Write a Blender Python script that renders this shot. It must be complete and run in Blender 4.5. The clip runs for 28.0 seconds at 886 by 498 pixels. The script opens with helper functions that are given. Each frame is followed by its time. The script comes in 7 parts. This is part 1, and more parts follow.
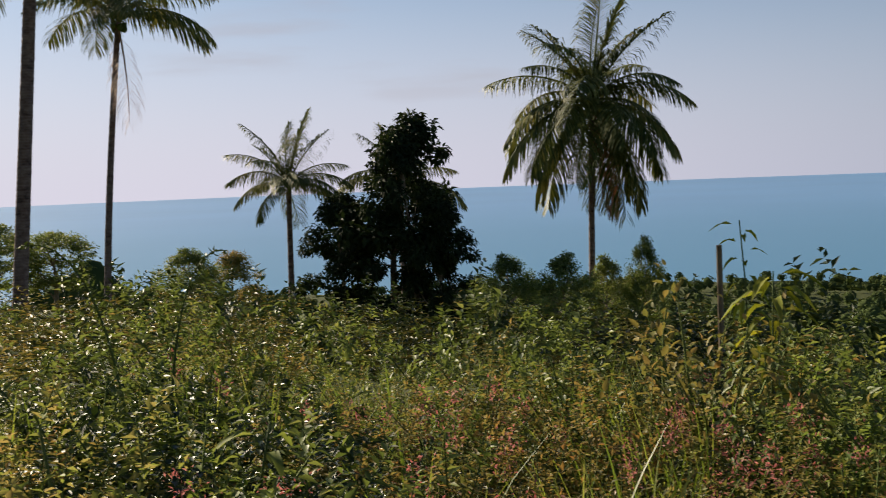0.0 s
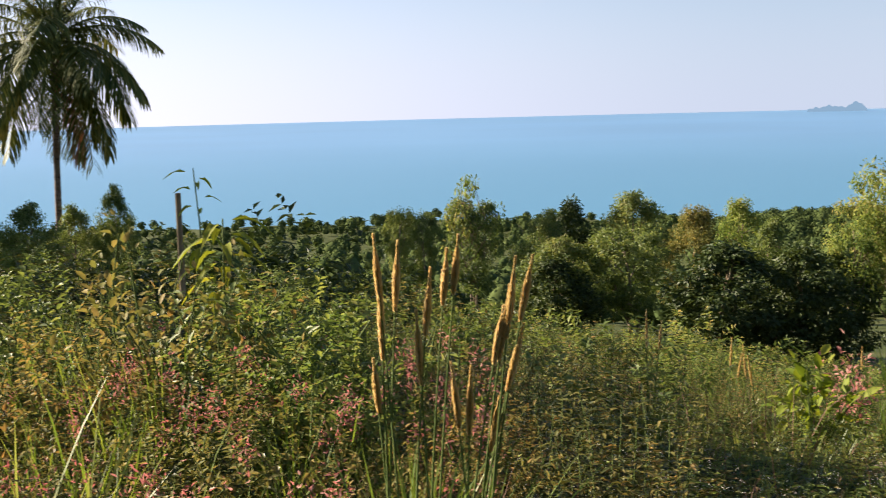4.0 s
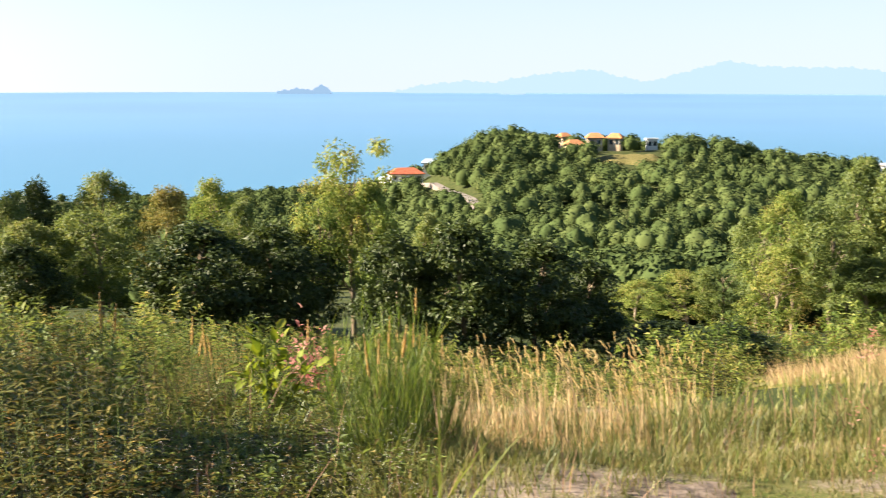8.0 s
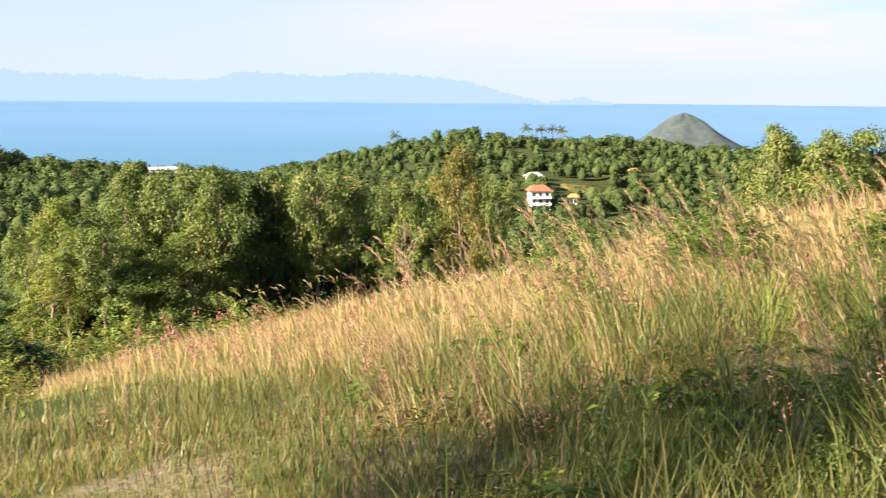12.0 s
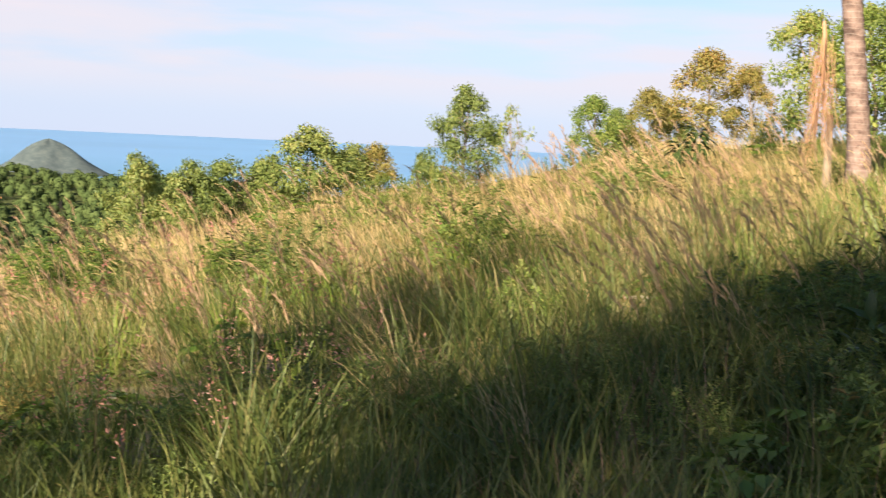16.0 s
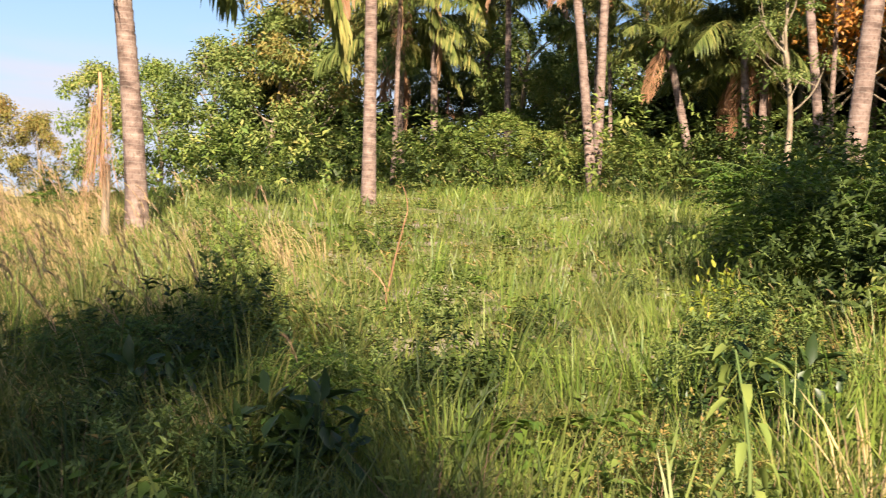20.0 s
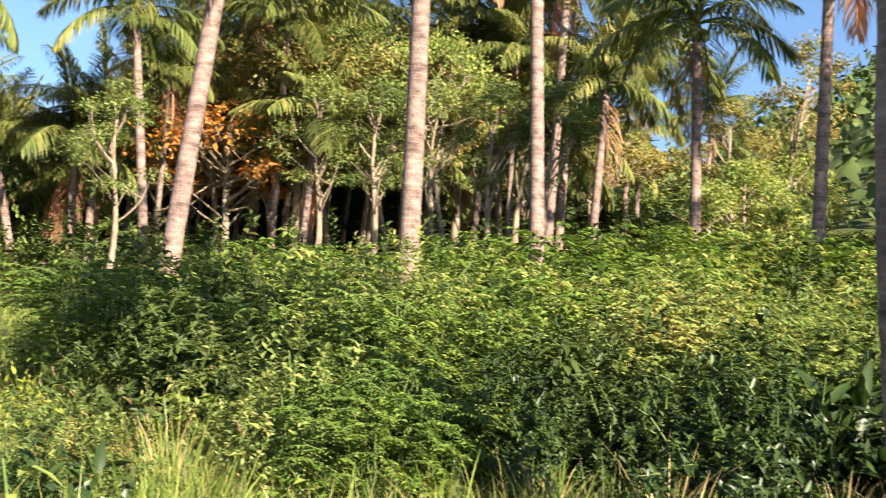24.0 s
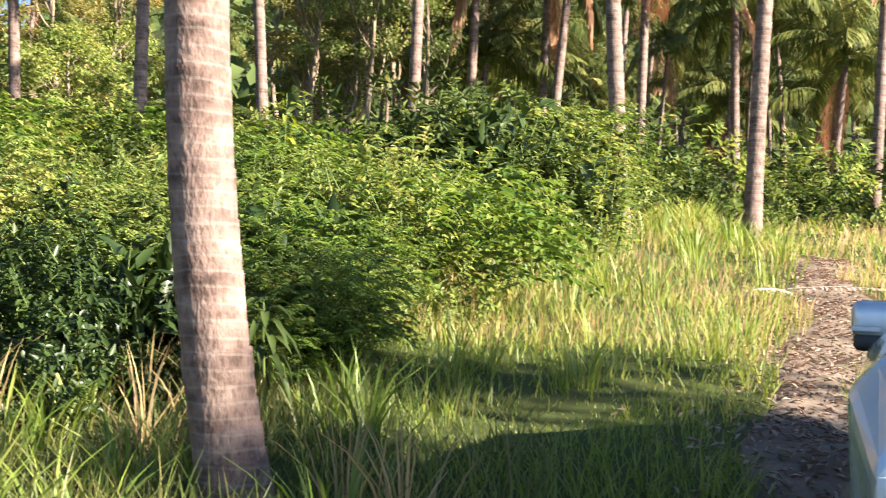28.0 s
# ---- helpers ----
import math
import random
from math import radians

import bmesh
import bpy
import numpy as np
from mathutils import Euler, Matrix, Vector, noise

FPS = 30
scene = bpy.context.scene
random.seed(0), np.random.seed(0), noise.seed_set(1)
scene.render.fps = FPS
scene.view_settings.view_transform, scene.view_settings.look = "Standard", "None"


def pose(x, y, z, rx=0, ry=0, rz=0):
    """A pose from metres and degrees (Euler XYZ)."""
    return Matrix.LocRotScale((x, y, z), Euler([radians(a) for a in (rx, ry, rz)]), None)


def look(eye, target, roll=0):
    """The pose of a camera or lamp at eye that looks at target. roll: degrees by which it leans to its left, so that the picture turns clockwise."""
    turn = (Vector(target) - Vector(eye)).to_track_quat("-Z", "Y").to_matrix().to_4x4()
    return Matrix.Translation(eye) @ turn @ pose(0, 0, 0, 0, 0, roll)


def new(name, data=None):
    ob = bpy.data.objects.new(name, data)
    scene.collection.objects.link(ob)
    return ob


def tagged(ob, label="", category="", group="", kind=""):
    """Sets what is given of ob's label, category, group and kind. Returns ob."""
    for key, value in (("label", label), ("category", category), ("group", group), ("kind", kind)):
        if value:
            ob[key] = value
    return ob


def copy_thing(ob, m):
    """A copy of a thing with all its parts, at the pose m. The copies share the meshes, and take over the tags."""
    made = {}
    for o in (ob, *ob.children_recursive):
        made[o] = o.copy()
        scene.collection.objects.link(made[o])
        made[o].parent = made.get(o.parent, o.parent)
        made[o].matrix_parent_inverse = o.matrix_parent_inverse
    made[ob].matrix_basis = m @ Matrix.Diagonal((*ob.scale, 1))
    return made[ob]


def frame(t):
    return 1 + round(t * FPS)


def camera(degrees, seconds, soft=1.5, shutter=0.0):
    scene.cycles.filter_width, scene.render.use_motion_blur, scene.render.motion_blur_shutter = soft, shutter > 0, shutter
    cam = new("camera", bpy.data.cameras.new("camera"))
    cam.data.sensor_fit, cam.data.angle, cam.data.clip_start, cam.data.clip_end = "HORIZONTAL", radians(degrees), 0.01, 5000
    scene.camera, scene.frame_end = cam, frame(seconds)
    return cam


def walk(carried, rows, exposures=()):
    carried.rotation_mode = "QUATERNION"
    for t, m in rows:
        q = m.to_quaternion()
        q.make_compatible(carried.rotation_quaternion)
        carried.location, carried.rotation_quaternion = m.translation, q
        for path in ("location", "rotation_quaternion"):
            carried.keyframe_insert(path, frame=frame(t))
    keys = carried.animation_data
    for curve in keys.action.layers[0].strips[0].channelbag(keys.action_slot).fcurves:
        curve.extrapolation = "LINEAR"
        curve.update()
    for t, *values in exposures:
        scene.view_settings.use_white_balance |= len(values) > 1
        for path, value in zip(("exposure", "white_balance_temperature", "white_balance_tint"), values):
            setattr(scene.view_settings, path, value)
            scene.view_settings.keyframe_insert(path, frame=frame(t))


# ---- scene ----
cam = camera(39.49, 28.0, soft=1.0, shutter=0.35)
EYE = 1.6
# seconds, yaw, pitch, roll; the eye turns 0.3 m before the body's axis
TURN = [
    (0.0, -0.00, -3.63, 2.25),
    (0.5, -2.62, -4.19, 1.83),
    (1.0, -5.33, -4.75, 1.52),
    (1.5, -8.68, -4.93, 1.27),
    (2.0, -11.79, -5.19, 1.49),
    (2.5, -14.46, -5.64, 1.06),
    (3.0, -17.25, -5.95, 1.45),
    (3.5, -20.70, -6.38, 1.42),
    (4.0, -24.07, -6.86, 1.49),
    (4.5, -26.85, -7.13, 0.92),
    (6.5, -38.27, -8.01, 0.35),
    (7.0, -41.47, -7.98, 0.45),
    (7.5, -44.82, -7.84, -0.02),
    (8.0, -48.02, -8.08, -0.07),
    (8.5, -53.38, -8.16, 0.17),
    (9.0, -57.72, -8.43, 0.59),
    (9.5, -60.80, -8.46, -0.11),
    (10.0, -64.88, -8.04, -1.12),
    (10.5, -68.37, -8.05, -1.19),
    (11.0, -73.39, -7.97, -1.06),
    (11.5, -77.37, -7.84, -0.68),
    (13.5, -91.32, -6.61, -1.66),
    (14.0, -94.74, -6.22, -2.42),
    (14.5, -98.21, -5.80, -2.42),
    (15.0, -102.05, -5.39, -2.87),
    (15.5, -105.12, -5.02, -2.43),
    (16.0, -109.51, -5.52, -2.74),
    (16.5, -113.09, -5.33, -2.80),
    (17.0, -116.48, -4.82, -2.82),
    (17.5, -120.94, -3.75, -3.73),
    (18.0, -125.12, -3.18, -4.21),
    (18.5, -129.92, -2.66, -4.14),
    (19.0, -133.91, -1.81, -4.05),
    (19.5, -137.88, -1.63, -4.26),
    (20.0, -141.42, -1.37, -3.77),
    (20.5, -143.88, -1.11, -4.01),
    (22.5, -158.36, 3.72, -4.66),
    (23.0, -162.99, 5.70, -5.87),
    (23.5, -167.60, 6.17, -6.06),
    (24.0, -171.95, 6.07, -4.97),
    (24.5, -176.44, 5.61, -4.87),
    (25.0, -181.79, 5.49, -4.29),
    (25.5, -185.34, 4.88, -4.08),
    (26.0, -189.58, 4.51, -3.32),
    (26.5, -191.89, 3.98, -2.38),
    (27.0, -194.69, 3.54, -2.47),
    (27.5, -198.75, 2.52, -2.26),
    (28.0, -202.10, 1.85, -1.98),
]
walk(cam, [(t, pose(-0.3 * math.sin(radians(y)), 0.3 * math.cos(radians(y)), EYE, 90 + p, r, y)) for t, y, p, r in TURN],
     exposures=[(0.0, 0.56, 6500, 10), (1.5, 0.86, 6500, 10), (3.0, 1.25, 6500, 10), (5.5, 1.56, 6500, 10), (8.0, 1.88, 6500, 10), (13.0, 1.7, 6500, 10), (17.0, 1.53, 6500, 10),
                (20.0, 1.53, 6500, 10), (22.8, 1.78, 6350, 10), (25.0, 2.15, 6050, 10), (28.0, 2.25, 6000, 10)])

# ---- light ----
SUN_AZ, SUN_EL = -42.0, 27.0
world = bpy.data.worlds.new("daylight")
scene.world = world
world.use_nodes = True
wn, wl = world.node_tree.nodes, world.node_tree.links
wn.clear()
w_out = wn.new("ShaderNodeOutputWorld")
w_bg = wn.new("ShaderNodeBackground")
w_sky = wn.new("ShaderNodeTexSky")
w_sky.sky_type = "NISHITA"
w_sky.sun_disc = False
w_sky.sun_elevation = radians(SUN_EL)
w_sky.sun_rotation = radians(SUN_AZ)
w_sky.altitude = 80
w_sky.air_density, w_sky.dust_density, w_sky.ozone_density = 1.0, 0.5, 3.0
w_co = wn.new("ShaderNodeTexCoord")
w_add = wn.new("ShaderNodeVectorMath")
w_add.operation = "ADD"
w_add.inputs[1].default_value = (0, 0, 0.04)
wl.new(w_co.outputs["Generated"], w_add.inputs[0])
wl.new(w_add.outputs[0], w_sky.inputs["Vector"])
# soft bank of cloud low over the inland side, and haze along the horizon
w_sep = wn.new("ShaderNodeSeparateXYZ")
wl.new(w_co.outputs["Generated"], w_sep.inputs[0])
w_map = wn.new("ShaderNodeMapping")
w_map.inputs["Scale"].default_value = (2.2, 2.2, 15.0)
wl.new(w_co.outputs["Generated"], w_map.inputs[0])
w_noise = wn.new("ShaderNodeTexNoise")
w_noise.inputs["Scale"].default_value = 1.5
w_noise.inputs["Detail"].default_value = 5
wl.new(w_map.outputs[0], w_noise.inputs["Vector"])


def w_math(op, a, b=None, clamp=False):
    n = wn.new("ShaderNodeMath")
    n.operation, n.use_clamp = op, clamp
    for k, v in enumerate((a, b)):
        if v is None:
            continue
        if isinstance(v, (int, float)):
            n.inputs[k].default_value = v
        else:
            wl.new(v, n.inputs[k])
    return n.outputs[0]


def w_range(v, a, b, lo=0.0, hi=1.0):
    n = wn.new("ShaderNodeMapRange")
    n.interpolation_type = "SMOOTHSTEP"
    for k, q in enumerate((a, b, lo, hi)):
        n.inputs[k + 1].default_value = q
    wl.new(v, n.inputs[0])
    return n.outputs[0]


CLOUD_AZ = 110
side = w_math("ADD", w_math("MULTIPLY", w_sep.outputs[0], math.sin(radians(CLOUD_AZ))),
              w_math("MULTIPLY", w_sep.outputs[1], math.cos(radians(CLOUD_AZ))))
bank = w_math("MULTIPLY", w_range(side, 0.72, 0.96), w_math("MULTIPLY", w_range(w_sep.outputs[2], 0.0, 0.05), w_range(w_sep.outputs[2], 0.13, 0.085)))
cloud = w_math("MULTIPLY", bank, w_range(w_noise.outputs["Fac"], 0.38, 0.6))
puffs = w_math("MULTIPLY", w_range(w_noise.outputs["Fac"], 0.6, 0.75), w_range(w_sep.outputs[2], 0.01, 0.1))
cover = w_math("MULTIPLY", w_math("ADD", cloud, w_math("MULTIPLY", puffs, 0.5)), 0.75, True)
haze = w_range(w_sep.outputs[2], 0.22, -0.03, 0.0, 0.95)
sunward = w_math("ADD", w_math("MULTIPLY", w_sep.outputs[0], math.sin(radians(SUN_AZ))), w_math("MULTIPLY", w_sep.outputs[1], math.cos(radians(SUN_AZ))))
w_warm = wn.new("ShaderNodeMix")
w_warm.data_type = "RGBA"
w_warm.inputs["A"].default_value, w_warm.inputs["B"].default_value = (4.3, 4.8, 6.1, 1), (8.4, 8.1, 9.7, 1)
wl.new(w_range(sunward, 0.1, 0.95), w_warm.inputs["Factor"])
w_scale = wn.new("ShaderNodeMix")
w_scale.data_type = "RGBA"
wl.new(w_warm.outputs["Result"], w_scale.inputs["B"])
wl.new(haze, w_scale.inputs["Factor"])
wl.new(w_sky.outputs[0], w_scale.inputs["A"])
w_mix = wn.new("ShaderNodeMix")
w_mix.data_type = "RGBA"
w_mix.inputs["B"].default_value = (5.7, 5.2, 5.6, 1)
wl.new(cover, w_mix.inputs["Factor"])
wl.new(w_scale.outputs["Result"], w_mix.inputs["A"])
wl.new(w_mix.outputs["Result"], w_bg.inputs[0])
w_bg.inputs[1].default_value = 0.055
wl.new(w_bg.outputs[0], w_out.inputs[0])

sun = new("sun", bpy.data.lights.new("sun", "SUN"))
sun.data.energy, sun.data.angle, sun.data.color = 5.7, radians(0.6), (1.0, 0.855, 0.65)
sa, se = radians(SUN_AZ), radians(SUN_EL)
sun.matrix_world = look((0, 0, 0), (-math.sin(sa) * math.cos(se), -math.cos(sa) * math.cos(se), -math.sin(se)))

# ---- materials ----


def material(name):
    m = bpy.data.materials.new(name)
    m.use_nodes = True
    m.node_tree.nodes.clear()
    return m, m.node_tree.nodes, m.node_tree.links


def ramp(nodes, stops):
    r = nodes.new("ShaderNodeValToRGB")
    e = r.color_ramp.elements
    while len(e) < len(stops):
        e.new(0.5)
    for k, (p, c) in enumerate(stops):
        e[k].position, e[k].color = p, (*c, 1)
    return r


def foliage(name, colours, through_light=0.35, rough=0.45, patch=0.5, gloss=0.4, speck=0.55):
    """Leaves or blades: one tint a leaf, drifting over the plant, some light let through."""
    m, n, l = material(name)
    out = n.new("ShaderNodeOutputMaterial")
    geo = n.new("ShaderNodeNewGeometry")
    obi = n.new("ShaderNodeObjectInfo")
    tex = n.new("ShaderNodeTexNoise")
    tex.inputs["Scale"].default_value, tex.inputs["Detail"].default_value = patch, 2
    l.new(geo.outputs["Position"], tex.inputs["Vector"])
    a = n.new("ShaderNodeMath")
    a.operation = "MULTIPLY_ADD"
    l.new(geo.outputs["Random Per Island"], a.inputs[0])
    a.inputs[1].default_value = speck
    b = n.new("ShaderNodeMath")
    b.operation = "MULTIPLY_ADD"
    l.new(tex.outputs["Fac"], b.inputs[0])
    b.inputs[1].default_value, b.inputs[2].default_value = 0.9, -0.3
    c = n.new("ShaderNodeMath")
    c.operation = "MULTIPLY_ADD"
    l.new(obi.outputs["Random"], c.inputs[0])
    c.inputs[1].default_value = 0.2
    l.new(b.outputs[0], c.inputs[2])
    l.new(c.outputs[0], a.inputs[2])
    k = len(colours)
    r = ramp(n, [(i / max(k - 1, 1) * 0.96 + 0.02, (1.08 * q[0], q[1], q[2])) for i, q in enumerate(colours)])
    l.new(a.outputs[0], r.inputs[0])
    p = n.new("ShaderNodeBsdfPrincipled")
    p.inputs["Roughness"].default_value = rough
    p.inputs["Specular IOR Level"].default_value = gloss
    l.new(r.outputs[0], p.inputs["Base Color"])
    t = n.new("ShaderNodeBsdfTranslucent")
    hsv = n.new("ShaderNodeHueSaturation")
    hsv.inputs["Hue"].default_value, hsv.inputs["Saturation"].default_value, hsv.inputs["Value"].default_value = 0.485, 1.1, 1.3
    l.new(r.outputs[0], hsv.inputs["Color"])
    l.new(hsv.outputs[0], t.inputs["Color"])
    mix = n.new("ShaderNodeMixShader")
    mix.inputs[0].default_value = through_light
    l.new(p.outputs[0], mix.inputs[1])
    l.new(t.outputs[0], mix.inputs[2])
    l.new(mix.outputs[0], out.inputs[0])
    return m


def solid(name, colours, scale=3.0, rough=0.8, bump=0.3, stretch=(1, 1, 1), metal=0.0, detail=6, fine=30.0, coat=0.0):
    """A surface of drifting tint with grain and relief."""
    m, n, l = material(name)
    out = n.new("ShaderNodeOutputMaterial")
    co = n.new("ShaderNodeTexCoord")
    mp = n.new("ShaderNodeMapping")
    mp.inputs["Scale"].default_value = stretch
    l.new(co.outputs["Object"], mp.inputs[0])
    tex = n.new("ShaderNodeTexNoise")
    tex.inputs["Scale"].default_value, tex.inputs["Detail"].default_value = scale, detail
    l.new(mp.outputs[0], tex.inputs["Vector"])
    grain = n.new("ShaderNodeTexNoise")
    grain.inputs["Scale"].default_value, grain.inputs["Detail"].default_value = fine, 3
    l.new(mp.outputs[0], grain.inputs["Vector"])
    add = n.new("ShaderNodeMath")
    add.operation = "MULTIPLY_ADD"
    add.inputs[1].default_value = 0.4
    l.new(grain.outputs["Fac"], add.inputs[0])
    sub = n.new("ShaderNodeMath")
    sub.operation = "MULTIPLY_ADD"
    sub.inputs[1].default_value, sub.inputs[2].default_value = 1.2, -0.3
    l.new(tex.outputs["Fac"], sub.inputs[0])
    l.new(sub.outputs[0], add.inputs[2])
    k = len(colours)
    r = ramp(n, [(0.2 + 0.6 * i / max(k - 1, 1), q) for i, q in enumerate(colours)])
    l.new(add.outputs[0], r.inputs[0])
    p = n.new("ShaderNodeBsdfPrincipled")
    p.inputs["Roughness"].default_value, p.inputs["Metallic"].default_value = rough, metal
    p.inputs["Coat Weight"].default_value = coat
    p.inputs["Specular IOR Level"].default_value = 0.5 if rough < 0.6 else 0.08
    l.new(r.outputs[0], p.inputs["Base Color"])
    if bump:
        bp = n.new("ShaderNodeBump")
        bp.inputs["Strength"].default_value, bp.inputs["Distance"].default_value = bump, 0.02
        l.new(add.outputs[0], bp.inputs["Height"])
        l.new(bp.outputs[0], p.inputs["Normal"])
    l.new(p.outputs[0], out.inputs[0])
    return m


LEAF_MID = foliage("leaf_green", [(0.046, 0.075, 0.022), (0.097, 0.147, 0.038), (0.17, 0.23, 0.06), (0.3, 0.31, 0.1)], 0.34, 0.5, 0.5, 0.3)
LEAF_DARK = foliage("leaf_dark_green", [(0.022, 0.04, 0.011), (0.042, 0.068, 0.017), (0.08, 0.112, 0.027)], 0.2, 0.5, 0.5, 0.25)
LEAF_LIGHT = foliage("leaf_light_green", [(0.064, 0.12, 0.028), (0.13, 0.205, 0.046), (0.245, 0.30, 0.078), (0.38, 0.34, 0.12)], 0.38, 0.6, 0.7, 0.15)
LEAF_OLIVE = foliage("leaf_olive", [(0.09, 0.115, 0.033), (0.175, 0.185, 0.05), (0.285, 0.25, 0.08), (0.36, 0.22, 0.075)], 0.34, 0.6, 0.5, 0.15)
LEAF_RUST = foliage("leaf_rust_and_orange", [(0.12, 0.06, 0.02), (0.30, 0.13, 0.03), (0.45, 0.22, 0.04), (0.14, 0.12, 0.03)], 0.35)
LEAF_BROAD = foliage("leaf_broad_yellow_green", [(0.09, 0.15, 0.02), (0.2, 0.26, 0.04), (0.36, 0.34, 0.05)], 0.4, 0.6, 0.5, 0.15)
SCRUB = foliage("scrub_leaf", [(0.02, 0.026, 0.008), (0.045, 0.058, 0.014), (0.102, 0.112, 0.025), (0.2, 0.175, 0.05), (0.23, 0.122, 0.06)], 0.24, 0.45, 1.2, 0.28)
PALM_GREEN = foliage("palm_leaflet", [(0.034, 0.055, 0.015), (0.068, 0.098, 0.024), (0.13, 0.152, 0.04), (0.3, 0.27, 0.085)], 0.16, 0.55, 0.8, 0.16)
PALM_DRY = foliage("dry_palm_leaflet", [(0.20, 0.11, 0.06), (0.34, 0.20, 0.11), (0.46, 0.31, 0.19)], 0.2, 0.7)
GRASS_GREEN = foliage("green_grass", [(0.055, 0.09, 0.022), (0.115, 0.17, 0.038), (0.21, 0.255, 0.065), (0.34, 0.32, 0.11)], 0.4, 0.45, 0.35)
GRASS_DEEP = foliage("deep_green_grass", [(0.03, 0.055, 0.016), (0.07, 0.105, 0.028), (0.13, 0.155, 0.045), (0.27, 0.23, 0.10)], 0.35, 0.5, 0.8, 0.25)
GRASS_OLIVE = foliage("olive_meadow_grass", [(0.04, 0.062, 0.018), (0.10, 0.12, 0.035), (0.19, 0.185, 0.065), (0.36, 0.29, 0.14)], 0.35, 0.5, 0.6, 0.3)
GRASS_DRY = foliage("dry_golden_grass", [(0.22, 0.20, 0.07), (0.36, 0.29, 0.13), (0.50, 0.39, 0.21), (0.6, 0.49, 0.30)], 0.35, 0.6, 0.3, 0.2)
PLUME = foliage("golden_seed_plume", [(0.38, 0.32, 0.13), (0.51, 0.44, 0.2), (0.62, 0.55, 0.31)], 0.5, 0.7)
PINK = foliage("pink_seed_head", [(0.32, 0.13, 0.10), (0.42, 0.20, 0.16), (0.50, 0.33, 0.26)], 0.4, 0.7)
GRASS_BRIGHT = foliage("bright_grass_blade", [(0.06, 0.12, 0.02), (0.125, 0.205, 0.035), (0.215, 0.29, 0.055), (0.37, 0.37, 0.11)], 0.42, 0.45, 0.5, 0.35)
SEED_BROWN = foliage("brown_seed_plume", [(0.22, 0.14, 0.09), (0.36, 0.25, 0.15), (0.52, 0.40, 0.25)], 0.35, 0.7)
PINNATE = foliage("feathery_shrub_leaf", [(0.03, 0.07, 0.014), (0.07, 0.135, 0.022), (0.135, 0.205, 0.034), (0.27, 0.30, 0.07)], 0.34, 0.45, 0.6, 0.3)
GLOSSY = foliage("glossy_dark_leaf", [(0.012, 0.024, 0.007), (0.026, 0.05, 0.012), (0.05, 0.085, 0.02)], 0.15, 0.4, 0.9, 0.35)
# Near black: the tree's backlit darkness is put into its leaf colour.
LEAF_BACKLIT = foliage("backlit_dark_leaf", [(0.009, 0.018, 0.005), (0.02, 0.036, 0.01), (0.04, 0.06, 0.016)], 0.12, 0.6, 0.7, 0.15)
WHITE_FLOWER = foliage("small_white_flower", [(0.45, 0.45, 0.42), (0.7, 0.7, 0.66)], 0.3, 0.7)
FAR_LEAF = foliage("far_canopy", [(0.034, 0.056, 0.022), (0.06, 0.093, 0.032), (0.095, 0.13, 0.045), (0.145, 0.16, 0.06)], 0.1, 0.9, 0.16, 0.03, 0.3)
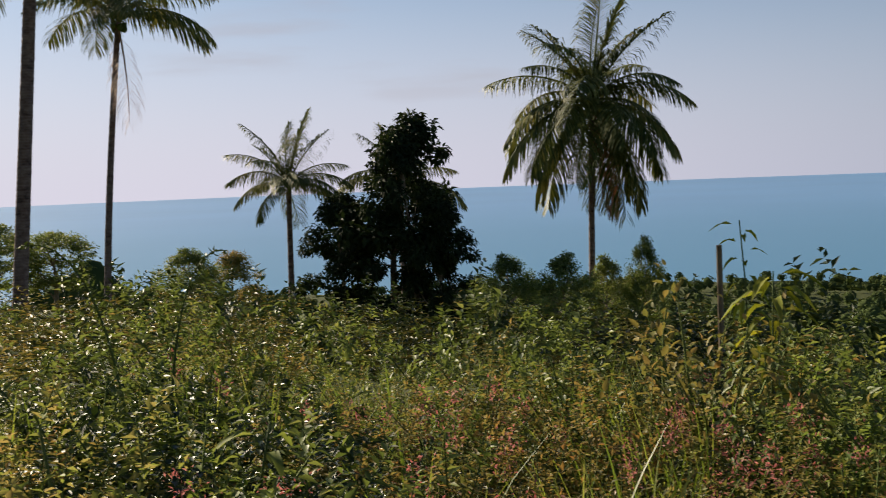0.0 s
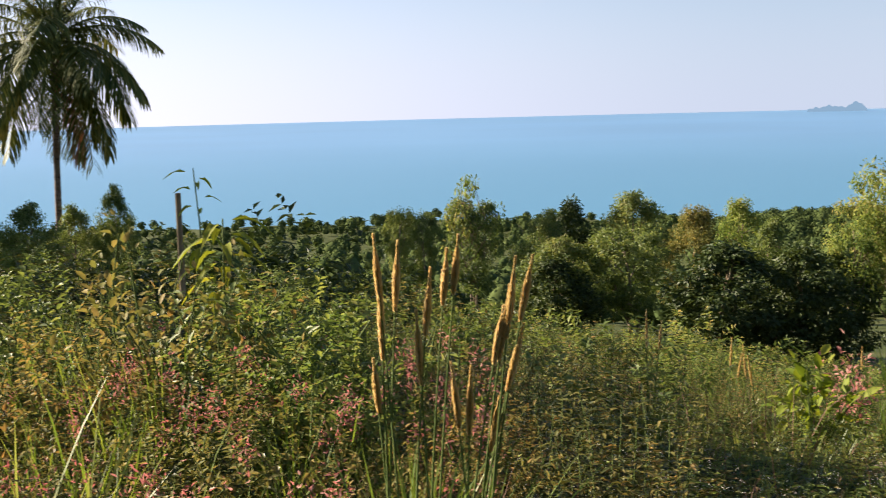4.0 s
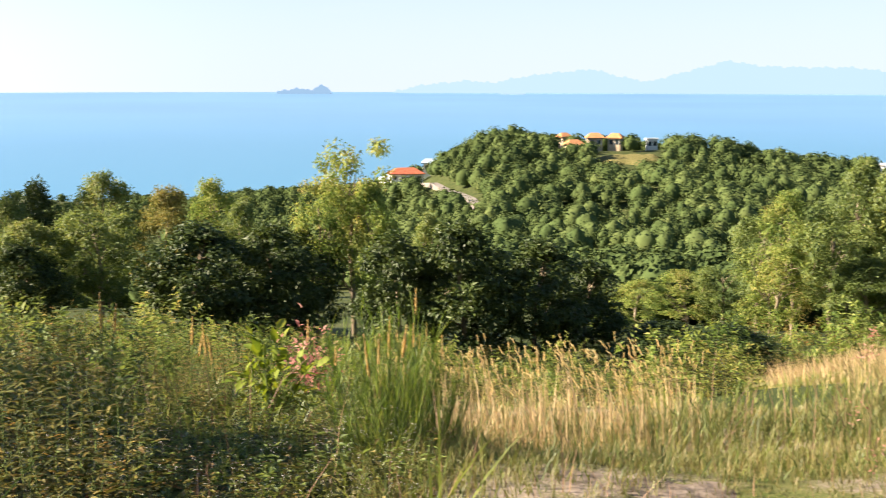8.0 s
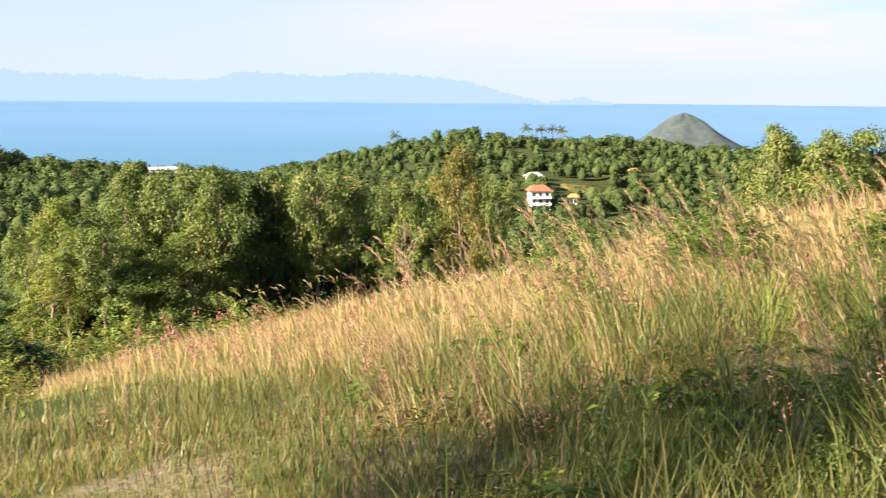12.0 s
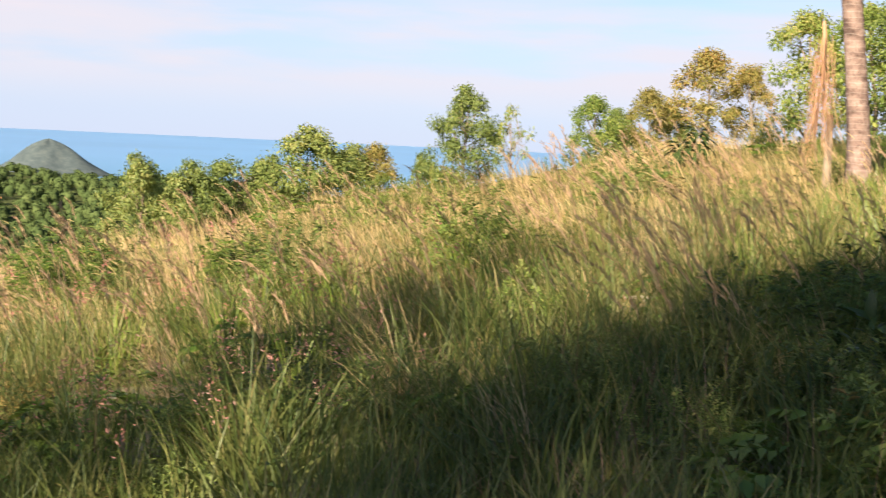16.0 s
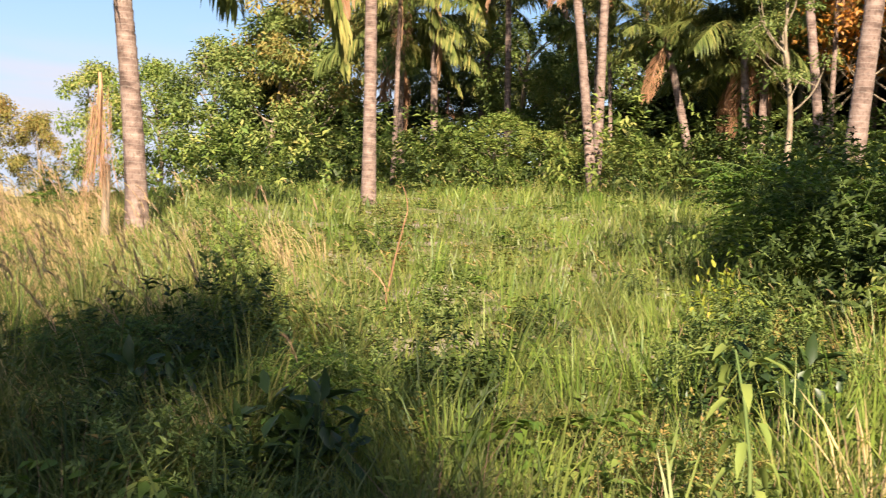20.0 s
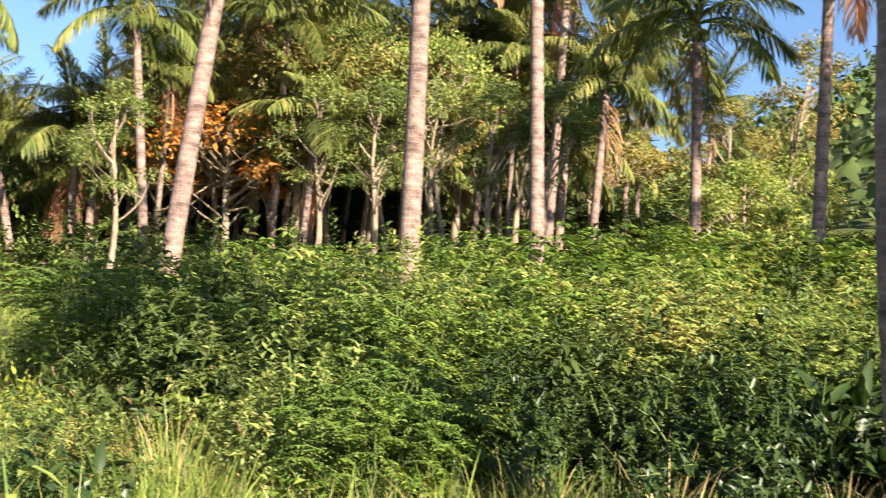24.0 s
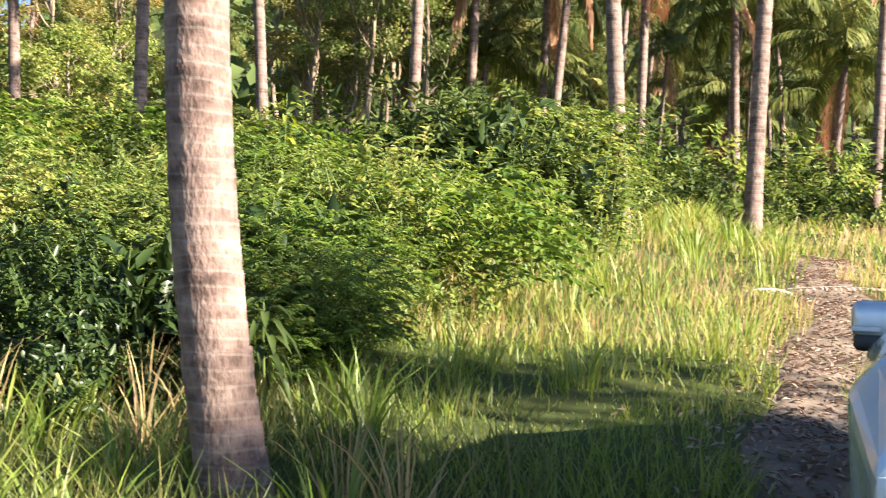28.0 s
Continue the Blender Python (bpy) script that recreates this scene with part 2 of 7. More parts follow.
def ringed_bark(name):
    """Palm bark: pale leaf-scar lines every hand's width, brown stains and upright cracks between."""
    m, n, l = material(name)
    out, p, co = n.new("ShaderNodeOutputMaterial"), n.new("ShaderNodeBsdfPrincipled"), n.new("ShaderNodeTexCoord")
    blot, crack, line = n.new("ShaderNodeTexNoise"), n.new("ShaderNodeTexNoise"), n.new("ShaderNodeTexWave")
    mp, mq = n.new("ShaderNodeMapping"), n.new("ShaderNodeMapping")
    mp.inputs["Scale"].default_value, mq.inputs["Scale"].default_value = (1, 1, 0.55), (1, 1, 1.6)
    for q in (mp, mq):
        l.new(co.outputs["Object"], q.inputs[0])
    blot.inputs["Scale"].default_value, blot.inputs["Detail"].default_value = 6, 6
    crack.inputs["Scale"].default_value, crack.inputs["Detail"].default_value = 42, 4
    l.new(mq.outputs[0], blot.inputs["Vector"])
    l.new(mp.outputs[0], crack.inputs["Vector"])
    line.bands_direction = "Z"
    line.inputs["Scale"].default_value, line.inputs["Distortion"].default_value, line.inputs["Detail"].default_value = 3.0, 3.2, 3
    l.new(mq.outputs[0], line.inputs["Vector"])
    base = ramp(n, [(0.32, (0.07, 0.042, 0.033)), (0.45, (0.155, 0.10, 0.082)), (0.6, (0.215, 0.15, 0.125)), (0.76, (0.29, 0.215, 0.18))])
    l.new(blot.outputs["Fac"], base.inputs[0])
    dark = ramp(n, [(0.34, (0.5, 0.46, 0.43)), (0.48, (1, 1, 1))])
    l.new(crack.outputs["Fac"], dark.inputs[0])
    mul, pale, edge = n.new("ShaderNodeMix"), n.new("ShaderNodeMix"), ramp(n, [(0.86, (0, 0, 0)), (0.98, (0.14, 0.14, 0.14))])
    mul.data_type = pale.data_type = "RGBA"
    mul.blend_type = "MULTIPLY"
    mul.inputs["Factor"].default_value = 0.65
    l.new(base.outputs[0], mul.inputs["A"])
    l.new(dark.outputs[0], mul.inputs["B"])
    l.new(line.outputs["Fac"], edge.inputs[0])
    l.new(edge.outputs[0], pale.inputs["Factor"])
    l.new(mul.outputs["Result"], pale.inputs["A"])
    pale.inputs["B"].default_value = (0.42, 0.37, 0.33, 1)
    l.new(pale.outputs["Result"], p.inputs["Base Color"])
    bp = n.new("ShaderNodeBump")
    bp.inputs["Strength"].default_value, bp.inputs["Distance"].default_value = 0.9, 0.012
    l.new(crack.outputs["Fac"], bp.inputs["Height"])
    l.new(bp.outputs[0], p.inputs["Normal"])
    p.inputs["Roughness"].default_value = 0.88
    l.new(p.outputs[0], out.inputs[0])
    return m


BARK_PALM = ringed_bark("palm_bark")
BARK = solid("tree_bark", [(0.10, 0.075, 0.05), (0.22, 0.17, 0.12), (0.34, 0.28, 0.21)], 5, 0.9, 0.8, (1, 1, 0.3))
STEM = solid("green_stem", [(0.07, 0.11, 0.03), (0.14, 0.17, 0.055)], 8, 0.7, 0.2)
EARTH = solid("earth_and_litter", [(0.026, 0.036, 0.012), (0.055, 0.068, 0.022), (0.095, 0.095, 0.04)], 0.6, 0.95, 0.5)
BARE = solid("bare_sandy_soil", [(0.11, 0.085, 0.062), (0.2, 0.158, 0.125), (0.31, 0.255, 0.21)], 3.5, 0.95, 0.9)
ROCK = solid("grey_rock", [(0.10, 0.09, 0.08), (0.22, 0.19, 0.17), (0.33, 0.29, 0.26)], 4, 0.9, 0.9)
WHITE_WALL = solid("white_render", [(0.6, 0.58, 0.55), (0.74, 0.72, 0.69), (0.8, 0.79, 0.77)], 0.5, 0.8, 0.1)
ROOF_RED = solid("red_roof_tile", [(0.34, 0.09, 0.05), (0.46, 0.14, 0.08), (0.55, 0.2, 0.11)], 1.5, 0.8, 0.2)
ROOF_ORANGE = solid("orange_roof_tile", [(0.42, 0.17, 0.08), (0.52, 0.24, 0.11), (0.6, 0.31, 0.14)], 1.5, 0.8, 0.2)
ROOF_BLUE = solid("grey_blue_roof_sheet", [(0.25, 0.32, 0.38), (0.36, 0.44, 0.5), (0.45, 0.53, 0.58)], 1.5, 0.5, 0.1)
ROOF_GREEN = solid("grey_green_roof_tile", [(0.22, 0.29, 0.24), (0.32, 0.40, 0.33), (0.42, 0.48, 0.42)], 1.5, 0.7, 0.1)
DARK_GLASS = solid("window_glass", [(0.03, 0.04, 0.05), (0.06, 0.07, 0.08)], 2, 0.15, 0)
TARMAC = solid("worn_concrete_road", [(0.17, 0.15, 0.13), (0.24, 0.21, 0.19), (0.3, 0.27, 0.25)], 0.3, 0.9, 0.1)
TURF = solid("grassy_turf", [(0.04, 0.055, 0.014), (0.085, 0.105, 0.026), (0.15, 0.145, 0.055), (0.27, 0.215, 0.165), (0.33, 0.27, 0.22)], 1.4, 0.95, 0.9, fine=60)
TURF_DRY = solid("straw_turf", [(0.07, 0.07, 0.022), (0.15, 0.135, 0.048), (0.27, 0.22, 0.10)], 2.6, 0.95, 0.9, fine=60)
TRACK_SOIL = solid("brown_track_soil", [(0.09, 0.066, 0.048), (0.17, 0.13, 0.10), (0.27, 0.215, 0.165)], 2.5, 0.95, 1.0)
TAN_WALL = solid("tan_wall", [(0.40, 0.30, 0.21), (0.5, 0.39, 0.28), (0.56, 0.46, 0.35)], 0.5, 0.8, 0.1)
PALE_DRY = foliage("bleached_palm_leaf", [(0.4, 0.34, 0.27), (0.55, 0.49, 0.41), (0.68, 0.62, 0.54)], 0.15, 0.7)
DEAD = foliage("dead_brown_stalk", [(0.10, 0.06, 0.04), (0.2, 0.12, 0.08), (0.33, 0.22, 0.14)], 0.1, 0.8)

# ---- geometry helpers ----
RNG = np.random.default_rng(7)


def mesh_of(name, V, F, mat=None, smooth=False):
    V, F = np.asarray(V, np.float32), np.asarray(F, np.int32)
    me = bpy.data.meshes.new(name)
    me.vertices.add(len(V))
    me.vertices.foreach_set("co", V.ravel())
    me.loops.add(F.size)
    me.loops.foreach_set("vertex_index", F.ravel())
    me.polygons.add(len(F))
    me.polygons.foreach_set("loop_start", np.arange(0, F.size, F.shape[1], dtype=np.int32))
    if smooth:
        me.polygons.foreach_set("use_smooth", np.ones(len(F), bool))
    me.update(calc_edges=True)
    if mat:
        me.materials.append(mat)
    return me


def part(name, data, mat, parent=None, label=""):
    """Links a bmesh, (V, F) arrays or a mesh as one mesh object, under parent if there is one."""
    if isinstance(data, bmesh.types.BMesh):
        me = bpy.data.meshes.new(name)
        data.to_mesh(me)
        data.free()
        me.materials.append(mat)
    elif isinstance(data, tuple):
        me = mesh_of(name, data[0], data[1], mat)
    else:
        me = data
    ob = new(name, me)
    if parent:
        ob.parent = parent
    if label:
        ob["label"] = label
    return ob


def join(*parts):
    V, F, k = [], [], 0
    for v, f in parts:
        if len(v) == 0:
            continue
        V.append(v)
        F.append(f + k)
        k += len(v)
    return np.concatenate(V), np.concatenate(F)


def unit(v):
    return v / np.maximum(np.linalg.norm(v, axis=-1, keepdims=True), 1e-9)


def tube(pts, radii, sides=7, close=True):
    """A tapered tube along pts, as triangles."""
    pts, radii = np.asarray(pts, float), np.asarray(radii, float)
    d = unit(np.gradient(pts, axis=0))
    ref = np.where(np.abs(d[:, 2:3]) > 0.9, np.array([[1.0, 0, 0]]), np.array([[0, 0, 1.0]]))
    a = unit(np.cross(d, ref))
    b = np.cross(d, a)
    ang = np.arange(sides) * 2 * np.pi / sides
    V = pts[:, None] + radii[:, None, None] * (np.cos(ang)[None, :, None] * a[:, None] + np.sin(ang)[None, :, None] * b[:, None])
    n = len(pts)
    i = np.arange(n - 1)[:, None] * sides + np.arange(sides)[None]
    j = np.arange(n - 1)[:, None] * sides + (np.arange(sides)[None] + 1) % sides
    F = np.concatenate([np.stack([i, j, j + sides], -1).reshape(-1, 3), np.stack([i, j + sides, i + sides], -1).reshape(-1, 3)])
    V = V.reshape(-1, 3)
    if close:
        V = np.concatenate([V, pts[-1:]])
        k = (n - 1) * sides
        F = np.concatenate([F, np.stack([k + np.arange(sides), k + (np.arange(sides) + 1) % sides, np.full(sides, n * sides)], -1)])
    return V, F


def leaves(pos, d, nrm, length, width, fine=False, droop=0.25):
    """Folded leaves at pos, pointing along d, their upper face towards nrm."""
    n = len(pos)
    d = unit(d)
    s = unit(np.cross(d, nrm))
    u = np.cross(s, d)
    L, W = np.broadcast_to(length, n)[:, None], np.broadcast_to(width, n)[:, None] * 0.5
    if fine:
        rows = [pos, pos + d * L * 0.3 - s * W * 0.9 + u * W * 0.3, pos + d * L * 0.3 + s * W * 0.9 + u * W * 0.3,
                pos + d * L * 0.68 - s * W * 0.75 + u * (W * 0.2 - L * droop * 0.4), pos + d * L * 0.68 + s * W * 0.75 + u * (W * 0.2 - L * droop * 0.4),
                pos + d * L - u * L * droop, pos + d * L * 0.5 - u * L * droop * 0.2]
        F = np.array([[0, 2, 6], [0, 6, 1], [1, 6, 3], [6, 2, 4], [3, 6, 5], [6, 4, 5]])
    else:
        rows = [pos, pos + d * L * 0.45 + s * W + u * W * 0.25, pos + d * L - u * L * droop, pos + d * L * 0.45 - s * W + u * W * 0.25]
        F = np.array([[0, 1, 2], [0, 2, 3]])
    k = len(rows)
    V = np.stack(rows, 1).reshape(-1, 3)
    return V, (np.arange(n)[:, None, None] * k + F[None]).reshape(-1, 3)


def blades(pos, height, width, heading, lean, segs=3, curl=1.6):
    """Grass blades from pos, leaning along heading; lean is the tip's sideways reach over its height."""
    n = len(pos)
    h, w, lean = (np.broadcast_to(q, n) for q in (height, width, lean))
    fw = np.stack([np.cos(heading), np.sin(heading), 0 * heading], 1)
    turn = heading + np.pi / 2 + RNG.normal(0, 0.7, n)
    sd = np.stack([np.cos(turn), np.sin(turn), 0 * turn], 1)
    rows = []
    for k in range(segs):
        q = k / segs
        c = pos + fw * (lean * h * q ** curl)[:, None] + np.array([0, 0, 1.0]) * (h * (q - 0.25 * np.minimum(lean, 1) * q * q))[:, None]
        ww = (w * 0.5 * (1 - 0.55 * q ** 1.5))[:, None]
        rows += [c - sd * ww, c + sd * ww]
    rows.append(pos + fw * (lean * h)[:, None] + np.array([0, 0, 1.0]) * (h * (1 - 0.25 * np.minimum(lean, 1)))[:, None])
    F = []
    for k in range(segs - 1):
        a = 2 * k
        F += [[a, a + 1, a + 3], [a, a + 3, a + 2]]
    F.append([2 * segs - 2, 2 * segs - 1, 2 * segs])
    m = len(rows)
    return np.stack(rows, 1).reshape(-1, 3), (np.arange(n)[:, None, None] * m + np.array(F)[None]).reshape(-1, 3)


def rand_dirs(n, up=0.0):
    v = RNG.normal(size=(n, 3))
    v[:, 2] += up
    return unit(v)


# ---- ground ----
AZ = [-65, -20, 0, 15, 30, 45, 51, 58, 70, 82, 95, 108, 122, 136, 150, 165, 180, 195, 210, 240, 295]
HEIGHTS = {
    0: [0] * 21,
    6: [0, -.1, -.2, -.2, -.25, -.3, -.3, -.3, -.28, -.2, 0, .15, .34, .4, .5, .55, .6, .7, .75, .5, 0],
    12: [-.1, -.3, -.5, -.7, -1.0, -1.5, -1.6, -1.5, -1.15, -.8, -.3, .25, .85, .95, 1.1, 1.4, 1.6, 1.7, 1.6, 1.2, -.1],
    20: [-.5, -1, -1.6, -1.9, -2.8, -3.6, -3.9, -3.9, -2.6, -1.65, -.5, .52, 1.5, 1.6, 1.8, 2.5, 3.1, 3.2, 2.8, 2, -.5],
    32: [-1.5, -2, -3, -3.4, -5, -5.6, -5.8, -6, -5.6, -4.8, -4, -1.4, 1.2, 2.1, 2.5, 3.6, 4.2, 4.2, 3.4, 3.2, -1.5],
    50: [-3, -3, -6, -6.5, -7.8, -8.3, -8.5, -8.7, -8.2, -7.7, -7, -4, 0, 2.8, 4, 4.9, 5.7, 5.7, 4.6, 4.4, -3],
    90: [-8, -8, -13, -14, -15, -16, -16.5, -17, -17, -16, -15, -12, -6, 2, 6, 8.5, 10, 11.5, 10, 8, -8],
    160: [-18, -20, -24, -25, -26, -28, -31, -32, -33, -31, -28, -24, -18, -4, 10, 18, 24, 36, 40, 25, -18],
    240: [-28, -30, -34, -35, -37, -38, -37, -37, -38, -40, -38, -34, -26, -8, 14, 28, 38, 66, 75, 45, -28],
    330: [-38, -40, -43, -44, -46, -42, -32, -31, -36, -46, -46, -42, -32, -12, 16, 34, 46, 95, 108, 60, -38],
    430: [-48, -50, -52, -53, -53, -40, -21.5, -24.5, -34.5, -48, -51, -48, -38, -20, 16, 36, 52, 118, 130, 70, -48],
    560: [-58, -60, -61, -62, -63, -58, -46, -46, -46, -37, -44, -50, -48, -35, 10, 30, 46, 110, 125, 60, -58],
    700: [-66, -67, -68, -68, -69, -71, -67, -66, -57, -30, -35, -46, -52, -45, 0, 20, 36, 90, 105, 50, -66],
    800: [-73, -73, -73, -73, -74, -76, -75, -74, -68, -52, -52, -56, -60, -55, -10, 10, 26, 70, 85, 40, -73],
    1000: [-80, -80, -80, -80, -80, -82, -82, -82, -80, -74, -74, -76, -76, -74, -40, -20, 0, 30, 40, 10, -80],
    1500: [-85] * 21,
    5000: [-90] * 21,
}
RADII = np.array(sorted(HEIGHTS), float)
ZTAB = np.array([HEIGHTS[int(r)] for r in RADII], float)
AZK = np.array(AZ, float)


def smooth_az(az):
    az = (np.asarray(az, float) + 65) % 360 - 65
    i = np.clip(np.searchsorted(AZK, az, side="right") - 1, 0, len(AZK) - 2)
    f = np.clip((az - AZK[i]) / (AZK[i + 1] - AZK[i]), 0, 1)
    return i, f * f * (3 - 2 * f) * 0.5 + f * 0.5


def ground_polar(az, r):
    i, f = smooth_az(az)
    r = np.asarray(r, float)
    k = np.clip(np.searchsorted(RADII, r, side="right") - 1, 0, len(RADII) - 2)
    g = np.clip((r - RADII[k]) / (RADII[k + 1] - RADII[k]), 0, 1)
    z0 = ZTAB[k, i] * (1 - f) + ZTAB[k, i + 1] * f
    z1 = ZTAB[k + 1, i] * (1 - f) + ZTAB[k + 1, i + 1] * f
    z = z0 * (1 - g) + z1 * g
    a = np.radians(az)
    x, y = r * np.sin(a), r * np.cos(a)
    lump = 0.05 * np.sin(x * 1.9 + 0.7 * y) * np.cos(y * 1.6 - 0.5 * x) * np.clip(r / 4, 0, 1) + 0.012 * np.clip(r - 30, 0, 150) * np.sin(x * 0.055 + 1) * np.cos(y * 0.06)
    return z + np.where(r < 760, lump, 0)


def ground(x, y):
    return ground_polar(np.degrees(np.arctan2(x, y)), np.hypot(x, y))


def at(az, r):
    """The place on the ground at a bearing (degrees clockwise from the first look) and a distance."""
    a = radians(az)
    return Vector((r * math.sin(a), r * math.cos(a), float(ground_polar(az, r))))


def sight(el, r):
    """The height that lies at an elevation of el degrees, r metres from the eye."""
    return EYE + r * math.tan(radians(el))


gr = np.concatenate([np.linspace(0, 14, 43), np.geomspace(14.5, 900, 100), np.geomspace(1000, 4890, 14)])
ga = np.arange(0, 360, 1.0)
GR, GA = np.meshgrid(gr, ga, indexing="ij")
GZ = ground_polar(GA, GR)
V = np.stack([GR * np.sin(np.radians(GA)), GR * np.cos(np.radians(GA)), GZ], -1).reshape(-1, 3)
na, nr = len(ga), len(gr)
i = np.arange(nr - 1)[:, None] * na + np.arange(na)[None]
j = np.arange(nr - 1)[:, None] * na + (np.arange(na)[None] + 1) % na
F = np.stack([i, i + na, j + na, j], -1).reshape(-1, 4)
gm = mesh_of("ground", V, F, EARTH, True)
tagged(new("ground", gm), "hillside of dark earth and leaf litter falling to the sea", "ground", kind="structure")

# ---- sea ----
SEA = -70.0
sm, sn, sl = material("sea_water")
s_out, s_p = sn.new("ShaderNodeOutputMaterial"), sn.new("ShaderNodeBsdfPrincipled")
s_co, s_t, s_t2, s_b = sn.new("ShaderNodeTexCoord"), sn.new("ShaderNodeTexNoise"), sn.new("ShaderNodeTexNoise"), sn.new("ShaderNodeBump")
s_map = sn.new("ShaderNodeMapping")
s_map.inputs["Scale"].default_value = (0.0016, 0.0016, 1)
sl.new(s_co.outputs["Object"], s_map.inputs[0])
sl.new(s_map.outputs[0], s_t.inputs["Vector"])
s_t.inputs["Scale"].default_value, s_t.inputs["Detail"].default_value = 1.0, 4
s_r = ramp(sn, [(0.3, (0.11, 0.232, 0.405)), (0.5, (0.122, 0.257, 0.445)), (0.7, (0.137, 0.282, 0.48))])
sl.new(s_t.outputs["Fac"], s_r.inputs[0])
# the water turns from turquoise nearer in to a paler blue farther out
s_len, s_far, s_blend = sn.new("ShaderNodeVectorMath"), sn.new("ShaderNodeMapRange"), sn.new("ShaderNodeMix")
s_len.operation, s_blend.data_type, s_far.interpolation_type = "LENGTH", "RGBA", "SMOOTHSTEP"
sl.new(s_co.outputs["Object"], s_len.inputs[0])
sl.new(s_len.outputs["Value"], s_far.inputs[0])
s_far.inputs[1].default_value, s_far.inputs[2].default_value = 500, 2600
s_blend.inputs["A"].default_value = (0.07, 0.205, 0.33, 1)
sl.new(s_far.outputs[0], s_blend.inputs["Factor"])
sl.new(s_r.outputs[0], s_blend.inputs["B"])
sl.new(s_blend.outputs["Result"], s_p.inputs["Base Color"])
sl.new(s_co.outputs["Object"], s_t2.inputs["Vector"])
s_t2.inputs["Scale"].default_value, s_t2.inputs["Detail"].default_value = 0.12, 4
s_b.inputs["Strength"].default_value, s_b.inputs["Distance"].default_value = 0.05, 1.0
sl.new(s_t2.outputs["Fac"], s_b.inputs["Height"])
sl.new(s_b.outputs[0], s_p.inputs["Normal"])
s_p.inputs["Roughness"].default_value = 0.32
s_p.inputs["Specular IOR Level"].default_value = 0.4
sl.new(s_p.outputs[0], s_out.inputs[0])
wr = np.concatenate([[300], np.geomspace(500, 4900, 24)])
WR, WA = np.meshgrid(wr, np.radians(np.arange(0, 360, 2.0)), indexing="ij")
V = np.stack([WR * np.sin(WA), WR * np.cos(WA), 0 * WR], -1).reshape(-1, 3)
na, nr = WR.shape[1], len(wr)
i = np.arange(nr - 1)[:, None] * na + np.arange(na)[None]
j = np.arange(nr - 1)[:, None] * na + (np.arange(na)[None] + 1) % na
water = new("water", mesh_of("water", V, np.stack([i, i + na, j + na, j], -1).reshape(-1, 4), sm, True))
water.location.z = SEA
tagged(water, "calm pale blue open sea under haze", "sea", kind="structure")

# ---- far islands, with the haze put into their colour ----


# Emission whose colour carries the haze; the islands glow by themselves.
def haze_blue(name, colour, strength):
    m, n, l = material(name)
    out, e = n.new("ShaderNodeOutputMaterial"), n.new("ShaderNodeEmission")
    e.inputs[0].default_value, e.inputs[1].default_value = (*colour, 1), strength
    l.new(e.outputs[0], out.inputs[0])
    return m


def island(name, az0, az1, r, tops, mat, label):
    """An island in a flat haze colour: tops are (bearing, elevation) knots of its skyline."""
    a = np.linspace(az0, az1, int((az1 - az0) * 14) + 2)
    ta, te = np.array([q[0] for q in tops]), np.array([q[1] for q in tops])
    e = np.interp(a, ta, te) + 0.05 * np.sin(a * 9.0) * np.sin(a * 3.1) + 0.03 * np.sin(a * 23)
    e = np.where((a <= az0) | (a >= az1), te.min(), e)
    top = EYE + r * np.tan(np.radians(e))
    rows = []
    for k, (dr, q) in enumerate([(-40, 0), (-18, 0.55), (0, 1), (30, 0)]):
        rr = r + dr
        rows.append(np.stack([rr * np.sin(np.radians(a)), rr * np.cos(np.radians(a)), SEA - 1 + np.maximum(top - SEA + 1, 2) * q], -1))
    V = np.stack(rows).reshape(-1, 3)
    n = len(a)
    i = np.arange(3)[:, None] * n + np.arange(n - 1)[None]
    ob = new(name, mesh_of(name, V, np.stack([i, i + 1, i + n + 1, i + n], -1).reshape(-1, 4), mat, True))
    return tagged(ob, label, "island", kind="structure")


HAZE_FAR = haze_blue("painted_far_haze", (0.52, 0.70, 0.92), 0.345)
HAZE_MID = haze_blue("painted_mid_haze", (0.36, 0.55, 0.78), 0.3)

# ---- plants: prototypes ----


def stow(ob):
    """Takes a prototype and its parts out of the scene once its copies stand."""
    for o in (*ob.children_recursive, ob):
        bpy.data.objects.remove(o)


def empty(name, label="", category="", group="", kind=""):
    return tagged(new(name), label, category, group, kind)


def limb_path(start, end, bow=0.15, n=6):
    start, end = np.asarray(start, float), np.asarray(end, float)
    t = np.linspace(0, 1, n)[:, None]
    p = start * (1 - t) + end * t
    off = rand_dirs(1)[0] * np.linalg.norm(end - start) * bow
    return p + np.sin(t * np.pi) * off


